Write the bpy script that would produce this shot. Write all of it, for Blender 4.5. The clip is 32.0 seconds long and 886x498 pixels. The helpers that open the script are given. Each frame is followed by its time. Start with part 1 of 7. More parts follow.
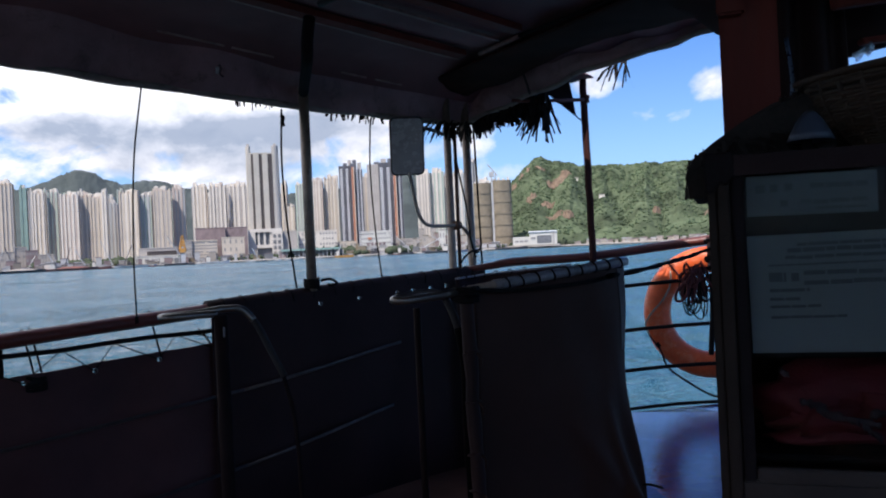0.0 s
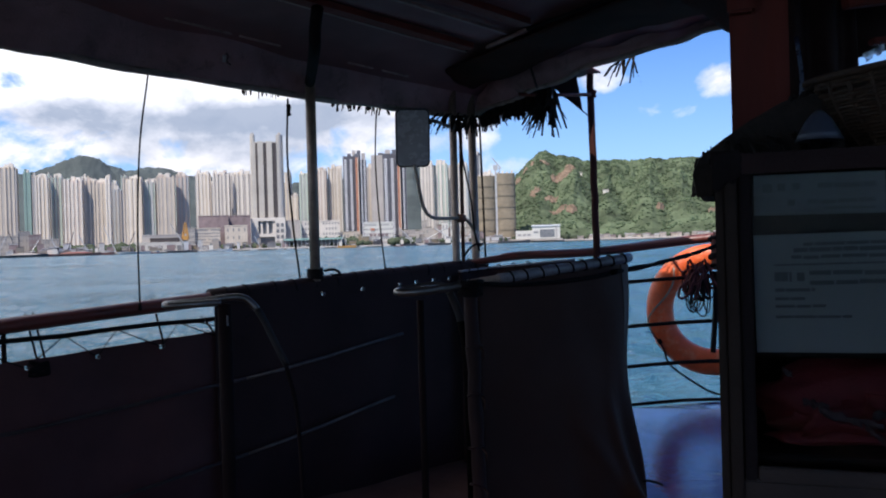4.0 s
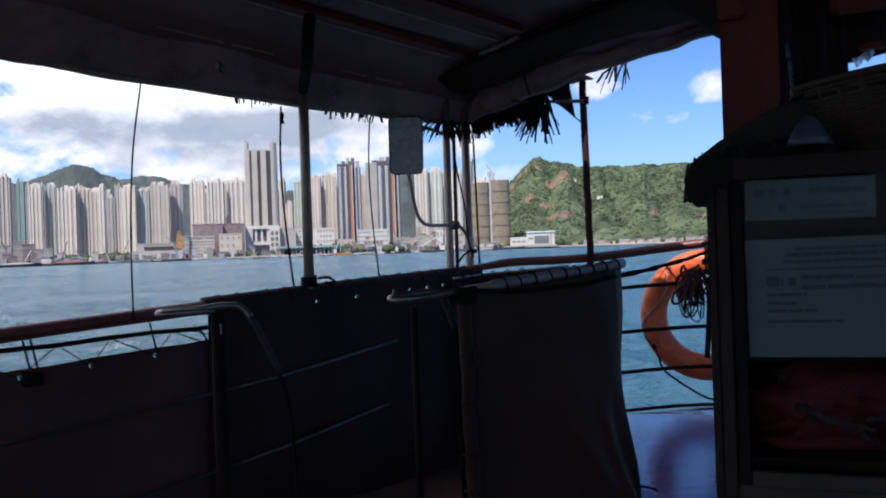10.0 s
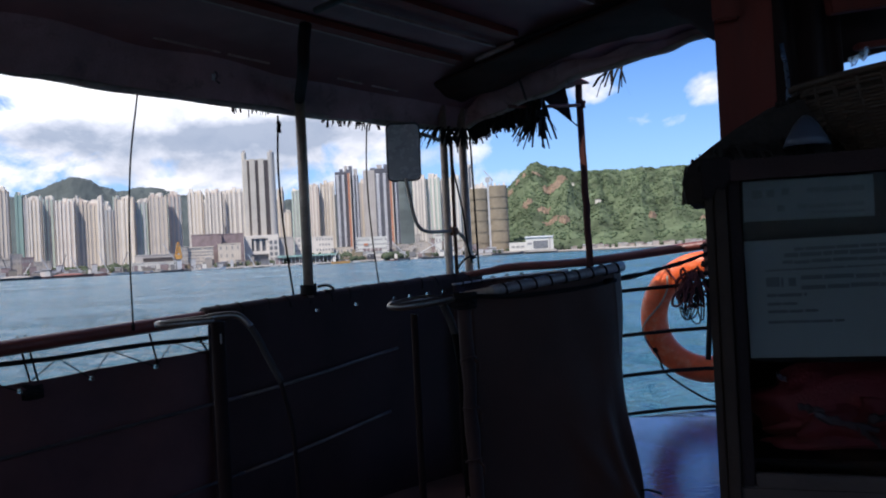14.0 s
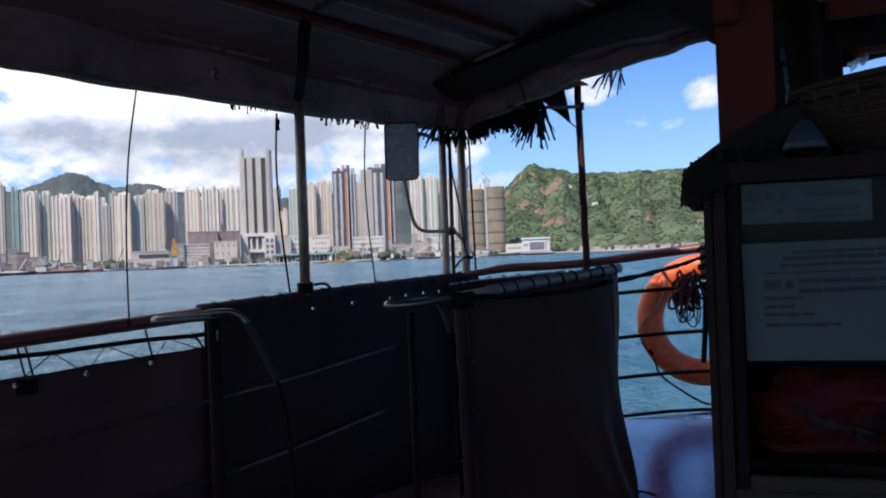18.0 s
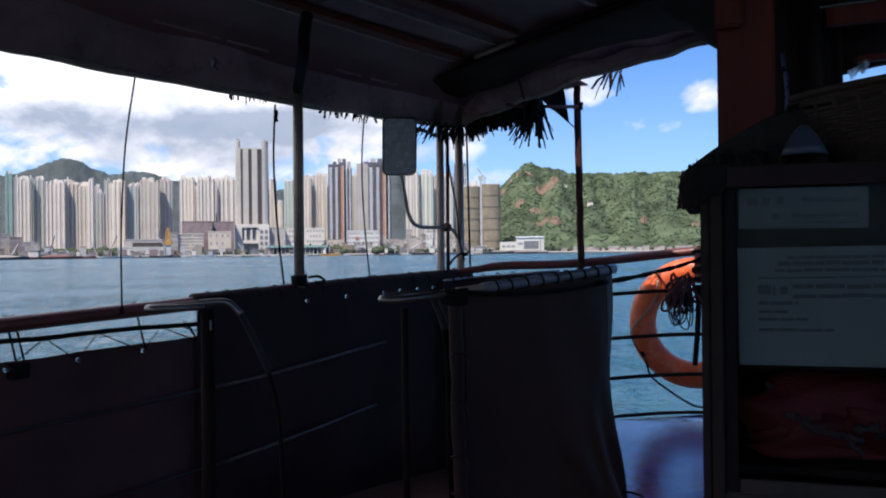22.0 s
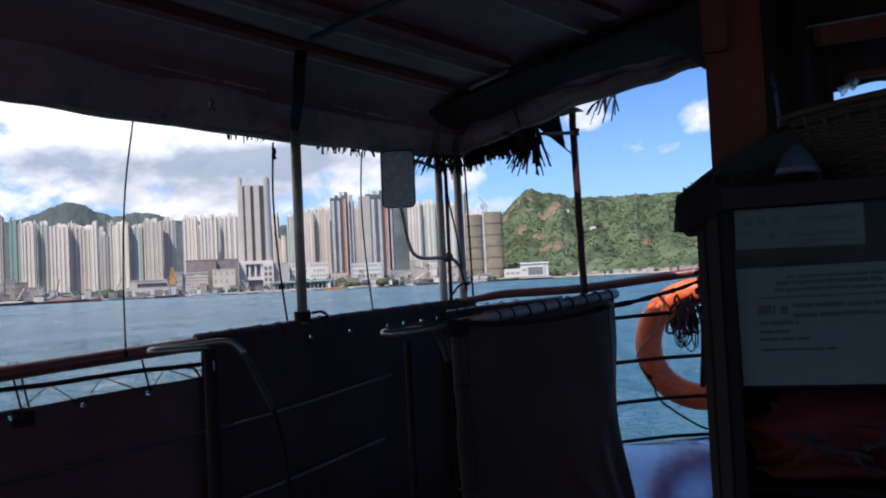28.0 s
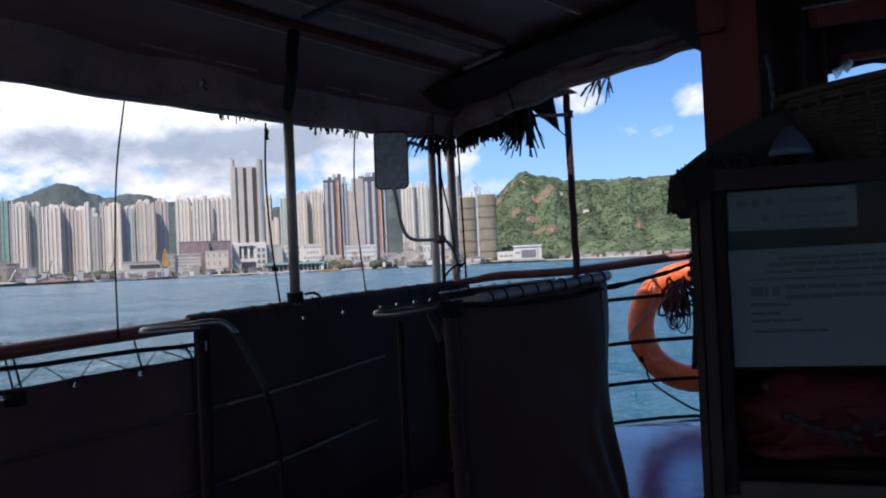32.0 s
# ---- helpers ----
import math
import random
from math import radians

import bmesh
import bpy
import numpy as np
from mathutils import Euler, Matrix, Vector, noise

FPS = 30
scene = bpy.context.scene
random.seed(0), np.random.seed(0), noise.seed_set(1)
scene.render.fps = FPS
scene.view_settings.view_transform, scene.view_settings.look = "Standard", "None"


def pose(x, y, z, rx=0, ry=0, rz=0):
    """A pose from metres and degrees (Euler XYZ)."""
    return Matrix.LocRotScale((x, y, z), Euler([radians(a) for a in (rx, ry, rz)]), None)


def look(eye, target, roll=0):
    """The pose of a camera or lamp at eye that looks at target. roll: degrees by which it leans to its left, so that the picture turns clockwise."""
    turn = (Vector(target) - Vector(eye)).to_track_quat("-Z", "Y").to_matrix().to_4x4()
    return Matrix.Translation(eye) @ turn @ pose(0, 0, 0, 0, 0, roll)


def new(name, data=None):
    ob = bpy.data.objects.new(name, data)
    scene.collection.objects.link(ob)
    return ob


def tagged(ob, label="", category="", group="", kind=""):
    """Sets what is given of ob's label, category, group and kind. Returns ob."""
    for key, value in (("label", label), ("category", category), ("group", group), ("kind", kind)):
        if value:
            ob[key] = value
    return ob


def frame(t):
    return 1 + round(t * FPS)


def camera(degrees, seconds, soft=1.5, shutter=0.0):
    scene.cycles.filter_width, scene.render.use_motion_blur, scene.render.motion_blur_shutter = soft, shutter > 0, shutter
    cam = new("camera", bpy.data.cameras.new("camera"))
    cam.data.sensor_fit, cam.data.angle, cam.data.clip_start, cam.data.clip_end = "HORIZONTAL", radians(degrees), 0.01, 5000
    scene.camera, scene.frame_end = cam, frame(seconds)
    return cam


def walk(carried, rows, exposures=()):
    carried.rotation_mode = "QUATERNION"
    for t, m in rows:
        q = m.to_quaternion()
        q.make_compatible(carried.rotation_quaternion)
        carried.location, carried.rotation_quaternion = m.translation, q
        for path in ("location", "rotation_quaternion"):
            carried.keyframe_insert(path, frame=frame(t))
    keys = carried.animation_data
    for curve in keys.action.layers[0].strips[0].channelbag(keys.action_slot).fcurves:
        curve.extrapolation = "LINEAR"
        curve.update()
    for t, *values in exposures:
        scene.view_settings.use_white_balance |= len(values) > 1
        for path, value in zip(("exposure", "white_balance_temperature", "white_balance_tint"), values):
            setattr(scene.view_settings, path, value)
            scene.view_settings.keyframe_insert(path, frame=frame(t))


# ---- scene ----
cam = camera(54.0, 32.0, soft=2.0)
# seconds, place, tilt, lean, turn
ROWS = [
    (0, 0.004, 0.003, 1.250, 90.096, 2.738, 0.114),
    (0.5, 0.006, -0.003, 1.252, 89.956, 3.041, 0.345),
    (1, 0.004, 0.001, 1.251, 89.817, 3.235, 0.505),
    (1.5, 0.002, 0.001, 1.253, 89.820, 3.211, 0.562),
    (2, -0.002, 0.003, 1.250, 89.559, 2.975, 0.675),
    (2.5, -0.001, -0.000, 1.250, 89.504, 2.499, 0.796),
    (3, -0.004, -0.001, 1.254, 89.591, 2.051, 0.609),
    (3.5, -0.002, 0.005, 1.253, 89.560, 1.703, 0.516),
    (5.5, -0.006, 0.001, 1.251, 89.857, 2.037, -0.374),
    (6, -0.008, 0.002, 1.249, 89.924, 1.925, -0.291),
    (6.5, -0.003, 0.003, 1.250, 89.945, 1.943, -0.162),
    (7, -0.001, 0.002, 1.253, 90.038, 2.057, -0.200),
    (7.5, -0.003, 0.001, 1.248, 89.819, 2.286, -0.139),
    (8, -0.002, 0.000, 1.249, 89.764, 2.167, 0.023),
    (8.5, -0.002, -0.003, 1.250, 89.924, 1.934, 0.072),
    (9, -0.000, 0.000, 1.250, 90.120, 1.850, -0.000),
    (9.5, -0.000, -0.002, 1.252, 90.200, 1.894, -0.089),
    (10, 0.002, 0.002, 1.252, 90.036, 2.006, -0.066),
    (10.5, -0.000, -0.003, 1.251, 89.987, 2.211, -0.037),
    (11, 0.001, 0.000, 1.252, 89.948, 2.234, -0.128),
    (11.5, 0.004, -0.001, 1.253, 90.108, 2.113, -0.275),
    (12, 0.004, 0.005, 1.253, 90.202, 2.277, -0.448),
    (12.5, 0.005, 0.002, 1.250, 90.129, 2.608, -0.449),
    (13, 0.002, -0.000, 1.248, 90.274, 2.914, -0.351),
    (13.5, 0.005, 0.002, 1.252, 90.455, 2.819, -0.266),
    (14, 0.002, 0.004, 1.251, 90.458, 2.945, -0.122),
    (14.5, 0.001, 0.004, 1.253, 90.371, 2.759, 0.082),
    (16.5, 0.002, 0.006, 1.251, 89.916, 1.875, 0.215),
    (17, 0.004, 0.008, 1.247, 90.014, 2.034, -0.087),
    (17.5, -0.003, 0.002, 1.249, 90.009, 2.203, -0.466),
    (18, -0.002, 0.004, 1.248, 90.469, 2.221, -0.364),
    (18.5, -0.001, 0.005, 1.247, 90.644, 2.205, -0.327),
    (19, 0.000, 0.008, 1.248, 90.515, 2.471, -0.369),
    (19.5, -0.002, 0.003, 1.249, 90.803, 2.535, -0.124),
    (20, -0.008, 0.002, 1.247, 90.623, 2.293, -0.200),
    (20.5, -0.012, 0.002, 1.247, 90.544, 1.716, -0.211),
    (21, -0.009, 0.004, 1.247, 90.589, 1.028, -0.224),
    (21.5, -0.010, 0.005, 1.248, 90.627, 0.683, -0.572),
    (22, -0.007, 0.004, 1.247, 90.219, 0.651, -0.759),
    (22.5, -0.001, -0.001, 1.249, 90.280, 0.883, -0.676),
    (23, 0.002, 0.001, 1.252, 90.618, 1.286, -0.882),
    (23.5, -0.001, 0.006, 1.251, 90.589, 1.806, -0.974),
    (24, 0.000, 0.003, 1.250, 90.626, 2.219, -0.916),
    (24.5, 0.000, -0.003, 1.253, 90.735, 2.523, -0.592),
    (25, -0.001, -0.003, 1.251, 91.002, 2.707, -0.418),
    (25.5, 0.002, 0.001, 1.252, 91.062, 2.561, -0.229),
    (27.5, 0.006, -0.002, 1.249, 91.624, 2.914, -0.290),
    (28, 0.006, -0.001, 1.253, 92.164, 2.824, -0.455),
    (28.5, 0.002, -0.001, 1.251, 91.482, 2.788, -0.460),
    (29, 0.003, -0.001, 1.249, 91.463, 2.947, -0.243),
    (29.5, 0.000, -0.002, 1.252, 91.691, 2.986, -0.279),
    (30, 0.001, 0.001, 1.250, 91.623, 2.875, -0.392),
    (30.5, 0.002, 0.002, 1.248, 91.282, 2.837, -0.394),
    (31, 0.003, 0.006, 1.246, 91.033, 2.682, -0.486),
    (31.5, 0.008, 0.009, 1.248, 90.843, 2.602, -0.654),
    (32, 0.007, 0.003, 1.249, 90.988, 2.635, -0.901),
]
walk(cam, [(t, pose(x, y, z, rx, ry, rz)) for t, x, y, z, rx, ry, rz in ROWS], exposures=((0.0, 0.63, 6360, 15),))

# ---- light: midday sun from astern, broken cumulus over one half of the sky ----
SUN_EL, SUN_AZ = radians(57.5), radians(-150)
sun = new("sun", bpy.data.lights.new("sun", "SUN"))
sun.data.energy, sun.data.angle, sun.data.color = 3.9, radians(0.6), (1.0, 0.95, 0.87)
sun_dir = Vector((math.sin(SUN_AZ) * math.cos(SUN_EL), math.cos(SUN_AZ) * math.cos(SUN_EL), math.sin(SUN_EL)))
sun.matrix_world = look(sun_dir * 60, (0, 0, 0))


def link(nt, a, ai, b, bi):
    nt.links.new(a.outputs[ai], b.inputs[bi])


def mathn(nt, op, a, b=None, clamp=False):
    n = nt.nodes.new("ShaderNodeMath")
    n.operation, n.use_clamp = op, clamp
    for i, v in enumerate((a, b)):
        if v is None:
            continue
        if isinstance(v, (int, float)):
            n.inputs[i].default_value = v
        else:
            nt.links.new(v, n.inputs[i])
    return n.outputs[0]


def ramp(nt, fac, stops):
    n = nt.nodes.new("ShaderNodeValToRGB")
    e = n.color_ramp.elements
    while len(e) < len(stops):
        e.new(0.5)
    for i, (p, c) in enumerate(stops):
        e[i].position = p
        e[i].color = (*c, 1) if isinstance(c, tuple) else (c, c, c, 1)
    nt.links.new(fac, n.inputs[0])
    return n.outputs[0]


def mixc(nt, fac, a, b, mode="MIX"):
    n = nt.nodes.new("ShaderNodeMix")
    n.data_type, n.blend_type = "RGBA", mode
    for i, v in ((0, fac), (6, a), (7, b)):
        if isinstance(v, (int, float)):
            n.inputs[i].default_value = v
        elif isinstance(v, tuple):
            n.inputs[i].default_value = (*v, 1)
        else:
            nt.links.new(v, n.inputs[i])
    return n.outputs[2]


def noisen(nt, vec, scale, detail=4, rough=0.55, dist=0.0):
    n = nt.nodes.new("ShaderNodeTexNoise")
    n.inputs["Scale"].default_value, n.inputs["Detail"].default_value = scale, detail
    n.inputs["Roughness"].default_value, n.inputs["Distortion"].default_value = rough, dist
    if vec is not None:
        nt.links.new(vec, n.inputs["Vector"])
    return n.outputs[0]


def mapn(nt, vec, loc=(0, 0, 0), scale=(1, 1, 1)):
    n = nt.nodes.new("ShaderNodeMapping")
    n.inputs["Location"].default_value, n.inputs["Scale"].default_value = loc, scale
    nt.links.new(vec, n.inputs["Vector"])
    return n.outputs[0]


world = bpy.data.worlds.new("sky")
scene.world = world
world.use_nodes = True
nt = world.node_tree
nt.nodes.clear()
tc = nt.nodes.new("ShaderNodeTexCoord").outputs["Generated"]
sky = nt.nodes.new("ShaderNodeTexSky")
sky.sky_type, sky.sun_disc, sky.sun_elevation, sky.sun_rotation = "NISHITA", False, SUN_EL, SUN_AZ
sky.air_density, sky.dust_density, sky.ozone_density = 1.0, 0.6, 1.6
blue = mixc(nt, 1.0, sky.outputs[0], (0.043, 0.070, 0.109), "MULTIPLY")
sep = nt.nodes.new("ShaderNodeSeparateXYZ")
nt.links.new(tc, sep.inputs[0])
dx, dy, dz = sep.outputs
# bearing and height of each direction in degrees, stirred by noise so that clouds have curled edges
bearing = mathn(nt, "MULTIPLY", mathn(nt, "ARCTAN2", dx, dy), 57.296)
rise = mathn(nt, "MULTIPLY", mathn(nt, "ARCSINE", dz), 57.296)
comb = nt.nodes.new("ShaderNodeCombineXYZ")
nt.links.new(bearing, comb.inputs[0])
nt.links.new(rise, comb.inputs[1])
flat = comb.outputs[0]
curl = noisen(nt, mapn(nt, flat, (3.1, 1.7, 0.0), (0.26, 0.36, 1.0)), 1.0, 9, 0.60, 0.30)
curl_up = noisen(nt, mapn(nt, flat, (3.1, 1.93, 0.0), (0.26, 0.36, 1.0)), 1.0, 9, 0.60, 0.30)
drift = noisen(nt, mapn(nt, flat, (9.4, 5.2, 0.0), (0.19, 0.30, 1.0)), 1.0, 8, 0.58, 0.25)


def patch(az, el, wide, tall):
    """A soft oval in the sky, 1 at its middle and 0 from its rim outward."""
    a = mathn(nt, "DIVIDE", mathn(nt, "SUBTRACT", bearing, az), wide)
    e = mathn(nt, "DIVIDE", mathn(nt, "SUBTRACT", rise, el), tall)
    q = mathn(nt, "ADD", mathn(nt, "MULTIPLY", a, a), mathn(nt, "MULTIPLY", e, e))
    return mathn(nt, "SUBTRACT", 1.0, q, True)


def gather(items, start):
    tot = start
    for az, el, wide, tall, gain in items:
        tot = mathn(nt, "ADD", tot, mathn(nt, "MULTIPLY", patch(az, el, wide, tall), gain))
    return tot


west = mathn(nt, "ADD", mathn(nt, "MULTIPLY", dx, -5.0), 0.10, True)
rise_n = mathn(nt, "DIVIDE", rise, 40.0)
sheet_w = mathn(nt, "MULTIPLY", ramp(nt, rise_n, ((0.17, 0.0), (0.26, 1.0), (0.8, 0.9))), mathn(nt, "MULTIPLY", west, 0.42))
dens = mathn(nt, "ADD", mathn(nt, "ADD", mathn(nt, "MULTIPLY", mathn(nt, "SUBTRACT", curl, 0.5), mathn(nt, "ADD", mathn(nt, "MULTIPLY", west, 0.9), 0.95)), 0.40), sheet_w)
# bearing, height, half width, half height, gain: heaped cloud over the towers, gaps of blue, two puffs in the clear east
dens = gather(((-22.5, 10.4, 9.0, 3.0, 0.50), (-13.0, 9.0, 9.0, 3.4, 0.46), (-19.0, 7.9, 8.5, 2.0, 0.30), (-11.5, 6.2, 6.5, 2.6, 0.34), (-20.0, 6.1, 3.2, 0.9, 0.24), (-15.0, 5.4, 4.5, 1.5, 0.26), (-4.6, 8.4, 4.6, 2.8, 0.34),
               (-3.2, 6.0, 4.0, 1.9, 0.28), (1.2, 6.8, 3.0, 2.0, 0.20), (3.0, 8.6, 3.2, 1.3, 0.30), (3.9, 4.9, 2.4, 1.1, 0.34), (2.6, 6.9, 2.0, 1.2, 0.18), (-23.5, 6.6, 5.5, 1.6, 0.24), (-26.5, 6.2, 3.0, 1.6, 0.22), (10.6, 10.5, 2.2, 1.4, 0.40), (17.4, 9.5, 1.9, 1.4, 0.46), (14.4, 8.0, 3.0, 0.8, 0.12)), dens)
dens = gather(((-26.4, 10.2, 1.2, 0.9, -0.48), (-6.9, 7.4, 1.0, 0.9, -0.26), (-0.6, 7.9, 1.5, 1.1, -0.22), (6.2, 6.8, 3.0, 1.6, -0.18)), dens)
dens = mathn(nt, "SUBTRACT", dens, mathn(nt, "MULTIPLY", mathn(nt, "SUBTRACT", 1.0, west), 0.10))
mask = ramp(nt, dens, ((0.44, 0.0), (0.60, 0.52), (0.78, 1.0)))
shade = mathn(nt, "ADD", mathn(nt, "MULTIPLY", mathn(nt, "SUBTRACT", curl, curl_up), 3.4), 0.82, True)
# grey bellies of the deep cloud
belly = gather(((-17.0, 8.3, 11.0, 2.1, 0.62), (-11.0, 7.5, 8.5, 2.3, 0.66), (-23.5, 8.1, 7.0, 1.6, 0.50), (-7.5, 8.4, 4.5, 1.8, 0.55), (-15.0, 6.2, 7.0, 1.0, 0.30), (-17.5, 11.4, 3.0, 0.8, 0.25), (3.2, 8.0, 3.0, 0.7, 0.35), (10.6, 10.0, 2.2, 0.8, 0.25)), mathn(nt, "MULTIPLY", mathn(nt, "SUBTRACT", drift, 0.49), 2.6))
high = mathn(nt, "MULTIPLY", ramp(nt, rise_n, ((0.36, 0.0), (0.6, 0.55))), drift)
grey = mathn(nt, "ADD", belly, high, True)
bright = mathn(nt, "MULTIPLY", mathn(nt, "ADD", mathn(nt, "MULTIPLY", shade, 0.45), 0.55), mathn(nt, "SUBTRACT", 1.0, mathn(nt, "MULTIPLY", grey, 0.86)))
lit = mathn(nt, "ADD", 0.74, mathn(nt, "MULTIPLY", ramp(nt, rise_n, ((0.16, 0.0), (0.235, 0.28))), west))
tops = mixc(nt, 1.0, (0.985, 1.0, 1.03), lit, "MULTIPLY")
cloud = mixc(nt, bright, (0.215, 0.275, 0.37), tops)
haze = mixc(nt, ramp(nt, rise_n, ((0.0, 0.36), (0.20, 0.12), (0.33, 0.0))), blue, (0.50, 0.62, 0.77))
sky_col = mixc(nt, mask, haze, cloud)
bg = nt.nodes.new("ShaderNodeBackground")
nt.links.new(sky_col, bg.inputs[0])
bg.inputs[1].default_value = 1.0
wo = nt.nodes.new("ShaderNodeOutputWorld")
link(nt, bg, 0, wo, 0)


# ---- materials ----
def mat(name, col, rough=0.6, metal=0.0, var=0.3, scale=5.0, bump=0.15, bscale=80.0, col2=None, spec=0.5, stretch=(1, 1, 1), dirt=0.0, tint=0.0):
    m = bpy.data.materials.new(name)
    m.use_nodes = True
    t = m.node_tree
    b = t.nodes["Principled BSDF"]
    v = mapn(t, t.nodes.new("ShaderNodeTexCoord").outputs["Object"], scale=stretch)
    big, fine = noisen(t, v, scale, 5, 0.6), noisen(t, v, bscale, 3, 0.6)
    dark = col2 or tuple(c * (1 - var) for c in col)
    lite = tuple(min(1, c * (1 + var * 0.6)) for c in col)
    c = mixc(t, ramp(t, big, ((0.32, 0.0), (0.68, 1.0))), dark, lite)
    c = mixc(t, mathn(t, "MULTIPLY", fine, var * 0.6), c, tuple(x * 0.6 for x in col))
    if dirt:
        grime = ramp(t, noisen(t, v, scale * 3.1, 6, 0.7, 0.4), ((0.52, 0.0), (0.68, 1.0)))
        c = mixc(t, mathn(t, "MULTIPLY", grime, dirt), c, (0.035, 0.028, 0.022))
    if tint:
        rnd = t.nodes.new("ShaderNodeObjectInfo").outputs["Random"]
        c = mixc(t, mathn(t, "MULTIPLY", rnd, tint), c, tuple(x * 0.45 for x in col))
    t.links.new(c, b.inputs["Base Color"])
    t.links.new(ramp(t, fine, ((0.2, max(0.03, rough - 0.1)), (0.8, min(1, rough + 0.1)))), b.inputs["Roughness"])
    b.inputs["Metallic"].default_value, b.inputs["Specular IOR Level"].default_value = metal, spec
    if bump:
        bn = t.nodes.new("ShaderNodeBump")
        bn.inputs["Strength"].default_value, bn.inputs["Distance"].default_value = bump, 0.01
        t.links.new(fine, bn.inputs["Height"])
        t.links.new(bn.outputs[0], b.inputs["Normal"])
    return m


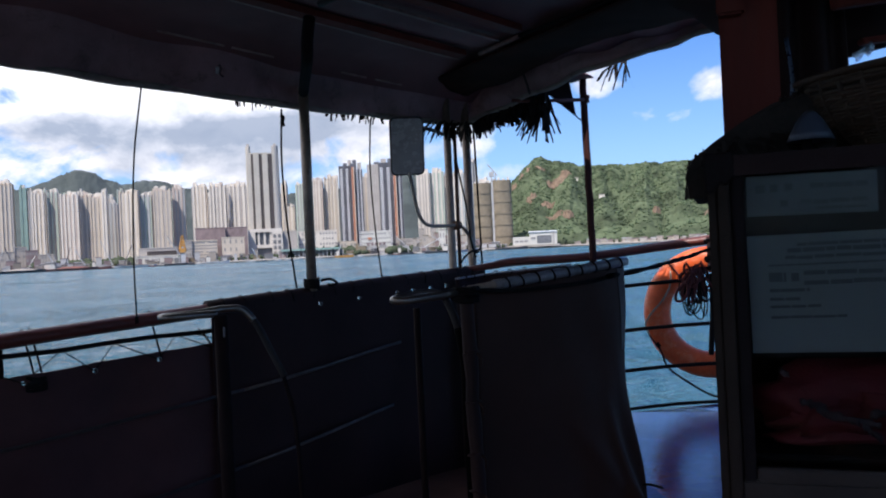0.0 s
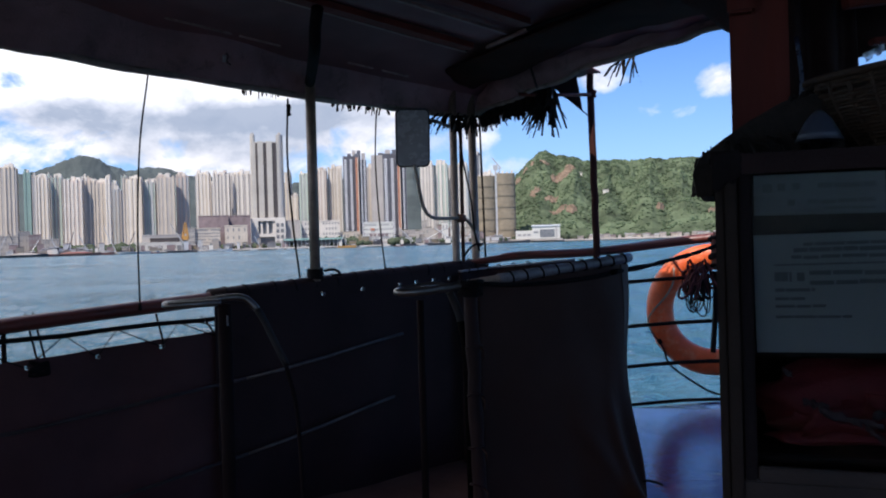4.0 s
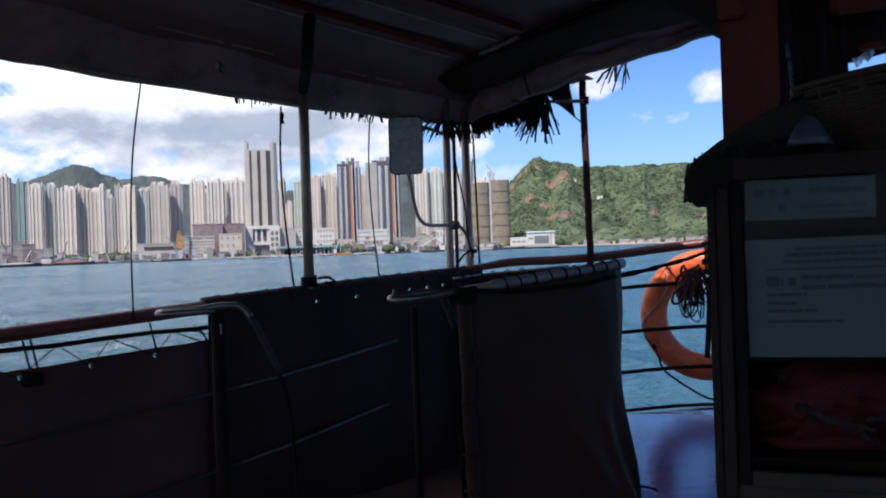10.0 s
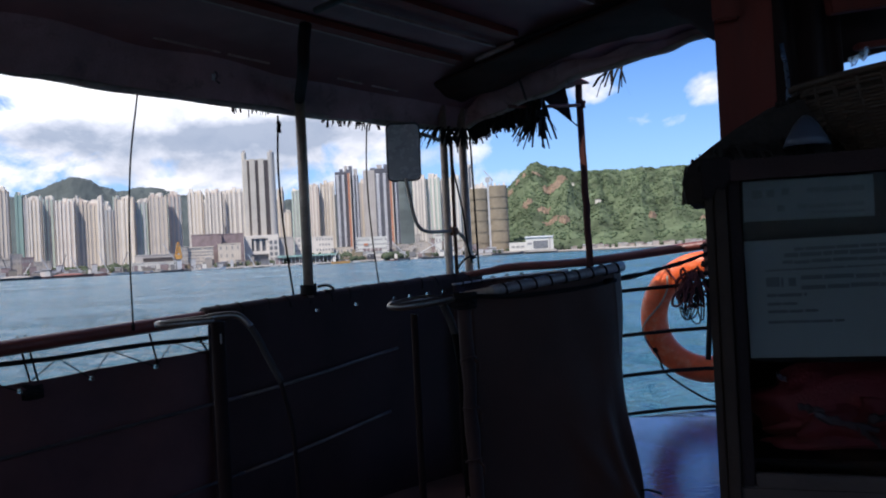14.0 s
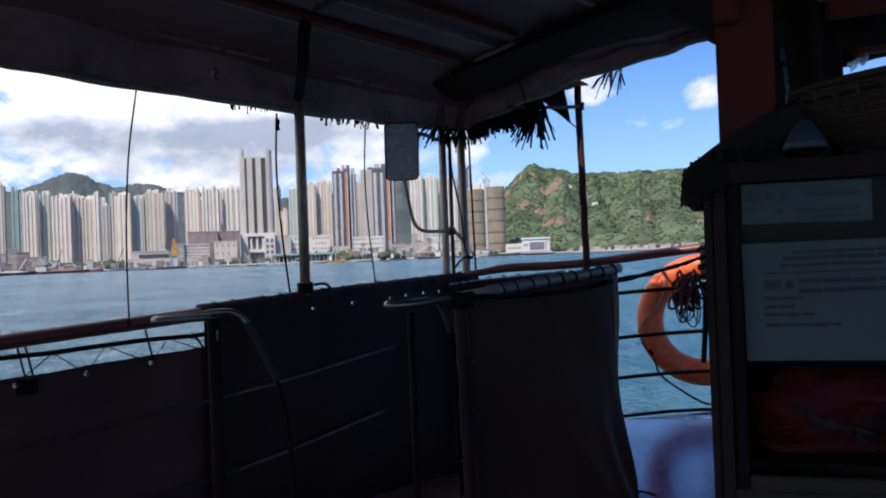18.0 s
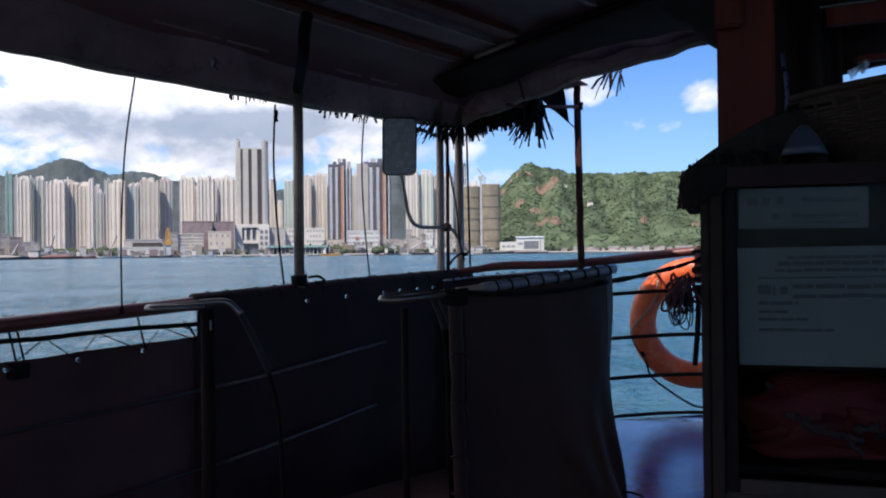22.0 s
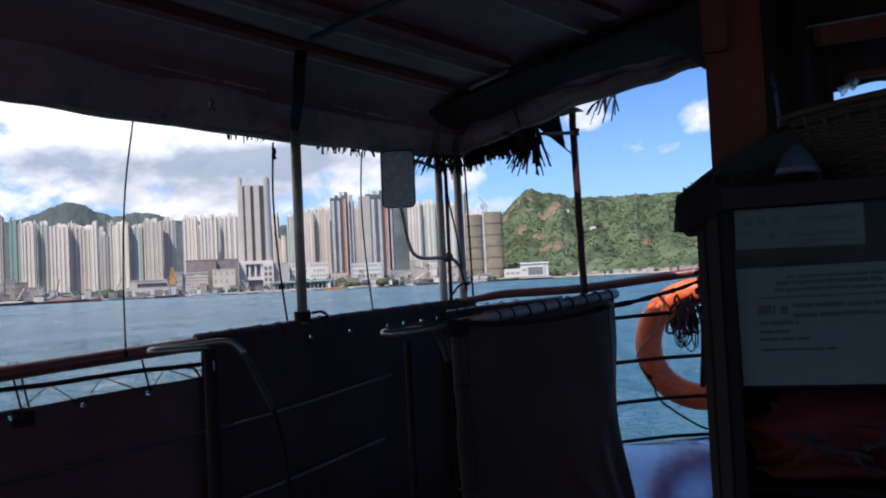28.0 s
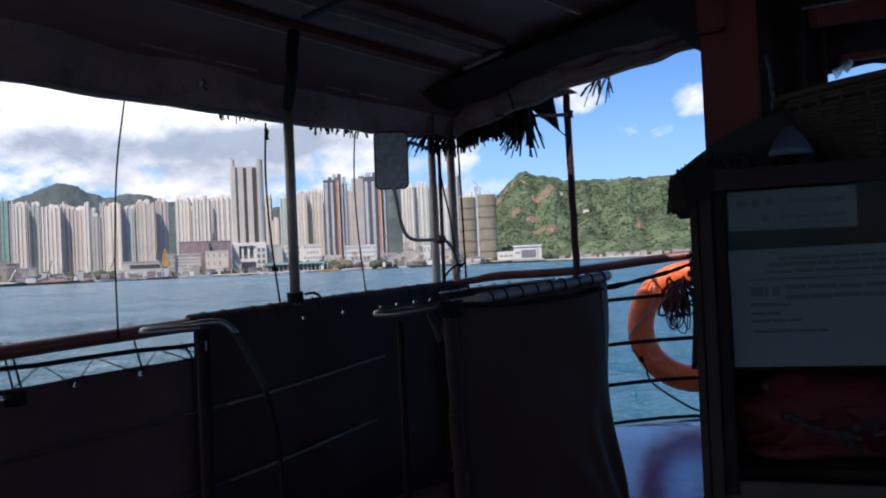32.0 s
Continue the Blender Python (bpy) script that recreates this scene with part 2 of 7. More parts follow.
M = dict(
    # dark paint of posts; also the shade put into a handle's leg
    dark_shade=mat("dark_paint_and_shade", (0.017, 0.011, 0.011), 0.8, spec=0.05),
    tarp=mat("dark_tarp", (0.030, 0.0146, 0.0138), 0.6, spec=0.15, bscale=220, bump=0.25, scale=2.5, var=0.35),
    tarp_brown=mat("brown_tarp", (0.078, 0.034, 0.033), 0.65, spec=0.2, bscale=220, bump=0.25, scale=2.5, var=0.35),
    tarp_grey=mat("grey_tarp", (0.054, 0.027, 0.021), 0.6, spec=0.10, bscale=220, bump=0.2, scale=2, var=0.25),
    roof=mat("roof_tarp", (0.25, 0.125, 0.122), 0.65, spec=0.25, bscale=160, bump=0.3, scale=1.5, var=0.4),
    valance=mat("valance_tarp", (0.36, 0.205, 0.205), 0.55, bscale=120, bump=0.3, scale=3, var=0.45, dirt=0.5),
    patch=mat("pale_worn_patch", (0.55, 0.56, 0.55), 0.5, bscale=200, bump=0.3, scale=30, var=0.4),
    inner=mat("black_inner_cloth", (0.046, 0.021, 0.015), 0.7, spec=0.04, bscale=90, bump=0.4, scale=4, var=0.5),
    # lighter rod colour that stands for a glint of daylight
    glint=mat("painted_glint_rod", (0.13, 0.11, 0.10), 0.45, 0.4, bscale=50, scale=14, var=0.6, bump=0.1, dirt=0.5),
    sleeve=mat("pale_grey_canvas", (0.24, 0.225, 0.235), 0.24, bscale=120, scale=8, var=0.3, dirt=0.4),
    # pale thin hem, its colour raised further for the daylight behind it
    hem=mat("daylit_hem", (0.42, 0.34, 0.29), 0.6, bscale=90, scale=5, var=0.5, dirt=0.5),
    # the handles' steel again, darkened where the tube drops into shade
    shadepipe=mat("shaded_lower_pipe", (0.022, 0.018, 0.017), 0.75, 0.1, bscale=50, scale=8, bump=0.05),
    # black of the heavy rope, and of a handle leg lost in shade
    blackshade=mat("black_rope_and_shaded_leg", (0.005, 0.0045, 0.0045), 0.9, spec=0.02),
    darkpipe=mat("dark_worn_pipe", (0.042, 0.029, 0.026), 0.65, 0.1, bscale=50, scale=10, var=0.5, dirt=0.5),
    batten=mat("bare_batten", (0.36, 0.20, 0.165), 0.5, bscale=60, scale=9, var=0.5, dirt=0.6),
    # pale colour of the seam dashes, standing for glints
    bare=mat("seam_glint_pale", (0.42, 0.27, 0.23), 0.5, bscale=60, scale=20, var=0.5, dirt=0.4),
    flap=mat("worn_canvas_edge", (0.050, 0.024, 0.019), 0.6, bscale=120, scale=4, var=0.3),
    rail=mat("red_brown_paint", (0.13, 0.030, 0.022), 0.42, bscale=40, bump=0.25, scale=6, dirt=0.5),
    post_red=mat("red_oxide_timber", (0.170, 0.026, 0.016), 0.6, spec=0.25, bscale=30, bump=0.3, stretch=(1, 1, 0.15), dirt=0.3),
    steel=mat("galvanised_pipe", (0.32, 0.24, 0.185), 0.48, 0.3, bscale=60, scale=9, bump=0.1, dirt=0.4),
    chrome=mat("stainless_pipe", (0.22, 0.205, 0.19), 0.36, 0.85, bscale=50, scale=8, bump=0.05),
    tan_paint=mat("tan_painted_tube", (0.34, 0.27, 0.21), 0.45, scale=10, bscale=60, bump=0.1, dirt=0.4),
    rusty=mat("rusty_pipe", (0.16, 0.075, 0.045), 0.6, 0.3, bscale=50, scale=9, bump=0.3, dirt=0.3),
    black=mat("black_rope", (0.014, 0.012, 0.012), 0.85, spec=0.1, bscale=300, bump=0.5),
    rope_red=mat("dark_red_rope", (0.13, 0.026, 0.022), 0.85, bscale=300, bump=0.5),
    rope_pale=mat("pale_cord", (0.35, 0.30, 0.24), 0.85, bscale=300, bump=0.5),
    orange=mat("orange_buoy", (0.80, 0.125, 0.026), 0.42, bscale=90, bump=0.25, scale=7, var=0.25, dirt=0.15),
    deck=mat("blue_deck_paint", (0.060, 0.066, 0.25), 0.13, spec=0.45, bscale=45, bump=0.12, scale=3, var=0.35, dirt=0.25),
    floor=mat("dark_deck_boards", (0.17, 0.085, 0.058), 0.8, spec=0.1, bscale=60, scale=4),
    wood=mat("weathered_pole", (0.06, 0.021, 0.017), 0.85, spec=0.15, bscale=60, bump=0.5, scale=12, stretch=(1, 1, 0.3)),
    cabinet=mat("dark_metal_frame", (0.036, 0.026, 0.022), 0.5, 0.3, bscale=70, scale=6, dirt=0.3),
    stile=mat("worn_aluminium_stile", (0.034, 0.024, 0.019), 0.75, 0.0, spec=0.12, bscale=70, scale=6, dirt=0.4),
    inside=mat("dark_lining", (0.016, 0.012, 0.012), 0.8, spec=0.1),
    # darker paper: shade under the thatch put into its colour
    paper_shaded=mat("shaded_paper", (0.185, 0.19, 0.19), 0.7, bscale=30, bump=0.1, scale=4, var=0.15),
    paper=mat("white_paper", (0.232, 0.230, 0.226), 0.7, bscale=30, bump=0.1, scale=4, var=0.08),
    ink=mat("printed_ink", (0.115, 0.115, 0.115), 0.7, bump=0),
    redcloth=mat("red_cloth", (0.165, 0.010, 0.013), 0.7, bscale=150, bump=0.4),
    pale=mat("crumpled_pale_film", (0.055, 0.030, 0.034), 0.6, bscale=60, scale=40, var=0.7),
    thatch=mat("dry_thatch", (0.022, 0.015, 0.011), 0.9, scale=30, var=0.5, bump=0.3),
    basket=mat("woven_cane", (0.058, 0.031, 0.015), 0.7, scale=30, var=0.4, bump=0.3, tint=0.4),
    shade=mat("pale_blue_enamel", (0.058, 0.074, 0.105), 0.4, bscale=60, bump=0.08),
    glass_dark=mat("mirror_plastic", (0.02, 0.02, 0.022), 0.4),
    film=mat("blue_plastic_film", (0.10, 0.16, 0.30), 0.3, scale=8),
    # far shore
    green=mat("hill_woods", (0.090, 0.116, 0.066), 0.95, scale=0.022, bscale=0.13, bump=0, var=0.65, spec=0.1),
    clump=mat("tree_crowns", (0.076, 0.104, 0.062), 0.9, scale=0.022, bscale=0.13, bump=0, var=0.6, spec=0.1),
    shore_green=mat("shore_tree_crowns", (0.060, 0.075, 0.048), 0.9, scale=0.05, bscale=0.6, bump=0, var=0.5, spec=0.1),
    # green greyed towards blue: the air's haze is put into the colour
    farhill=mat("hazed_hill", (0.064, 0.078, 0.077), 0.95, scale=0.006, bscale=0.05, bump=0, var=0.3, spec=0.1),
    rock=mat("bare_rock", (0.195, 0.142, 0.102), 0.95, scale=0.06, bscale=0.35, bump=0, var=0.6, stretch=(1, 1, 0.35), spec=0.1),
    land=mat("quay_ground", (0.22, 0.20, 0.17), 0.9, scale=0.02, bscale=0.4, bump=0),
    quay=mat("quay_stone", (0.32, 0.29, 0.26), 0.9, scale=0.05, bscale=0.5, bump=0),
    barge=mat("rusty_barge", (0.20, 0.080, 0.065), 0.7, scale=0.2, bscale=1, bump=0),
    barge_dark=mat("dark_hull_paint", (0.05, 0.05, 0.06), 0.6, scale=0.2, bscale=1, bump=0),
    crane=mat("yellow_crane", (0.50, 0.25, 0.06), 0.6, scale=0.3, bscale=2, bump=0),
    lattice=mat("grey_lattice", (0.42, 0.42, 0.42), 0.6, scale=0.3, bscale=2, bump=0),
    teal=mat("teal_sheet_roof", (0.24, 0.37, 0.34), 0.6, scale=0.2, bscale=2, bump=0),
    brick=mat("purple_brown_cladding", (0.23, 0.175, 0.175), 0.8, scale=0.1, bscale=2, bump=0),
    window=mat("dark_windows", (0.17, 0.17, 0.175), 0.35, scale=0.3, bscale=2, bump=0),
    # window tone lifted to stand for haze over the water
    dimwindow=mat("hazy_windows", (0.27, 0.26, 0.255), 0.4, scale=0.3, bscale=2, bump=0),
    clear_film=mat("clear_crumpled_film", (0.80, 0.86, 0.95), 0.2, scale=8, var=0.1),
    net=mat("scaffold_netting", (0.225, 0.185, 0.13), 0.9, scale=0.08, bscale=0.8, bump=0, var=0.25),
    netline=mat("scaffold_deck", (0.165, 0.142, 0.105), 0.9, scale=0.2, bscale=2, bump=0),
    or_tile=mat("orange_tile", (0.42, 0.175, 0.10), 0.6, scale=0.1, bscale=1, bump=0, var=0.2),
    charcoal=mat("charcoal_tile", (0.085, 0.085, 0.098), 0.5, scale=0.1, bscale=1, bump=0),
    balcony=mat("white_balcony_front", (0.74, 0.74, 0.75), 0.6, scale=0.1, bscale=1, bump=0, var=0.1),
    slab=mat("pale_slab_edge", (0.46, 0.46, 0.47), 0.7, scale=0.1, bscale=1, bump=0),
)


def facade(name, col, row=2.85, dark=0.30):
    """Tiled tower wall with faint storey rows of small windows."""
    m = mat(name, col, 0.75, scale=0.03, bscale=0.5, bump=0, var=0.12, spec=0.3, tint=0.12)
    t = m.node_tree
    b = t.nodes["Principled BSDF"]
    src = b.inputs["Base Color"].links[0].from_socket
    s = t.nodes.new("ShaderNodeSeparateXYZ")
    t.links.new(t.nodes.new("ShaderNodeTexCoord").outputs["Object"], s.inputs[0])
    fz = mathn(t, "FRACT", mathn(t, "DIVIDE", s.outputs[2], row))
    fx = mathn(t, "FRACT", mathn(t, "DIVIDE", mathn(t, "ADD", s.outputs[0], s.outputs[1]), 3.4))
    w = mathn(t, "MULTIPLY", mathn(t, "GREATER_THAN", fz, 0.48), mathn(t, "GREATER_THAN", fx, 0.5))
    t.links.new(mixc(t, mathn(t, "MULTIPLY", w, dark), src, (0.06, 0.065, 0.075)), b.inputs["Base Color"])
    return m


FAC = dict(
    white=facade("white_tile_wall", (0.66, 0.61, 0.545), dark=0.14),
    cream=facade("cream_tile_wall", (0.56, 0.485, 0.40), dark=0.2),
    pink=facade("pink_tile_wall", (0.52, 0.435, 0.38), dark=0.26),
    grey=facade("grey_tile_wall", (0.43, 0.395, 0.365), dark=0.28),
    bluegrey=facade("blue_grey_wall", (0.42, 0.43, 0.43), dark=0.26),
    palegreen=facade("pale_green_wall", (0.43, 0.49, 0.43), dark=0.3),
    greentower=facade("green_glass_wall", (0.21, 0.31, 0.285), dark=0.3),
    worn=facade("worn_painted_wall", (0.40, 0.365, 0.325), dark=0.3),
    tan=facade("tan_tile_wall", (0.50, 0.37, 0.24), dark=0.3),
    stone=facade("granite_tower_wall", (0.47, 0.43, 0.375), dark=0.16),
    # greyer, darker wall for the shaft on the tower's shaded side
    shaft=facade("shaded_shaft_wall", (0.35, 0.335, 0.32), dark=0.12),
    pale=facade("pale_concrete_wall", (0.58, 0.56, 0.51), dark=0.1),
    strip=facade("dark_glazed_strip", (0.075, 0.062, 0.06), dark=0.3),
    dusk=facade("charcoal_wall", (0.13, 0.135, 0.16), dark=0.4),
)

def let_light(key, share, scale, lo_n, hi_n):
    """Thin cloth: part of the light that falls on its far side comes through, most where it is worn."""
    t = M[key].node_tree
    b, out = t.nodes["Principled BSDF"], t.nodes["Material Output"]
    tl, mx = t.nodes.new("ShaderNodeBsdfTranslucent"), t.nodes.new("ShaderNodeMixShader")
    t.links.new(b.inputs["Base Color"].links[0].from_socket, tl.inputs[0])
    worn_n = ramp(t, noisen(t, t.nodes.new("ShaderNodeTexCoord").outputs["Object"], scale, 5, 0.65, 0.3), ((lo_n, share * 0.15), (hi_n, share)))
    t.links.new(worn_n, mx.inputs[0])
    link(t, b, 0, mx, 1), link(t, tl, 0, mx, 2), link(t, mx, 0, out, 0)


let_light("hem", 0.30, 5.0, 0.36, 0.62)
let_light("valance", 0.045, 6.0, 0.46, 0.74)
let_light("patch", 0.6, 30.0, 0.3, 0.6)
for k in ("film", "clear_film"):
    M[k].node_tree.nodes["Principled BSDF"].inputs["Transmission Weight"].default_value = 0.55 if k == "film" else 0.9
t = M["orange"].node_tree
b = t.nodes["Principled BSDF"]
src = b.inputs["Base Color"].links[0].from_socket
worn = ramp(t, noisen(t, t.nodes.new("ShaderNodeTexCoord").outputs["Object"], 16, 6, 0.7, 0.3), ((0.52, 0.0), (0.64, 0.55)))
t.links.new(mixc(t, worn, src, (0.72, 0.27, 0.13)), b.inputs["Base Color"])
t = M["clump"].node_tree
b = t.nodes["Principled BSDF"]
src = b.inputs["Base Color"].links[0].from_socket
isl = t.nodes.new("ShaderNodeNewGeometry").outputs["Random Per Island"]
t.links.new(mixc(t, 1.0, src, ramp(t, isl, ((0.0, (0.86, 0.88, 0.86)), (0.5, (0.98, 1.0, 0.97)), (0.9, (1.10, 1.10, 1.0)), (1.0, (1.35, 1.32, 1.2)))), "MULTIPLY"), b.inputs["Base Color"])

water_m = bpy.data.materials.new("harbour_water")
water_m.use_nodes = True
t = water_m.node_tree
b = t.nodes["Principled BSDF"]
wv = t.nodes.new("ShaderNodeTexCoord").outputs["Object"]
wn1 = noisen(t, mapn(t, wv, scale=(1, 1.6, 1)), 0.35, 4, 0.6)
wn2 = noisen(t, wv, 1.6, 5, 0.7)
wn3 = noisen(t, mapn(t, wv, scale=(0.35, 1, 1)), 0.015, 4, 0.55)
wn4 = noisen(t, mapn(t, wv, scale=(0.22, 1, 1)), 0.09, 5, 0.6)
streak = mathn(t, "ADD", mathn(t, "MULTIPLY", wn3, 0.5), mathn(t, "MULTIPLY", wn4, 0.5))
streak = ramp(t, streak, ((0.40, 0.0), (0.60, 1.0)))
t.links.new(mixc(t, streak, (0.021, 0.090, 0.136), (0.045, 0.131, 0.188)), b.inputs["Base Color"])
t.links.new(ramp(t, streak, ((0.0, 0.08), (1.0, 0.30))), b.inputs["Roughness"])
b.inputs["IOR"].default_value, b.inputs["Specular IOR Level"].default_value = 1.33, 0.36
hsum = mathn(t, "ADD", wn1, mathn(t, "MULTIPLY", wn2, 0.62))
bn = t.nodes.new("ShaderNodeBump")
bn.inputs["Strength"].default_value, bn.inputs["Distance"].default_value = 1.0, 1.1
t.links.new(hsum, bn.inputs["Height"])
t.links.new(bn.outputs[0], b.inputs["Normal"])

glass_m = bpy.data.materials.new("cabinet_glass")
glass_m.use_nodes = True
t = glass_m.node_tree
t.nodes.clear()
gl, tr, mx, fr, out = (t.nodes.new(k) for k in ("ShaderNodeBsdfGlossy", "ShaderNodeBsdfTransparent", "ShaderNodeMixShader", "ShaderNodeFresnel", "ShaderNodeOutputMaterial"))
gl.inputs["Roughness"].default_value, fr.inputs["IOR"].default_value = 0.06, 1.13
tr.inputs[0].default_value = (0.82, 0.86, 0.86, 1)
link(t, fr, 0, mx, 0), link(t, tr, 0, mx, 1), link(t, gl, 0, mx, 2), link(t, mx, 0, out, 0)

mirror_m = mat("dusty_mirror_glass", (0.50, 0.48, 0.46), 0.26, 0.15, var=0.2, bump=0, scale=5, bscale=30)


# ---- building tools ----
def thing(name, label, category, group="", kind="", at=(0, 0, 0)):
    ob = new(name)
    ob.empty_display_size = 0.1
    ob.location = at
    return tagged(ob, label, category, group, kind)


def part(name, bm, material, parent=None, label="", smooth=False, flip=True):
    if flip:
        bmesh.ops.recalc_face_normals(bm, faces=bm.faces)
    me = bpy.data.meshes.new(name)
    bm.to_mesh(me)
    bm.free()
    me.materials.append(material)
    if smooth:
        me.shade_smooth()
    ob = new(name, me)
    if parent is not None:
        ob.parent = parent
        chain, p = Vector((0, 0, 0)), parent
        while p is not None:
            chain += p.location
            p = p.parent
        ob.location = -chain
    if label:
        ob["label"] = label
    return ob


def vec(p):
    return Vector(p)


def smooth_line(pts, k=6):
    pts = [vec(p) for p in pts]
    q = [2 * pts[0] - pts[1], *pts, 2 * pts[-1] - pts[-2]]
    res = []
    for i in range(1, len(q) - 2):
        for j in range(k):
            f = j / k
            a, b1, c, d = q[i - 1], q[i], q[i + 1], q[i + 2]
            res.append(0.5 * (2 * b1 + (c - a) * f + (2 * a - 5 * b1 + 4 * c - d) * f * f + (3 * b1 - a - 3 * c + d) * f ** 3))
    res.append(pts[-1])
    return res


def tube(bm, pts, r, n=8, squash=1.0):
    """A round bar along pts; r a number or a function of 0..1."""
    pts = [vec(p) for p in pts]
    rings, ref = [], None
    for i, p in enumerate(pts):
        d = (pts[min(i + 1, len(pts) - 1)] - pts[max(i - 1, 0)]).normalized()
        if ref is None:
            ref = d.orthogonal().normalized() if abs(d.z) > 0.9 else Vector((0, 0, 1))
        ref = (ref - d * ref.dot(d)).normalized()
        side_v = d.cross(ref)
        rr = r(i / max(1, len(pts) - 1)) if callable(r) else r
        rings.append([bm.verts.new(p + (ref * math.cos(a) * squash + side_v * math.sin(a)) * rr) for a in (2 * math.pi * k / n for k in range(n))])
    for a, c in zip(rings, rings[1:]):
        for k in range(n):
            bm.faces.new((a[k], a[(k + 1) % n], c[(k + 1) % n], c[k]))
    bm.faces.new(rings[0][::-1])
    bm.faces.new(rings[-1])
    return bm


def bar(name, pts, r, material, parent=None, label="", n=8, squash=1.0):
    return part(name, tube(bmesh.new(), pts, r, n, squash), material, parent, label, smooth=True)


def box(bm, lo_c, hi_c, bevel=0.0, m=None):
    made = bmesh.ops.create_cube(bm, size=1)["verts"]
    c, s = (vec(lo_c) + vec(hi_c)) / 2, vec(hi_c) - vec(lo_c)
    for v in made:
        v.co = Vector((v.co.x * s.x, v.co.y * s.y, v.co.z * s.z)) + c
    if bevel:
        es = list({e for v in made for e in v.link_edges})
        made = bmesh.ops.bevel(bm, geom=es, offset=bevel, segments=2, affect="EDGES")["verts"]
    if m is not None:
        for v in made:
            v.co = m @ v.co
    return bm


def sheet(fn, nu, nv, thick=0.003):
    """A cloth: fn(u, v) gives the place, u and v from 0 to 1; closed at a small thickness."""
    bm = bmesh.new()
    g = [[vec(fn(i / nu, j / nv)) for j in range(nv + 1)] for i in range(nu + 1)]
    layers = []
    for sgn in (0.5, -0.5):
        L = []
        for i in range(nu + 1):
            row = []
            for j in range(nv + 1):
                a = g[min(i + 1, nu)][j] - g[max(i - 1, 0)][j]
                c = g[i][min(j + 1, nv)] - g[i][max(j - 1, 0)]
                row.append(bm.verts.new(g[i][j] + a.cross(c).normalized() * thick * sgn))
            L.append(row)
        layers.append(L)
    f, k = layers
    for i in range(nu):
        for j in range(nv):
            bm.faces.new((f[i][j], f[i + 1][j], f[i + 1][j + 1], f[i][j + 1]))
            bm.faces.new((k[i][j], k[i][j + 1], k[i + 1][j + 1], k[i + 1][j]))
    rim = [(i, 0) for i in range(nu)] + [(nu, j) for j in range(nv)] + [(i, nv) for i in range(nu, 0, -1)] + [(0, j) for j in range(nv, 0, -1)]
    for (i, j), (p, q) in zip(rim, rim[1:] + rim[:1]):
        bm.faces.new((f[i][j], k[i][j], k[p][q], f[p][q]))
    return bm


def nz(x, y=0.0, z=0.0):
    return noise.noise(Vector((x, y, z)))


def sstep(a, b_, x):
    f = min(1.0, max(0.0, (x - a) / (b_ - a)))
    return f * f * (3 - 2 * f)


# ---- the boat's plan: port side runs along U from SA, N points inboard ----
SA, U, N = Vector((-1.73, 3.40, 0)), Vector((0.7295, 0.6839, 0)), Vector((0.6839, -0.7295, 0))
FRONT = 2.63          # the canopy's front end along the port side
BEAM = 5.0
WATER = -1.9


def S(s, z, d=0.0):
    """A place s metres along the port side, d inboard of it, z high."""
    p = SA + U * s + N * d
    return Vector((p.x, p.y, z))


def rail_z(s):
    return 1.013 + 0.058 * s - 0.0035 * s * s


def eave_z(s):
    return 2.084 - 0.068 * s + 0.0135 * s * s if s > 0 else 2.084 + 0.02 * s


def front_z(d):
    return 2.015 + 0.19 * math.sin(min(1.0, d / 1.7) * math.pi / 2) + 0.005 * math.sin(d * 9)


def roof_z(s, d):
    e = max(0.0, 1 - d / 0.45, 1 - (BEAM - d) / 0.45)
    return 2.40 - 0.07 * max(s, -2.0) - 0.14 * e * e


# ---- hull and decks ----
BOW = [S(FRONT, 0), (0.46, 5.13, 0), (0.85, 5.03, 0), (1.45, 4.88, 0), (2.15, 4.50, 0), (2.85, 3.75, 0), (3.35, 2.9, 0), S(FRONT, 0, BEAM)]
bow_line = smooth_line(BOW, 5)


def prism(bm, outline, z0, z1, m=None):
    a = [bm.verts.new((p[0], p[1], z0)) for p in outline]
    b_ = [bm.verts.new((p[0], p[1], z1)) for p in outline]
    n = len(outline)
    bm.faces.new(a[::-1]), bm.faces.new(b_)
    for i in range(n):
        bm.faces.new((a[i], a[(i + 1) % n], b_[(i + 1) % n], b_[i]))
    if m is not None:
        for v in a + b_:
            v.co = m @ v.co
    return bm


hull_plan = [S(-5.5, 0, -0.03), *[p + Vector((0, 0.03, 0)) for p in bow_line], S(-5.5, 0, BEAM)]
hull = thing("boat_hull", "dark red-brown timber boat hull afloat on the harbour", "boat hull", kind="structure")
part("planking", prism(bmesh.new(), hull_plan, -1.75, -0.03), M["rail"], hull)
deck = part("floor", prism(bmesh.new(), [S(-5.5, 0), S(FRONT, 0), S(FRONT, 0, BEAM), S(-5.5, 0, BEAM)], -0.03, 0.0), M["floor"])
tagged(deck, "dark timber deck boards under the canopy", "floor", kind="structure")
fore_plan = [(0.30, 5.08, 0), *[p - Vector((0, 0.02, 0)) for p in bow_line[4:]], (1.9, 2.15, 0), (0.60, 2.62, 0)]


def deck_edge_z(x):
    """The deck's edge: lowest at the port side, rising round the bow."""
    return 0.262 + 0.068 * max(0.0, min(1.0, (x - 0.9) / 0.65))


bm = bmesh.new()
mid_deck = Vector((1.35, 3.7, 0))
loops = []
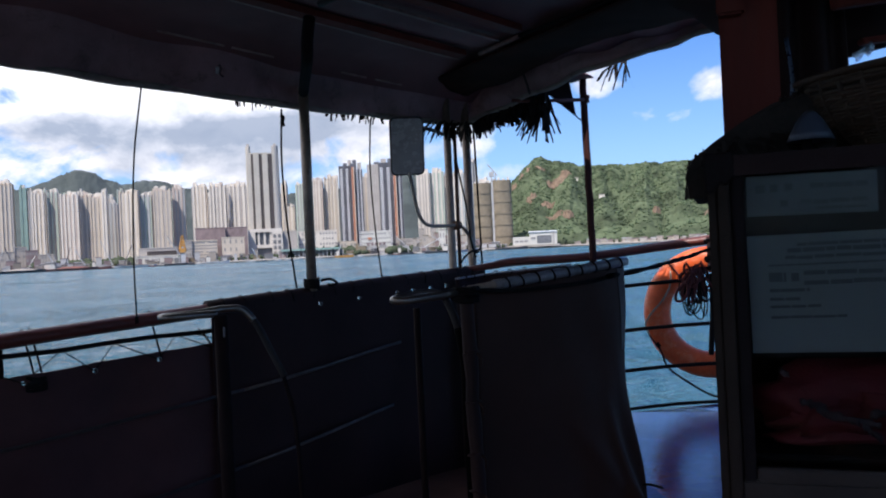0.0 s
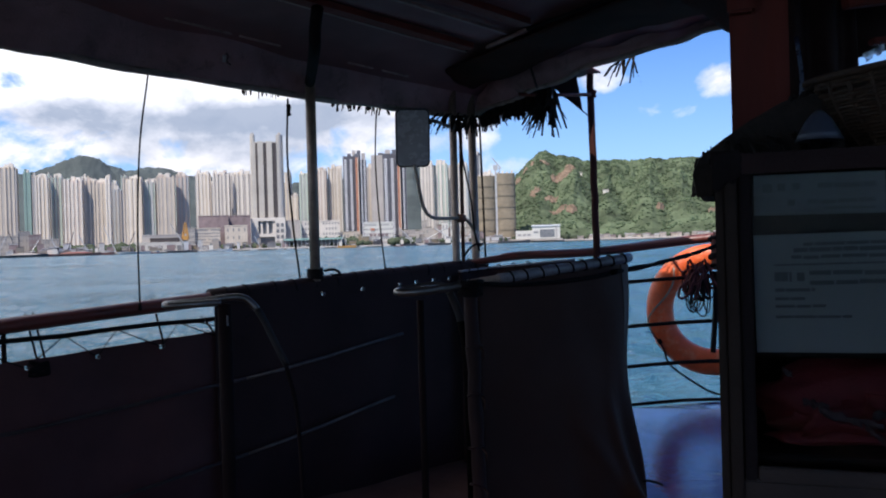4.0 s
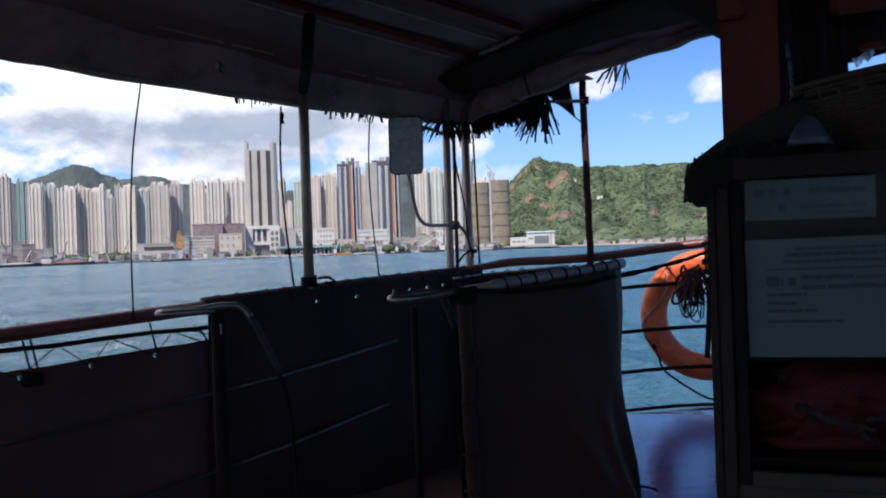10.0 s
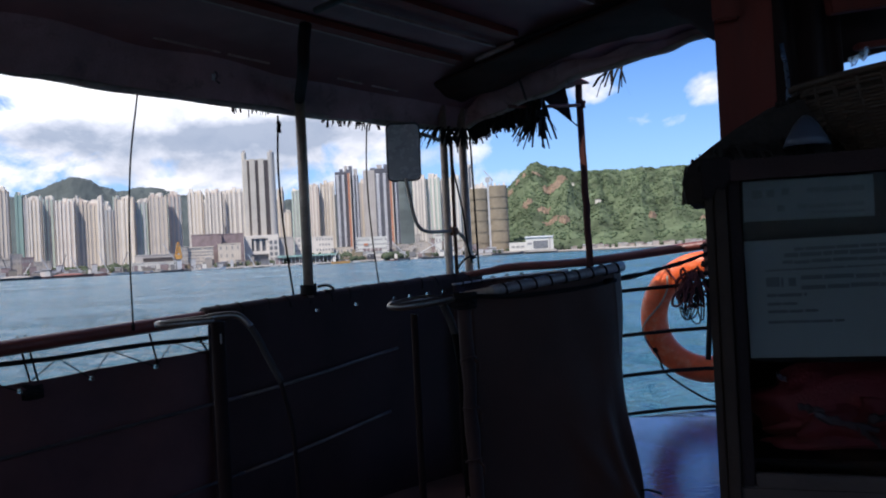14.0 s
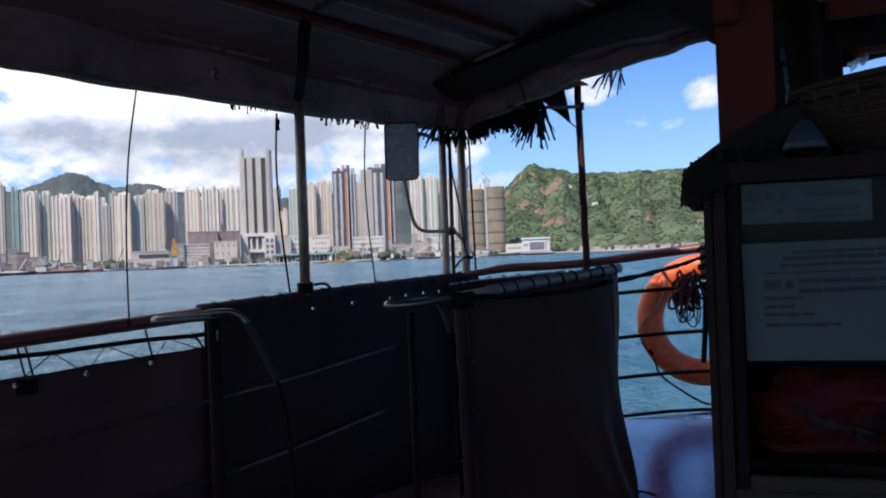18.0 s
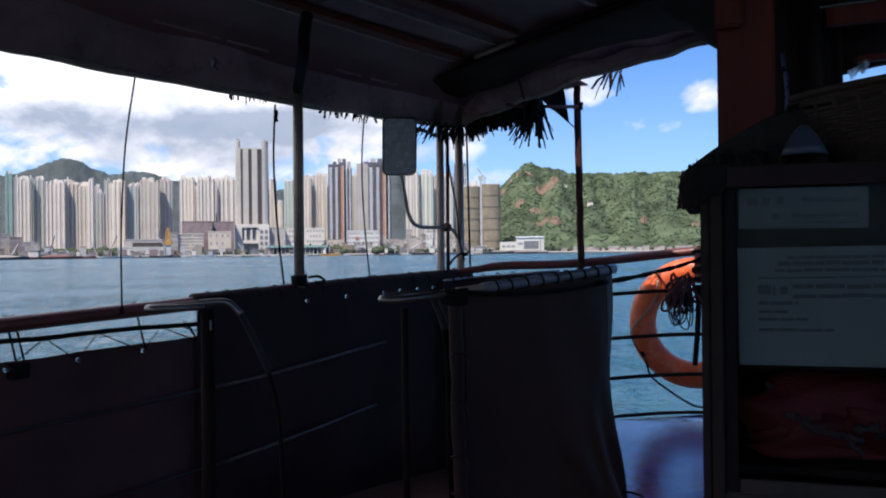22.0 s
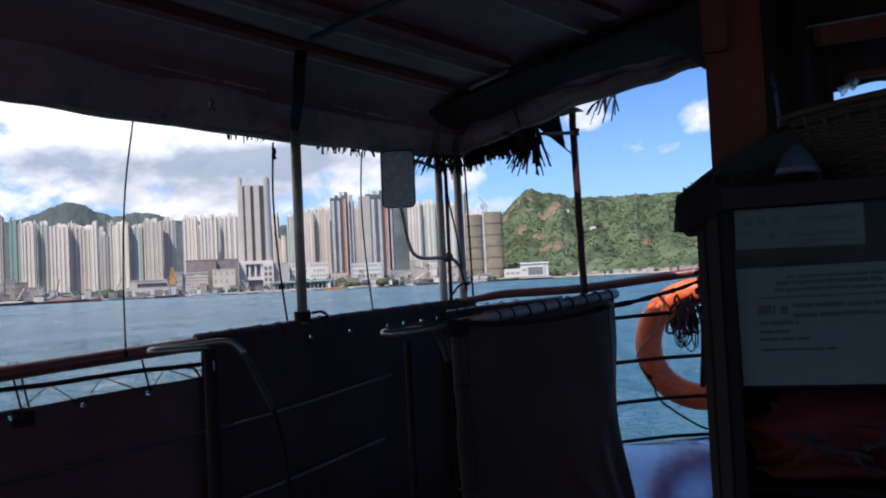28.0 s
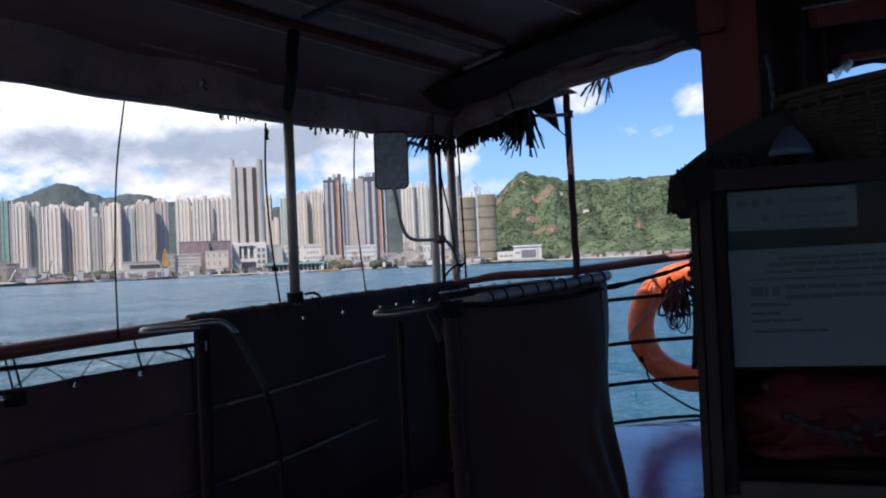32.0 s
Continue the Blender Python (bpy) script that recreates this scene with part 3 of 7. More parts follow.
for inset, lift_z in ((0.0, None), (0.10, 0.5), (0.24, 1.0)):
    loops.append([bm.verts.new((*Vector((p[0], p[1])).lerp(mid_deck.xy, inset), deck_edge_z(p[0]) if lift_z is None else deck_edge_z(p[0]) * (1 - lift_z) + 0.33 * lift_z)) for p in fore_plan])
foot = [bm.verts.new((p[0], p[1], 0.0)) for p in fore_plan]
for a_, b_ in ((foot, loops[0]), (loops[0], loops[1]), (loops[1], loops[2])):
    for i in range(len(fore_plan)):
        q_ = (i + 1) % len(fore_plan)
        bm.faces.new((a_[i], a_[q_], b_[q_], b_[i]))
bm.faces.new(loops[2]), bm.faces.new(foot[::-1])
fore = part("foredeck", bm, M["deck"])
tagged(fore, "glossy blue painted foredeck, damp and worn", "deck", kind="structure")

# closing walls astern and to starboard, out of the view
wall_m = M["tarp_brown"]
for nm, pts, h in (("wall_stern", [S(-5.5, 0), S(-5.5, 0, BEAM), S(-5.45, 0, BEAM), S(-5.45, 0)], 0.95), ("wall_starboard", [S(-5.45, 0, BEAM - 0.05), S(1.4, 0, BEAM - 0.05), S(1.4, 0, BEAM), S(-5.45, 0, BEAM)], 0.95)):
    tagged(part(nm, prism(bmesh.new(), pts, 0.0, h), wall_m), "dark canvas wall closing the deck", "wall", kind="structure")

def eyelets(bm, spots, half_w=0.0035, half_h=0.005):
    """Punch small holes through a cloth at the given places."""
    gone = set()
    for f in bm.faces:
        q = f.calc_center_median()
        if any(abs(q.z - p.z) < half_h and (q - p).length < 0.08 and abs((q - p).dot(U)) < half_w for p in spots):
            gone.add(f)
    bmesh.ops.delete(bm, geom=list(gone), context="FACES")
    return bm


# ---- canopy ----
canopy = thing("canopy", "dark tarpaulin canopy on pipe battens over the deck", "canopy")


def roof_pt(u, v):
    s, d = -5.5 + u * (FRONT + 5.5), -0.07 + v * (BEAM + 0.14)
    sag = 0.018 * math.sin(d * 2 * math.pi / 0.36) + 0.02 * nz(s * 1.1, d * 2)
    return S(s, roof_z(s, d) + 0.03 + sag * 0.7, d)


part("roof_sheet", sheet(roof_pt, 60, 56, 0.006), M["roof"], canopy, smooth=True)


# added lip, hidden behind the front valance, keeps sun off the pole
part("front_lip", sheet(lambda u, v: S(FRONT - 0.02 + 0.36 * u, roof_z(FRONT, 0.3) + 0.05 + 0.02 * nz(u * 3, v * 4) - 0.06 * u, -0.02 + 0.69 * v), 8, 14, 0.008), M["roof"], canopy, "unseen roof lip added to shade the pole at the bow", smooth=True)


def side_val(u, v):
    s = -5.5 + u * (FRONT + 5.5)
    top, bot = roof_z(s, 0.02) + 0.075, eave_z(s) + 0.012 * nz(s * 3.0, 4) - 0.008
    d = 0.02 - 0.05 * v + 0.02 * nz(s * 2.2, v * 1.5) + 0.015 * math.sin(s * 7 + v * 2) * v
    return S(s, top + (bot - top) * v, d)


def star_val(u, v):
    s = -5.5 + u * (FRONT + 5.5)
    top = roof_z(s, BEAM - 0.02) + 0.075
    return S(s, top - (0.34 + 0.02 * nz(s * 3, 8)) * v, BEAM - 0.02 + 0.04 * v)


part("starboard_valance", sheet(star_val, 60, 4, 0.005), M["valance"], canopy, smooth=True)
TEAR = [S(0.974, 2.140, 0.0)]
part("side_valance", eyelets(sheet(side_val, 1000, 40, 0.005), TEAR, 0.011, 0.017), M["valance"], canopy, "sagging tarpaulin edge along the side", smooth=True)
part("worn_patch", sheet(lambda u, v: S(0.955 + 0.038 * u, 2.162 - 0.044 * v, -0.012 + 0.004 * nz(u * 4, v * 4)), 6, 6, 0.001), M["patch"], canopy, "pale thin-worn patch in the tarpaulin", smooth=True)
bar("eave_hem", [S(-5.5 + i * 0.1, eave_z(-5.5 + i * 0.1) + 0.012 * nz((-5.5 + i * 0.1) * 3.0, 4), -0.03) for i in range(82)], lambda f: 0.016 + 0.004 * nz(f * 60), M["hem"], canopy, "rolled hem of the tarpaulin edge")


def front_val(u, v):
    d = -0.06 + u * (BEAM + 0.06)
    top = roof_z(FRONT, d) + 0.085
    bot = front_z(d) if d < 1.75 else 2.09 + 0.02 * nz(d * 2, 9)
    fold = (0.028 * nz(d * 4.5, v * 2.5, 3) + 0.014 * math.sin(d * 17 + 3 * v)) * (0.3 + v)
    p = S(FRONT - 0.02 + 0.03 * v + fold, top + (bot - top) * v, d)
    return p


part("front_valance", sheet(front_val, 130, 10, 0.005), M["valance"], canopy, "creased grey tarpaulin edge across the front", smooth=True)
bar("front_hem", [front_val(i / 100, 1.0) for i in range(101)], lambda f: 0.014 + 0.006 * nz(f * 40), M["hem"], canopy, "rolled hem across the front, lightened as if daylit")
# slack dark cloth inside the front end, from the slanting pole down to the front hem
def inner_pt(u, v):
    d = 0.10 + 2.9 * u
    sag = 0.05 * math.sin(v * math.pi) * (0.7 + 0.5 * nz(d * 2.1, 4)) + (0.03 * abs(nz(d * 5, v * 4, 2)) + 0.010 * math.sin(d * 14 + v * 9)) * v
    bot = (front_z(d) if d < 1.75 else 2.09) + 0.030 + 0.065 * (1 - sstep(1.0, 1.9, d)) + 0.02 * nz(d * 3, 1)
    s_top = 2.24 - 0.226 * (d - 0.2)
    z_top = roof_z(s_top, 1.0) - 0.030
    return S(s_top + (FRONT - 0.10 - s_top) * v, z_top + (bot - z_top) * v ** 1.35 - 0.02 * v * (1 - v) - sag * 0.45, d + 0.03 * nz(v * 3, d))


part("inner_cloth", sheet(inner_pt, 110, 16, 0.004), M["inner"], canopy, "slack black cloth inside the front edge", smooth=True)
bar("slant_pole", [S(2.157, 2.248, 0.57), S(2.11, 2.250, 0.75), S(2.062, 2.252, 0.926)], lambda f: 0.013 + 0.003 * nz(f * 9), M["batten"], canopy, "pale bare end of a pole")
bar("slant_pole", [S(2.062, 2.252, 0.926), S(1.96, 2.252, 1.436), S(1.86, 2.256, 1.9)], 0.009, M["dark_shade"], canopy)


def strip(name, d, w, h, m, label="", dz=0.0, s0=-5.4, s1=FRONT - 0.03):
    """A flat timber under the roof, running fore and aft."""
    bm = bmesh.new()
    rows_s = [s0 + (s1 - s0) * i / 24 for i in range(25)]
    prev_r = None
    for k in rows_s:
        z = roof_z(k, d) + dz + 0.008 * nz(k * 0.8, d * 3)
        cur_r = [bm.verts.new(S(k, z + a, d + c)) for c, a in ((-w, 0), (w, 0), (w, -h), (-w, -h))]
        if prev_r:
            for q in range(4):
                bm.faces.new((prev_r[q], prev_r[(q + 1) % 4], cur_r[(q + 1) % 4], cur_r[q]))
        else:
            bm.faces.new(cur_r)
        prev_r = cur_r
    bm.faces.new(prev_r[::-1])
    return part(name, bm, m, canopy, label)


# broken lengths along the seam: bright glints made as thin pale strips
for s0_, s1_ in ((-5.4, -2.1), (-1.9, -0.2), (0.64, 0.96), (1.00, 1.22), (1.62, 1.78), (1.84, 2.02)):
    strip("seam_batten", 0.10, 0.005, 0.008, M["bare"], "thin pale dash on the seam, coloured as a glint", dz=-0.010, s0=s0_, s1=s1_)
for d in (0.42, 0.78, 1.5, 2.22, 3.0, 3.9):
    strip("batten", d, 0.010, 0.014, M["batten"], dz=0.012, s1=min(2.5, 2.2 - 0.226 * (d - 0.2)))
for d in (0.50, 0.98, 1.7, 2.5, 3.3):
    strip("roof_beam", d, 0.035, 0.03, M["post_red"], "red-brown roof beam", dz=0.016, s1=min(2.5, 2.16 - 0.226 * (d - 0.2)))
for s in (-3.6, -2.0):
    z0 = 0.0 if s > 2 else -0.02
    bar("cross_pipe", [S(s, roof_z(s, d) - 0.03 + z0, d) for d in (0.06, 0.2, 0.45, 1.0, 1.8, 2.6, 3.4, 4.3, 4.9)], 0.015, M["darkpipe"], canopy)
bar("cross_pole", [(-0.46, 3.57, 2.285), (-0.11, 3.20, 2.30), (0.4, 2.66, 2.33)], 0.015, M["darkpipe"], canopy, "pale bare pole")
bar("strap", smooth_line([(0.44, 4.68, 2.29), (0.47, 4.69, 2.19), (0.505, 4.70, 2.07)], 4), 0.006, M["darkpipe"], canopy)
# a tie of bright film on the inside of the side valance
tie = bar("film_tie", smooth_line([S(0.968, 2.163, 0.03), S(0.976, 2.145, 0.035), S(0.969, 2.123, 0.03), S(0.984, 2.105, 0.04)], 3), 0.004, M["pale"])
tagged(tie, "knot of pale plastic film on the tarpaulin", "tie")


# ---- thatch under the canopy's edge ----
def blades(bm, base, n, spread, length, rng, out=Vector((0, 0, 0)), wide=0.008):
    """Dry palm leaf strips hanging from base."""
    for _ in range(n):
        p = base + Vector((rng.uniform(-1, 1) * spread, rng.uniform(-1, 1) * spread, rng.uniform(-0.2, 0.6) * spread))
        L = length * rng.uniform(0.45, 1.1)
        d = Vector((rng.gauss(0, 0.35), rng.gauss(0, 0.35), -1)) + out
        d.normalize()
        w = Vector((rng.gauss(0, 1), rng.gauss(0, 1), 0)).normalized() * wide * rng.uniform(0.5, 1.2)
        e = p + d * L + Vector((0, 0, -0.012))
        mid = p + d * L * 0.55 + Vector((0, 0, 0.008))
        t3 = d.cross(w).normalized() * 0.0012
        vs = [bm.verts.new(q) for q in (p - w, p + w, mid + w, mid - w, e + w * 0.75, e - w * 0.75)]
        vb = [bm.verts.new(q + t3) for q in (p - w, p + w, mid + w, mid - w, e + w * 0.75, e - w * 0.75)]
        for f in ((0, 1, 2, 3), (3, 2, 4, 5)):
            bm.faces.new([vs[i] for i in f])
            bm.faces.new([vb[i] for i in reversed(f)])


rng = random.Random(5)


def fringe(label, spots):
    bm = bmesh.new()
    for base, n, spread, length, out in spots:
        blades(bm, base, n, spread, length, rng, out)
    ob = part("thatch_fringe", bm, M["thatch"], flip=False)
    return tagged(ob, label, "thatch", kind="stuff")


Z0 = Vector((0, 0, 0))
UP = Vector((0, 0, 1))
fringe("short dry thatch ends under the side edge", [(S(1.66 + 0.06 * i, eave_z(1.66 + 0.06 * i) + 0.02, -0.07), 8, 0.025, 0.045 + 0.015 * rng.random(), Z0) for i in range(6)] + [(S(s, eave_z(s) - 0.0, -0.06), 4, 0.02, 0.035, Z0) for s in (1.12, 1.2, 1.27)])
fringe("drooping tuft of thatch round the corner posts", [(S(2.34 + 0.05 * i, 1.985, 0.0 + 0.01 * i), 9, 0.028, 0.16 - 0.012 * i, -U * (1.15 - 0.24 * i)) for i in range(7)])
fringe("ragged thatch hanging from the front edge", [(S(FRONT + 0.08, 2.035 + 0.1 * (d / 0.6) ** 2, d), 40, 0.036, 0.085 + 0.02 * math.sin(d * 30), N * 0.05) for d in [0.02 + 0.040 * i for i in range(13)]] + [(S(FRONT + 0.14, 2.045, 0.38 + 0.025 * i), 13, 0.025, 0.20, N * (0.22 * i - 0.85)) for i in range(5)])
fringe("few stray thatch stalks", [(S(FRONT + 0.1, 2.17, 0.97), 3, 0.012, 0.13, -N * 0.9), (S(FRONT + 0.1, 2.19, 1.02), 6, 0.02, 0.16, -N * 0.35), (S(FRONT + 0.1, 2.21, 1.07), 3, 0.012, 0.16, -N * 0.05)])
fringe("stray thatch stalks by the side edge", [(S(-0.02, 2.085, -0.06), 6, 0.015, 0.16, -U * 1.3)])
# ---- port side: rail, tarpaulins, lacing ----
side = thing("side_rail", "red-brown painted timber handrail along the side", "rail")
bar("cap", smooth_line([S(s, rail_z(s) - 0.036, 0.0) for s in (-5.4, -4, -3, -2, -1, 0, 0.7, 1.4, 2.0, FRONT - 0.05)], 4), lambda f: 0.034 + 0.002 * nz(f * 30), M["rail"], side, n=12, squash=0.92)
for s in (-4.4, -2.9, -1.45, -0.02, 0.9, 1.44, 2.2):
    bar("stanchion", [S(s, 0.0, 0.0), S(s, rail_z(s) - 0.04, 0.0)], 0.010, M["dark_shade"], side)
for za, zb, s1 in ((0.612, 0.082, 1.93), (0.236, 0.112, 1.86)):
    bar("guard_rod", [S(s, za - 0.038 + (zb * s if s > 0 else zb * s * 0.4), 0.10) for s in (-5.0, -3, -1, 0, 0.5, 0.98)], 0.008, M["darkpipe"], side)
    # forward length of the same rod, its glint put into the colour
    bar("guard_rod", [S(s, za + zb * s - 0.040 * (s1 - s) / (s1 - 0.98) - 0.004 * math.sin(s * 6), 0.10) for s in (0.98, 1.2, 1.45, 1.7, s1)], 0.0075, M["glint"], side, "forward length of the rod, lightened as a glint")


def tarp_a(u, v):
    s = -5.3 + u * 6.22
    top = 0.838 + 0.050 * s if s > 0 else 0.838 + 0.03 * s
    top -= 0.003 * abs(math.sin((s - 0.34) * math.pi / 0.28))
    return S(s, top * (1 - v) - 0.02 * v, 0.03 + 0.012 * nz(s * 3, v * 3) + 0.008 * math.sin(s * 11 + v))


EYE_A = [S(s - 0.012, (0.838 + 0.050 * s if s > 0 else 0.838 + 0.03 * s) - 0.034, 0.04) for s in [-1.62 + 0.28 * k for k in range(10)]]
tarp1 = thing("side_tarpaulin", "dark brown tarpaulin laced below the side rail", "tarpaulin")
cloth1 = part("cloth", eyelets(sheet(lambda u, v: tarp_a(u, v ** 1.8), 1500, 44, 0.004), EYE_A, 0.0056, 0.0068), M["tarp_brown"], tarp1, smooth=True)


def ring(name, c, r, w, material, parent, label="", axis=None, n=12):
    bm = bmesh.new()
    q = (axis or N).normalized().to_track_quat("Z", "Y").to_matrix()
    pts = [vec(c) + q @ Vector((math.cos(2 * math.pi * i / n) * r, math.sin(2 * math.pi * i / n) * r, 0)) for i in range(n)]
    rings = []
    for i, p in enumerate(pts):
        o = (p - vec(c)).normalized()
        a = (axis or N).normalized()
        rings.append([bm.verts.new(p + (o * math.cos(t_) + a * math.sin(t_)) * w) for t_ in (2 * math.pi * j / 6 for j in range(6))])
    for i in range(n):
        a, b_ = rings[i], rings[(i + 1) % n]
        for j in range(6):
            bm.faces.new((a[j], a[(j + 1) % 6], b_[(j + 1) % 6], b_[j]))
    return part(name, bm, material, parent, label, smooth=True)


zig = []
for i, s in enumerate([-1.62 + 0.28 * k for k in range(10)]):
    top = (0.838 + 0.050 * s if s > 0 else 0.838 + 0.03 * s) - 0.034
    s -= 0.012
    ring("grommet", S(s, top, 0.046), 0.0085, 0.0013, M["chrome"], cloth1, "bright metal grommet")
    zig += [(s, top), (s + 0.10 + 0.05 * math.sin(i * 2.3), 0.918 + 0.020 * (s + 0.14))]
lace = thing("lacing_line", "black cord lacing the tarpaulin to a line under the rail", "lacing")
bar("line", [S(s, 0.918 + 0.020 * s - 0.004 * math.sin(s * 9), 0.01) for s in [-5 + 0.2 * k for k in range(31)]], 0.0105, M["black"], lace)
bar("cord", [S(s, z, 0.035 + 0.01 * (i % 2)) for i, (s, z) in enumerate(zig)], 0.0032, M["black"], lace, n=5)
bar("cord", [S(0.82, 0.94, 0.03), S(0.86, 0.87, 0.04), S(0.80, 0.955, 0.03), S(0.875, 0.90, 0.05), S(0.78, 0.93, 0.02)], 0.004, M["black"], lace, n=5)
for s in (-0.62, 0.07, 0.10, 0.6):
    bar("lashing", [S(s, rail_z(s), -0.03), S(s + 0.005, 0.93, 0.02), S(s + 0.02, 0.83, 0.04)], 0.0045, M["black"], lace, n=5)
bundle = bar("tangled_rope", smooth_line([S(0.09 + 0.045 * math.sin(i * 2.1 + 0.3 * math.sin(i)), 0.80 + 0.018 * math.cos(i * 1.7) + 0.014 * math.sin(i * 0.7), 0.06 + 0.015 * math.sin(i)) for i in range(22)], 3), 0.0055, M["black"], n=6)
tagged(bundle, "tangle of black cord at the tarpaulin's edge", "rope")


def tarp_b(u, v):
    s = 0.86 + u * 1.78
    top = rail_z(s) - 0.012
    z = top * (1 - v) - 0.02 * v
    return S(s, z, 0.045 + 0.014 * nz(s * 3.4, v * 3, 7) + 0.012 * v * math.sin(s * 8))


tarp2 = thing("side_tarpaulin", "black tarpaulin lashed up over the side rail", "tarpaulin")
EYE_B = [(k, 0.93 + 0.125 * k + 0.02 * nz(k * 1.7) + 0.03) for k in range(14) if (k % 2 == 0 and k > 3) or k > 8]
EYE_B = [S(s, rail_z(s) - 0.078, 0.052) for k, s in EYE_B]
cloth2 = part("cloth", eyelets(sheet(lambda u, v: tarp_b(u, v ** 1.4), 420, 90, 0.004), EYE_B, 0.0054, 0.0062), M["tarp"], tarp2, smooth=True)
for p in EYE_B:
    ring("grommet", p + N * 0.006, 0.0078, 0.0013, M["chrome"], cloth2, "bright metal grommet")
sleeve = [S(s, rail_z(s) - 0.028, 0.004) for s in [0.86 + 0.1 * k for k in range(19)]]
sleeve2 = bar("sleeve", sleeve, lambda f: 0.040 + 0.004 * nz(f * 25, 3), M["tarp"], tarp2, "tarpaulin edge rolled over the rail", n=12)
for k in range(14):
    s = 0.93 + 0.125 * k + 0.02 * nz(k * 1.7)
    lean = 0.05
    q = (U + UP * 0.25 * (1 if k % 2 else -0.6)).normalized()
    ring("lashing", S(s, rail_z(s) - 0.028, 0.004), 0.0425, 0.0035, M["black"], sleeve2, axis=q, n=14)

# ---- canopy posts ----
def pipe_post(label, base, top, r, m, extra=()):
    ob = thing("canopy_post", label, "post")
    bar("pipe", [base, (base + top) / 2, top], r, m, ob, n=14)
    for pts, rr, mm, nm in extra:
        bar(nm, pts, rr, mm, ob)
    return ob


HEAD = (Vector((-0.549, 3.74, 2.09)), Vector((-0.526, 3.62, 2.155)), Vector((-0.503, 3.55, 2.225)))
p1a, p1b = S(1.435, rail_z(1.43) - 0.02, 0.02), S(1.43, 2.10, 0.03)
coil = smooth_line([S(1.435 + 0.036 * math.cos(i * 0.9), rail_z(1.43) + 0.004 + 0.005 * i / 3, 0.02 + 0.036 * math.sin(i * 0.9)) for i in range(30)], 2)
tail = smooth_line([S(1.47, rail_z(1.43) + 0.04, 0.05), S(1.52, rail_z(1.43) + 0.045, 0.06), S(1.56, rail_z(1.43) + 0.02, 0.06), S(1.5, rail_z(1.43) + 0.015, 0.07)], 4)
# the bent head has a darker tone than the pipe below
pipe_post("grey steel pipe post with rope coiled at its foot", p1a, p1b, 0.026, M["steel"], ((smooth_line([S(1.43, 2.07, 0.03), HEAD[0], HEAD[1], HEAD[2]], 6), 0.0255, M["dark_shade"], "bent_head"), (coil, 0.007, M["black"], "rope_coil"), (tail, 0.007, M["black"], "rope_tail")))
pipe_post("worn steel pipe post at the canopy's corner", S(2.435, 0.0, 0.0), S(2.44, 2.2, 0.0), 0.022, M["steel"], (([S(2.475, rail_z(2.4), 0.02), S(2.48, 1.95, 0.02)], 0.011, M["rusty"], "rusty_rod"),))
pipe_post("steel pipe post at the canopy's front corner", S(2.61, 0.0, 0.0), S(2.59, 2.2, 0.0), 0.024, M["steel"], (([S(2.67, rail_z(2.6), 0.01), S(2.655, 1.6, 0.015), S(2.65, 2.0, 0.01)], 0.006, M["black"], "cable"),))
hose = bar("hanging_cable", smooth_line([S(2.46, 1.95, 0.03), S(2.47, 1.75, 0.04), S(2.52, 1.5, 0.05), S(2.55, 1.3, 0.045), S(2.59, 1.2, 0.04)], 5), 0.005, M["black"])
tagged(hose, "thin black cable slung between the corner posts", "cable")
crossbar = bar("curtain_ring_bar", smooth_line([S(2.22, 1.955, -0.02), S(2.28, 1.94, 0.03), S(2.4, 1.915, 0.03), S(2.5, 1.93, 0.0)], 4), 0.011, M["chrome"])
tagged(crossbar, "short bent bright tube under the canopy corner", "tube")

# hanging cords along the side
for label, a, c in (("thin black cord tied between canopy and rail", S(0.61, 2.03, -0.02), S(0.515, 1.0, 0.04)), ("knotted black cord tied between canopy and rail", S(1.33, 1.99, -0.02), S(1.36, 1.07, 0.0)), ("thin slack cord tied between canopy and rail", S(1.89, 1.98, -0.02), S(1.905, 1.1, 0.0))):
    cord = thing("tie_rope", label, "cord", "cords along the side")
    bow_ = U * 0.026
    bar("strand", smooth_line([a, a.lerp(c, 0.3) - bow_, a.lerp(c, 0.65) - bow_ * 0.9, c], 5), 0.0042 if "knotted" not in label else 0.0055, M["black"], cord, n=6)
    if "knotted" in label:
        bar("knot", [a + Vector((0, 0, -0.03)), a + Vector((0.004, 0, -0.045)), a + Vector((0, 0, -0.065)), a + Vector((0.003, 0, -0.085))], lambda f: 0.011 + 0.003 * math.sin(f * 9), M["black"], cord, n=8)
    else:
        bar("knot", [c + Vector((0, 0, 0.0)), c + Vector((0, 0, 0.03))], 0.008, M["black"], cord, n=8)

# ---- wing mirror on a bent tube ----
wing = thing("wing_mirror", "black vehicle wing mirror on a bent bright tube", "mirror")
mc = S(2.075, 1.83, 0.06)
mq = Matrix.Translation(mc) @ (Vector((0.10, -1, -0.22)).normalized().to_track_quat("Z", "Y").to_matrix().to_4x4())


def rounded(w, h, r, z0, z1, n=6):
    pts = []
    for cx, cy, a0 in ((w - r, h - r, 0), (-w + r, h - r, 90), (-w + r, -h + r, 180), (w - r, -h + r, 270)):
        pts += [(cx + r * math.cos(radians(a0 + 90 * k / n)), cy + r * math.sin(radians(a0 + 90 * k / n))) for k in range(n + 1)]
    return pts


bm = prism(bmesh.new(), rounded(0.094, 0.16, 0.03, 0, 0), -0.035, 0.0)
bmesh.ops.bevel(bm, geom=[e for e in bm.edges if abs(e.verts[0].co.z - e.verts[1].co.z) < 1e-6], offset=0.006, segments=2, affect="EDGES")
bm.transform(mq)
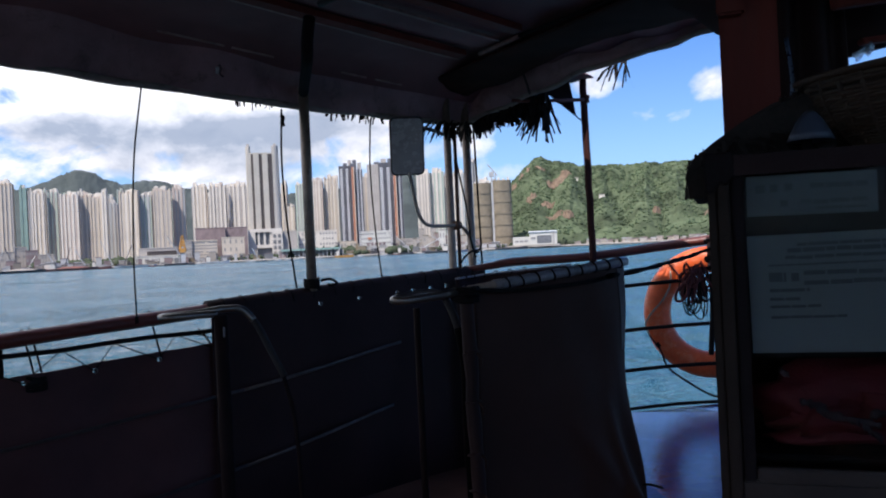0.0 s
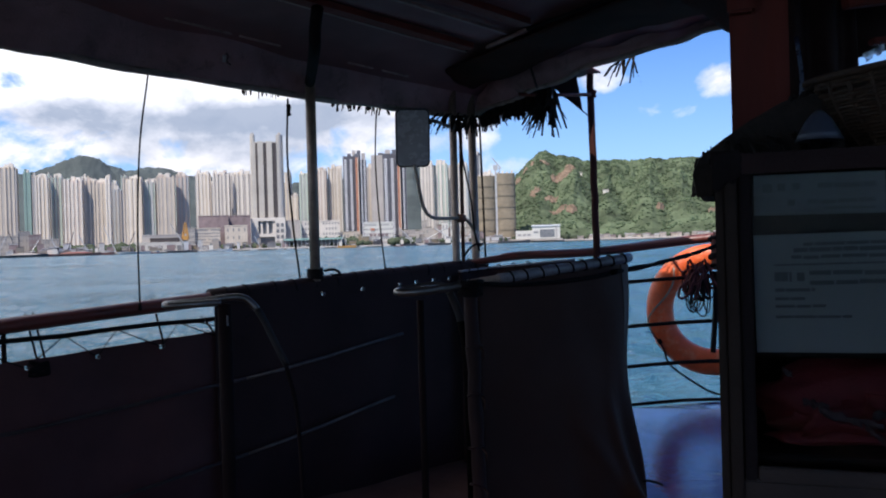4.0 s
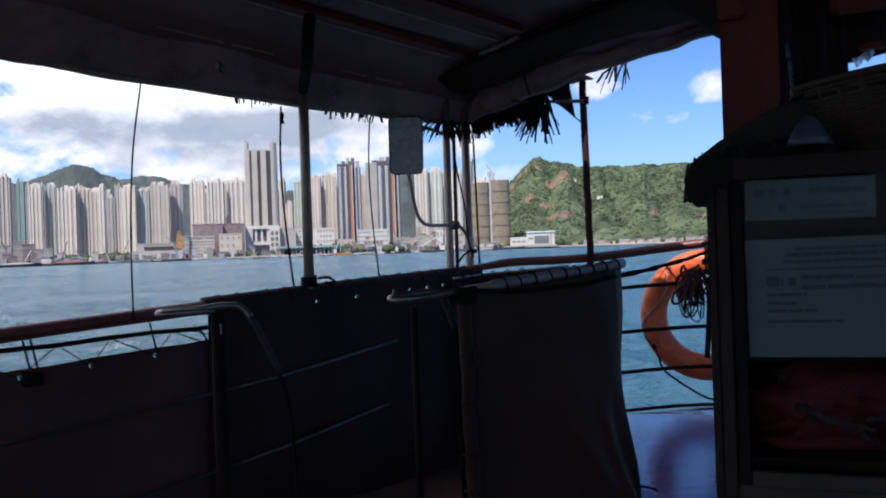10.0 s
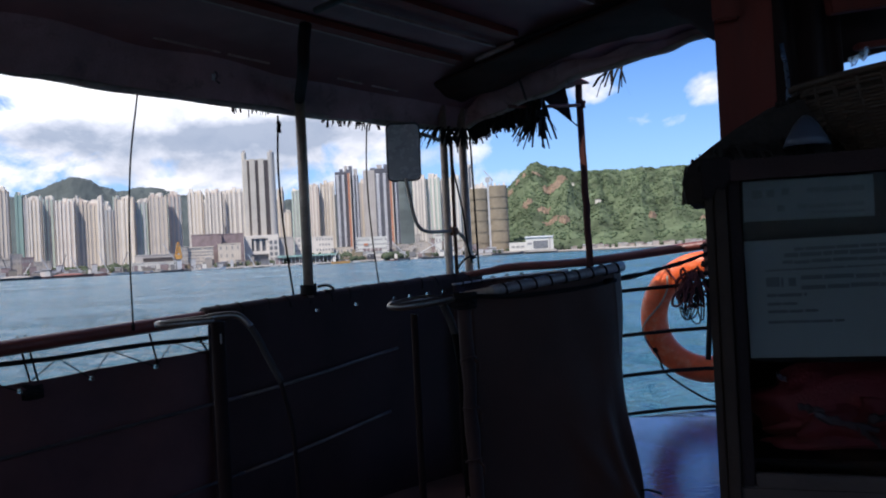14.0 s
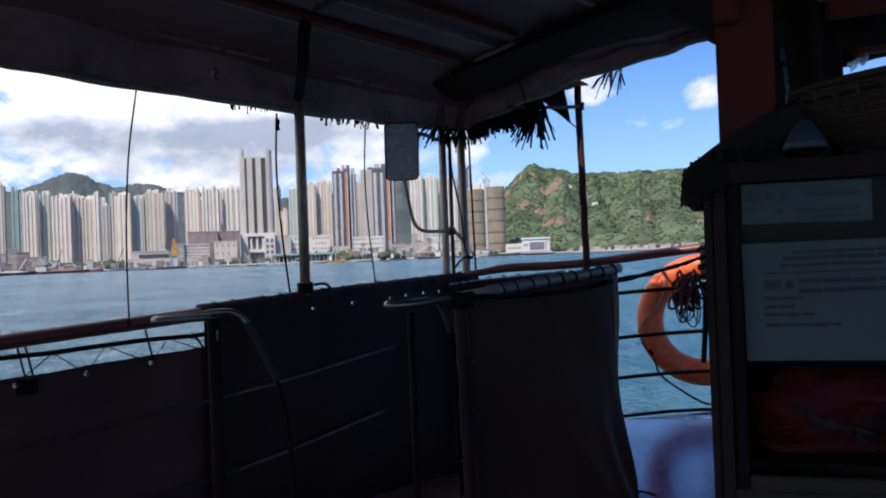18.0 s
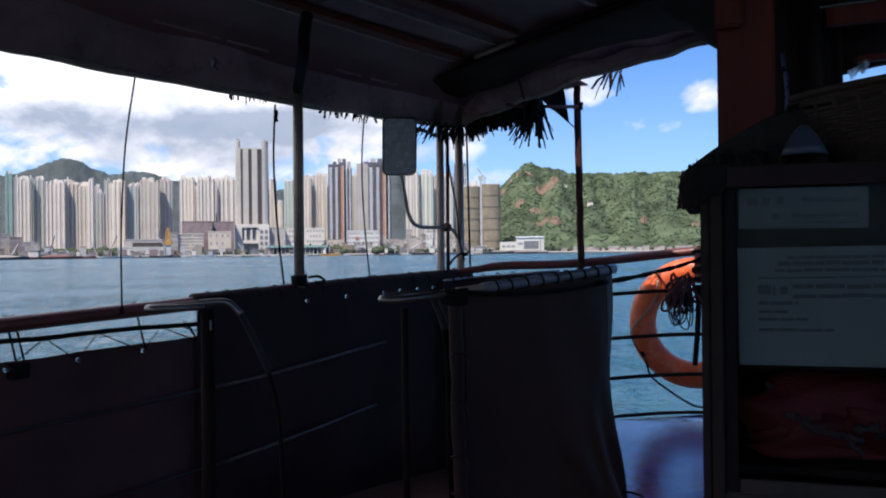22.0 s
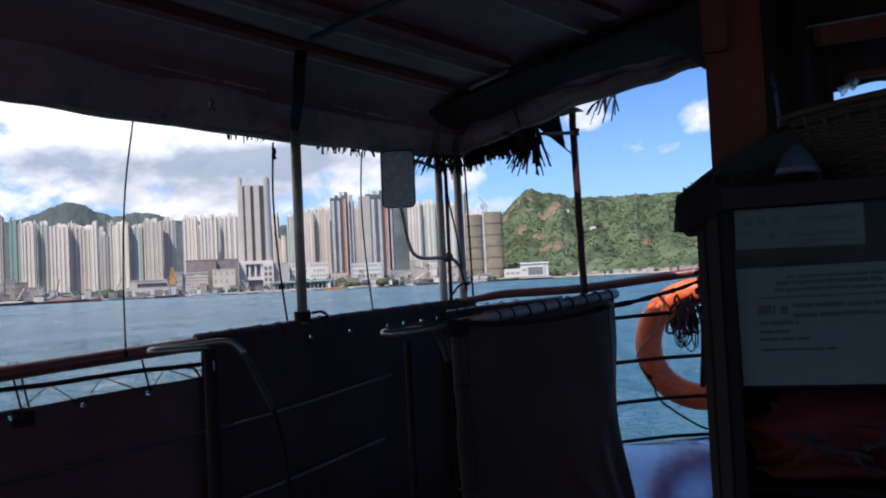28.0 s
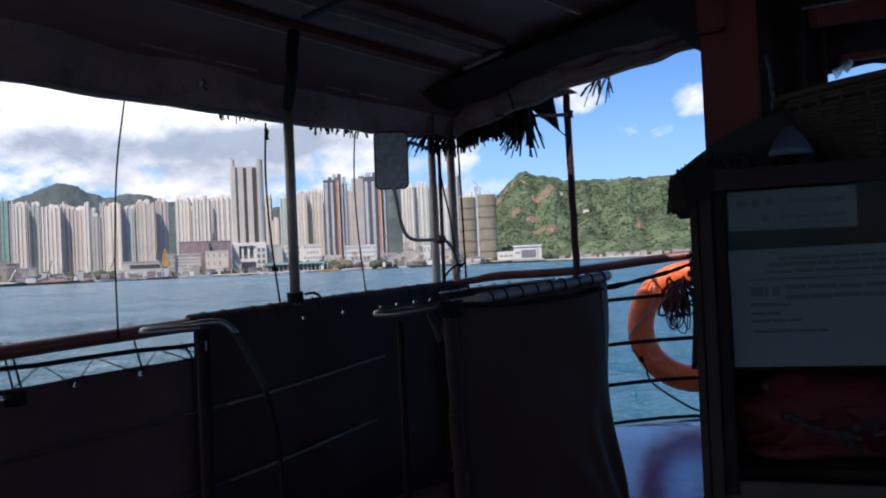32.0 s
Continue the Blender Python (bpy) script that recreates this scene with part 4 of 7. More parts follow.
shell = part("shell", bm, M["glass_dark"], wing, smooth=False)
bm = prism(bmesh.new(), rounded(0.086, 0.152, 0.026, 0, 0), 0.0005, 0.003)
bm.transform(mq)
part("glass", bm, mirror_m, shell, "dull mirror glass")
arm_pts = smooth_line([S(2.10, 1.69, 0.04), S(2.12, 1.60, 0.04), S(2.15, 1.47, 0.04), S(2.20, 1.405, 0.04), S(2.30, 1.39, 0.035), S(2.46, 1.392, 0.03), S(2.53, 1.355, 0.03), S(2.575, 1.28, 0.03), S(2.59, 1.19, 0.025)], 5)
bar("arm", arm_pts, 0.0105, M["tan_paint"], wing, "bent bright steel tube")
bar("clamp", [S(2.435, 1.392, 0.03), S(2.475, 1.392, 0.03)], 0.026, M["rusty"], wing)
bar("rope_tie", smooth_line([S(2.47, 1.17, 0.03), S(2.5, 1.215, 0.05), S(2.56, 1.24, 0.05), S(2.62, 1.235, 0.035), S(2.56, 1.225, 0.06), S(2.64, 1.25, 0.03)], 4), 0.006, M["black"], wing)

# ---- bow rail ----
bowr = thing("bow_rail", "red-brown rail round the bow with black rods", "rail")
bz = [1.165, 1.18, 1.195, 1.255, 1.31, 1.33, 1.32, 1.30]
bpts = [(0.10, 5.13, 1.128), (0.27, 5.125, 1.146), (0.42, 5.12, 1.164)] + [(p[0], p[1], z - 0.02) for p, z in zip(BOW[2:], bz[2:])]
bar("cap", smooth_line(bpts, 6), lambda f: 0.018 + 0.012 * min(1.0, f / 0.22) + 0.002 * nz(f * 30), M["rail"], bowr, n=12, squash=0.85)
for zz, dip in ((0.985, 0.045), (0.735, 0.058), (0.510, 0.072)):
    bar("rod", smooth_line([(p[0], p[1], zz + 0.012 * i - dip * max(0, 3 - i) * 0.6) for i, p in enumerate(BOW)], 4), 0.011, M["black"], bowr)
bar("deck_edge", smooth_line([(p[0], p[1] + 0.0, deck_edge_z(p[0]) + 0.012) for i, p in enumerate(BOW)], 4), 0.010, M["black"], bowr)
for p, z in ((BOW[1], 1.13), ((0.85, 5.03), 1.18), ((1.52, 4.85), 1.26), (BOW[4], 1.3), (BOW[5], 1.3), (BOW[6], 1.3)):
    bar("stanchion", [(p[0], p[1], 0.33), (p[0], p[1], z - 0.02)], 0.014, M["rusty"], bowr)

bulw = thing("bow_dodger", "dark cloth dodger with a pale capping below the bow rail", "dodger")
dod = [S(2.36, 1.085, 0.10), Vector((0.22, 5.06, 1.098)), Vector((0.46, 5.02, 1.115)), Vector((0.72, 4.95, 1.135))]
dod_l = smooth_line(dod, 6)
part("cloth", sheet(lambda u, v: dod_l[min(len(dod_l) - 1, round(u * (len(dod_l) - 1)))] * 1.0 - UP * (v * 1.11) + N * 0.012 * nz(u * 9, v * 3), len(dod_l) - 1, 8, 0.006), M["tarp"], bulw, smooth=True)
bar("capping", dod_l, 0.011, M["sleeve"], bulw, "pale grey capping strip", n=8, squash=0.6)
for k in range(6):
    ring("lashing", dod_l[2 + 2 * k], 0.015, 0.0035, M["black"], bulw, axis=U, n=10)

# rough wooden pole standing on the bow rail
pole = thing("wooden_pole", "knotty red-brown wooden pole holding up the thatch", "pole")
pw = [Vector((0.855 - 0.004 * i / 4 + 0.006 * nz(i * 0.9, 2), 5.0, 1.10 + 1.11 * i / 14)) for i in range(15)]
bar("trunk", pw, lambda f: 0.021 + 0.005 * nz(f * 14, 5), M["wood"], pole, n=10)
bar("cross_stick", [(0.42, 4.88, 2.070), (0.63, 4.925, 2.068), (0.84, 4.97, 2.072)], lambda f: 0.011 + 0.003 * nz(f * 9), M["rail"], pole)
bar("binding", [(0.852, 5.0, 2.06 + 0.010 * i) for i in range(5)], lambda f: 0.0245 + 0.002 * math.sin(f * 20), M["wood"], pole)
bar("stay_cord", [(0.70, 5.0, 2.07), (0.845, 5.0, 1.94)], 0.004, M["black"], pole)
part("dark_cloth", sheet(lambda u, v: (0.60 + 0.17 * u + 0.03 * v, 5.03, 2.20 - 0.14 * v * (0.5 + u) + 0.02 * nz(u * 4, v * 3)), 8, 6, 0.004), M["tarp"], pole, "scrap of dark cloth on the cross stick", smooth=True)

# ---- lifebuoy ----
buoy = thing("lifebuoy", "orange ring lifebuoy hung on the bow rail", "lifebuoy")
bc, bax = Vector((1.548, 5.10, 0.816)), Vector((-0.25, -1, 0.03)).normalized()
bq = bax.to_track_quat("Z", "Y").to_matrix()
bm = bmesh.new()
NM, NP = 48, 16
rings_ = []
for i in range(NM):
    a = 2 * math.pi * i / NM
    o = Vector((math.cos(a), math.sin(a), 0))
    rings_.append([bm.verts.new(bc + bq @ (o * (0.309 + 0.077 * math.cos(q)) + Vector((0, 0, 0.060 * math.sin(q))))) for q in (2 * math.pi * j / NP for j in range(NP))])
for i in range(NM):
    for j in range(NP):
        bm.faces.new((rings_[i][j], rings_[(i + 1) % NM][j], rings_[(i + 1) % NM][(j + 1) % NP], rings_[i][(j + 1) % NP]))
float_ring = part("ring", bm, M["orange"], buoy, smooth=True)


def on_buoy(a, r=0.309, out=0.07):
    return bc + bq @ Vector((math.cos(a) * r, math.sin(a) * r, out))


for a in (radians(128), radians(308), radians(38)):
    o = Vector((math.cos(a), math.sin(a), 0))
    pts = [bc + bq @ (o * (0.309 + 0.084 * math.cos(q)) + Vector((0, 0, 0.067 * math.sin(q)))) for q in (2 * math.pi * j / 14 for j in range(15))]
    bar("grab_line_band", pts, 0.005, M["rope_red"], float_ring, n=6)


def over_ring(dx, dz):
    r = math.hypot(dx, dz)
    lift = 0.060 * math.sqrt(max(0.0, 1 - ((r - 0.309) / 0.077) ** 2)) + 0.005
    return bc + Vector((dx, -0.25 * dx, dz)) + bax * lift


bar("grab_line", smooth_line([over_ring(*p) for p in ((-0.215, 0.25), (-0.221, 0.168), (-0.264, 0.083), (-0.337, -0.002), (-0.367, -0.063), (-0.349, -0.124))], 5), 0.0055, M["rope_pale"], buoy, n=6)
bar("grab_line", smooth_line([over_ring(*p) for p in ((-0.349, -0.124), (-0.330, -0.16), (-0.307, -0.185), (-0.290, -0.22), (-0.276, -0.258))], 4), 0.0055, M["rope_red"], buoy, "dirty stretch of the grab line", n=6)
bar("grab_line_knot", [over_ring(-0.312, -0.172), over_ring(-0.296, -0.196)], 0.013, M["black"], buoy, n=7)
bar("slack_line", smooth_line([over_ring(-0.278, -0.25), over_ring(-0.268, -0.295), over_ring(-0.234, -0.343), bc + Vector((-0.142, -0.04, -0.416)), bc + Vector((-0.027, -0.04, -0.483)), bc + Vector((0.05, -0.04, -0.487)), bc + Vector((0.2, -0.04, -0.47))], 5), 0.006, M["black"], buoy, n=6)
# heap of cords hung over the buoy
heap = thing("rope_hank", "tangled hank of dark red and black cord on the buoy", "rope")
hc = Vector((1.335, 4.72, 1.035))
for k in range(30):
    far_loop = k >= 22
    w = rng.uniform(0.010, 0.030) if not far_loop else rng.uniform(0.018, 0.05)
    top = hc + Vector((rng.uniform(-0.05, 0.07), rng.uniform(-0.03, 0.03), rng.uniform(-0.03, 0.08)))
    L = rng.uniform(0.05, 0.16) if not far_loop else rng.uniform(0.16, 0.27)
    sway = rng.uniform(-0.05, 0.05)
    loop = smooth_line([top, top + Vector((-w + sway * 0.4, rng.uniform(-0.015, 0.015), -L * rng.uniform(0.35, 0.6))), top + Vector((sway - w * 0.5, 0.01, -L * 0.93)), top + Vector((sway + w * 0.5, 0.0, -L)), top + Vector((sway * 0.5 + w, -0.01, -L * rng.uniform(0.4, 0.7))), top + Vector((w * 0.3, 0, 0.01))], 4)
    bar("cord_loop", loop, 0.0075 if not far_loop else 0.0038, M["rope_red"] if not far_loop else M["black"], heap, n=5)
bar("strap", smooth_line([hc + Vector((0.11, 0.0, 0.02)), hc + Vector((0.105, 0.0, -0.18)), hc + Vector((0.085, 0, -0.42))], 4), 0.017, M["black"], heap, n=6, squash=0.4)
bracket = thing("rail_bracket", "dark timber block wrapped with rope on the bow rail", "bracket")
bm = bmesh.new()
box(bm, (1.455, 4.66, 1.06), (1.59, 4.84, 1.27), 0.015)
part("block", bm, M["tarp_brown"], bracket)
for k in range(5):
    ring("rope_turn", (1.525, 4.75, 1.085 + 0.034 * k), 0.098, 0.010, M["black"], bracket, axis=Vector((0.15 * math.sin(k * 2), 0.1, 1)), n=14)
# heavy rope from the screen to the bow
hawser = thing("mooring_rope", "thick black rope stretched from the screen to the bow", "rope")
bar("rope", smooth_line([(0.56, 2.98, 1.135), (0.80, 3.45, 1.140), (1.0, 3.85, 1.152), (1.22, 4.28, 1.168), (1.50, 4.70, 1.215)], 8), lambda f: 0.0095 + 0.0018 * math.sin(f * 170) + (0.004 if 0.6 < f < 0.68 else 0), M["blackshade"], hawser, n=8)

# ---- canvas screen with its pipe frame and the two grab handles ----
screen = thing("canvas_screen", "dark grey canvas screen lashed to a pipe rail", "screen")
pa, pb = Vector((0.07, 2.69, 1.125)), Vector((0.635, 3.06, 1.182))


def screen_pt(u, v):
    top = pa.lerp(pb, 0.03 + 0.965 * u)
    bot = Vector((0.10, 2.70, 0.30)).lerp(Vector((0.680, 3.0, 0.335)), u)
    p = top.lerp(bot, v)
    e = max(0.0, u - 0.8) / 0.2
    p += Vector((0.008 * e * math.sin(v * 9.0) - 0.024 * e * math.sin(math.pi * v), 0, 0))
    rip = 0.012 * nz(u * 4, v * 3.5, 1) + 0.016 * math.sin(u * 20 + v * 7) * v * max(0.0, u - 0.45) + 0.02 * math.sin((u - v * 0.35) * 18) * v * max(0, u - 0.3)
    rip += 0.028 * math.exp(-((u - 0.70 - (v - 0.75) * 0.9) / 0.05) ** 2) * max(0.0, v - 0.55) * 2 + 0.062 * math.exp(-((u - 0.80 - (v - 0.6) * 0.30) / 0.04) ** 2) * max(0.0, v - 0.5) * 2 - 0.018 * math.exp(-((u - 0.90 - (v - 0.6) * 0.2) / 0.03) ** 2) * max(0.0, v - 0.35)
    p += Vector((0.0, 0.11, 0)) * max(0.0, u - 0.62) ** 2 * 2.5
    return p + Vector((0.35, -0.9, 0)) * rip - Vector((0.4, -0.9, 0)) * 0.02 * v


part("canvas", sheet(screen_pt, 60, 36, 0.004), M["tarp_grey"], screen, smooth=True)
part("end_flap", sheet(lambda u, v: screen_pt(0.945 + 0.06 * u * (1 - v * 0.6), v * 0.36) + Vector((0.001 * u, -0.0032, -0.001)), 5, 26, 0.003), M["flap"], screen, "lighter worn edge of the canvas", smooth=True)
dirp = (pb - pa).normalized()
bar("top_pipe", [pa, pb + dirp * 0.005], 0.013, M["steel"], screen, n=12)
sleeve3 = bar("sleeve", [pa.lerp(pb, f / 20) for f in range(3, 21)], lambda f: 0.0172 + 0.002 * nz(f * 18, 2), M["sleeve"], screen, "canvas rolled over the pipe", n=12)
for k in range(9):
    f = 0.22 + 0.092 * k + 0.02 * nz(k * 1.3)
    ring("lashing", pa.lerp(pb, f), 0.0195, 0.003, M["black"], sleeve3, axis=(dirp + UP * 0.3), n=12)
bar("slack_line", smooth_line([pa.lerp(pb, 0.0) + Vector((0, -0.02, 0.0)), pa.lerp(pb, 0.3) + Vector((0, -0.025, -0.03)), pa.lerp(pb, 0.7) + Vector((0, -0.025, -0.045)), pa.lerp(pb, 1.0) + Vector((-0.03, -0.03, -0.045))], 5), 0.007, M["black"], screen)
post_pts = [Vector((0.062 + 0.006 * nz(i * 1.1, 3) + 0.0015 * i, 2.675, 1.13 - 1.13 * i / 16)) for i in range(17)]
bar("end_post", post_pts, lambda f: 0.021 + 0.006 * nz(f * 23, 8), M["tarp"], screen, "post wrapped in old cloth", n=10)
for z in (0.78, 0.62, 0.50, 0.93):
    ring("cloth_tie", (0.07, 2.675, z), 0.024, 0.004, M["tarp"], screen, axis=Vector((0.4 * math.sin(z * 40), 0.3, 1)), n=10)
    bar("tie_end", [(0.088, 2.655, z), (0.10, 2.64, z - 0.012), (0.098, 2.635, z - 0.035)], 0.004, M["tarp_grey"], screen, n=5)
knot = smooth_line([Vector((0.065 + 0.035 * math.cos(i * 1.9), 2.675 + 0.035 * math.sin(i * 1.9), 1.11 + 0.02 * math.sin(i * 0.8))) for i in range(22)], 2)
bar("rope_knot", knot, 0.008, M["black"], screen, n=6)
bar("tie_end", smooth_line([screen_pt(0.985, 0.928), screen_pt(1.0, 0.93) + Vector((0.01, -0.01, 0.003)), screen_pt(1.0, 0.93) + Vector((0.035, -0.02, -0.002)), screen_pt(1.0, 0.93) + Vector((0.055, -0.02, -0.010))], 4), 0.0045, M["black"], screen, n=6)

grab1 = thing("grab_handle", "bent stainless tube handle on an upright post", "handrail", "grab handles")
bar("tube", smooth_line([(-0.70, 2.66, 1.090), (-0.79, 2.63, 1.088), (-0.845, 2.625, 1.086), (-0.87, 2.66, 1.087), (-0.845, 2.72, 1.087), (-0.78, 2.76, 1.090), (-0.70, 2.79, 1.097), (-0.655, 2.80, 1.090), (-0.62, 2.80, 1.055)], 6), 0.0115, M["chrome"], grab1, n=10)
# same tube going down: its fade into shade is done by darker colours
bar("bent_leg", smooth_line([(-0.622, 2.80, 1.057), (-0.60, 2.80, 1.02), (-0.575, 2.80, 0.965), (-0.53, 2.80, 0.87)], 5), 0.0110, M["shadepipe"], grab1, "lower tube, coloured dark as in shade", n=10)
bar("leg", smooth_line([(-0.535, 2.80, 0.88), (-0.50, 2.80, 0.70), (-0.49, 2.80, 0.33), (-0.49, 2.80, 0.0)], 5), 0.0070, M["dark_shade"], grab1, n=10)
bar("post", [(-0.69, 2.66, 0.0), (-0.69, 2.66, 0.6), (-0.69, 2.66, 1.085)], 0.021, M["dark_shade"], grab1, n=12)
bar("paint_mark", [(-0.676, 2.637, 1.05), (-0.676, 2.637, 1.02)], 0.003, M["paper"], grab1, "white paint mark", n=5)
grab2 = thing("grab_handle", "bent stainless tube handle beside the canvas screen", "handrail", "grab handles")
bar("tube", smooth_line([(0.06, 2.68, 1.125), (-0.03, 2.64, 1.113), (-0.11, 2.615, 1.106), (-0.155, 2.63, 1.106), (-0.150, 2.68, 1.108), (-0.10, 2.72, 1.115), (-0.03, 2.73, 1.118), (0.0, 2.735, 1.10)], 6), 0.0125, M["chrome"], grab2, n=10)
# here too the tube's lower lengths are coloured as shade
bar("bent_leg", smooth_line([(-0.001, 2.735, 1.101), (0.02, 2.74, 1.05), (0.035, 2.74, 1.0)], 5), 0.0122, M["shadepipe"], grab2, "lower tube, coloured dark as in shade", n=10)
bar("leg", [(0.034, 2.74, 1.005), (0.05, 2.74, 0.9), (0.055, 2.74, 0.0)], 0.013, M["blackshade"], grab2)
bar("inner_post", [(-0.10, 2.95, 0.0), (-0.10, 2.95, 1.06)], 0.0125, M["dark_shade"], grab2, n=10)

# ---- notice cabinet with its thatched top ----
cab = thing("notice_cabinet", "dark metal-framed glass cabinet with notices pinned inside", "cabinet")
CX0, CX1, CY, CY1 = 0.582, 1.34, 1.90, 2.34
CT = 1.40
cabm = Matrix.Translation((CX0, CY, 0)) @ pose(0, 0, 0, 0, 0, -20.0) @ Matrix.Translation((-CX0, -CY, 0))


def cbox(name, lo_c, hi_c, m, bev=0.004, label="", parent=cab):
    return part(name, box(bmesh.new(), lo_c, hi_c, bev, cabm), m, parent, label)


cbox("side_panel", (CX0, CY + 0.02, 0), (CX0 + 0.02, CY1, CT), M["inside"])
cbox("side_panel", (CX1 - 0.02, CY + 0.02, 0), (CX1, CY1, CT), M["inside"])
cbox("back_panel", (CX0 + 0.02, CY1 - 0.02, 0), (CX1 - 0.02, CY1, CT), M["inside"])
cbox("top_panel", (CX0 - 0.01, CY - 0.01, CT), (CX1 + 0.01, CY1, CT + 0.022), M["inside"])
cbox("lower_panel", (CX0 + 0.045, CY + 0.006, 0), (CX1 - 0.045, CY + 0.03, 0.72), M["cabinet"])
for x0, x1, dy in ((CX0, CX0 + 0.018, 0.004), (CX0 + 0.020, CX0 + 0.046, -0.004), (CX1 - 0.046, CX1, 0.0)):
    cbox("stile", (x0, CY + dy, 0), (x1, CY + 0.03, CT), M["stile"], 0.003, "worn aluminium stile")
cbox("door_stile", (CX0 + 0.049, CY + 0.002, 0.72), (CX0 + 0.074, CY + 0.026, CT), M["inside"], 0.003, "dark door frame")
cbox("door_stile", (CX1 - 0.074, CY + 0.002, 0.72), (CX1 - 0.049, CY + 0.026, CT), M["inside"], 0.003, "dark door frame")
cbox("door_rail", (CX0 + 0.076, CY + 0.002, CT - 0.016), (CX1 - 0.076, CY + 0.026, CT), M["inside"], 0.003, "dark door frame")
cbox("door_rail", (CX0 + 0.076, CY + 0.002, 0.72), (CX1 - 0.076, CY + 0.026, 0.75), M["cabinet"], 0.003, "worn bottom rail")
cbox("divider", (CX0 + 0.076, CY + 0.020, 1.258), (CX1 - 0.076, CY + 0.045, 1.288), M["inside"], 0.002)
cbox("head_board", (CX0 + 0.055, CY - 0.016, 1.380), (CX1 - 0.02, CY - 0.011, 1.424), M["tarp"], 0.001, "brown board along the cabinet's top")
pane = cbox("glass_pane", (CX0 + 0.076, CY + 0.010, 0.752), (CX1 - 0.076, CY + 0.014, CT - 0.018), glass_m, 0.0, "dusty glass pane")
pane.visible_shadow = False
cbox("shelf", (CX0 + 0.02, CY + 0.05, 0.755), (CX1 - 0.02, CY1 - 0.02, 0.77), M["inside"])
cbox("backing_board", (CX0 + 0.02, CY + 0.052, 0.98), (CX1 - 0.02, CY + 0.06, CT), M["inside"])


def notice(label, x0, x1, z0, z1, bars, tilt):
    ob = thing("paper_notice", label, "notice", "notices in the cabinet")
    c = Vector(((x0 + x1) / 2, CY + 0.034, (z0 + z1) / 2))
    mm = cabm @ Matrix.Translation(c) @ pose(0, 0, 0, 0, tilt, 0)
    bm = sheet(lambda u, v: ((u - 0.5) * (x1 - x0), 0.002 * nz(u * 3, v * 3), (0.5 - v) * (z1 - z0)), 8, 6, 0.0012)
    bm.transform(mm)
    # the low, narrow sheet takes the paper colour darkened for shade
    part("paper", bm, M["paper"] if z1 - z0 > 0.15 else M["paper_shaded"], ob)
    q = random.Random(3)
    for bx0, bx1, bz, bh in bars:
        bm, x = bmesh.new(), bx0
        while x < bx1 - 0.004:
            w_ = min(bx1 - x, q.uniform(0.018, 0.060))
            z_ = bz + q.uniform(-0.001, 0.001)
            box(bm, (x - c.x, -0.0065, z_ - bh / 2 - c.z), (x + w_ - c.x, -0.0045, z_ + bh / 2 - c.z), 0, mm)
            x += w_ + q.uniform(0.002, 0.004)
        part("text_line", bm, M["ink"], ob)
    return ob


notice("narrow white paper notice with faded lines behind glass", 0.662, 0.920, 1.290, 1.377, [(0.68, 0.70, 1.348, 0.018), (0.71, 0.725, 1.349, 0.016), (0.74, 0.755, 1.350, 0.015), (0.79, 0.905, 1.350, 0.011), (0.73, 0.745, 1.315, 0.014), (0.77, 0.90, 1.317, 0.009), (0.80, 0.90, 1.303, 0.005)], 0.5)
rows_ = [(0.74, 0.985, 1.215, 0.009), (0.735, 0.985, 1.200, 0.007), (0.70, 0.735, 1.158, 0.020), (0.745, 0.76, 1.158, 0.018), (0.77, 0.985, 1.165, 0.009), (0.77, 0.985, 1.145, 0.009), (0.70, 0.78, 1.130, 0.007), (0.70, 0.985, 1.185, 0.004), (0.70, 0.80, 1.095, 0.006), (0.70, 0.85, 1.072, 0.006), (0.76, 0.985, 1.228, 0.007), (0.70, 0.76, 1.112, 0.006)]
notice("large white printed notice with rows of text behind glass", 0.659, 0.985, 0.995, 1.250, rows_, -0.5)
bag = thing("red_bundle", "crumpled red cloth bundle with pale film on the cabinet shelf", "bundle")


def lump(c, r, seed, amp=0.35):
    bm = bmesh.new()
    bmesh.ops.create_icosphere(bm, subdivisions=3, radius=1)
    for v in bm.verts:
        d = v.co.normalized()
        k = 1 + amp * nz(d.x * 2.2 + seed, d.y * 2.2, d.z * 2.2) + amp * 0.5 * nz(d.x * 6 + seed, d.y * 6, d.z * 6)
        v.co = vec(c) + Vector((d.x * r[0] * k, d.y * r[1] * k, d.z * r[2] * k))
    zmin = min(v.co.z for v in bm.verts)
    return bm


part("cloth", lump((0.92, 1.985, 0.868), (0.21, 0.08, 0.100), 1.0, 0.55), M["redcloth"], bag, smooth=True)
part("cloth_fold", lump((0.86, 1.945, 0.835), (0.13, 0.05, 0.045), 5.0, 0.6), M["redcloth"], bag, smooth=True)
part("cloth_fold", lump((1.00, 1.91, 0.860), (0.10, 0.05, 0.060), 8.0, 0.6), M["redcloth"], bag, smooth=True)
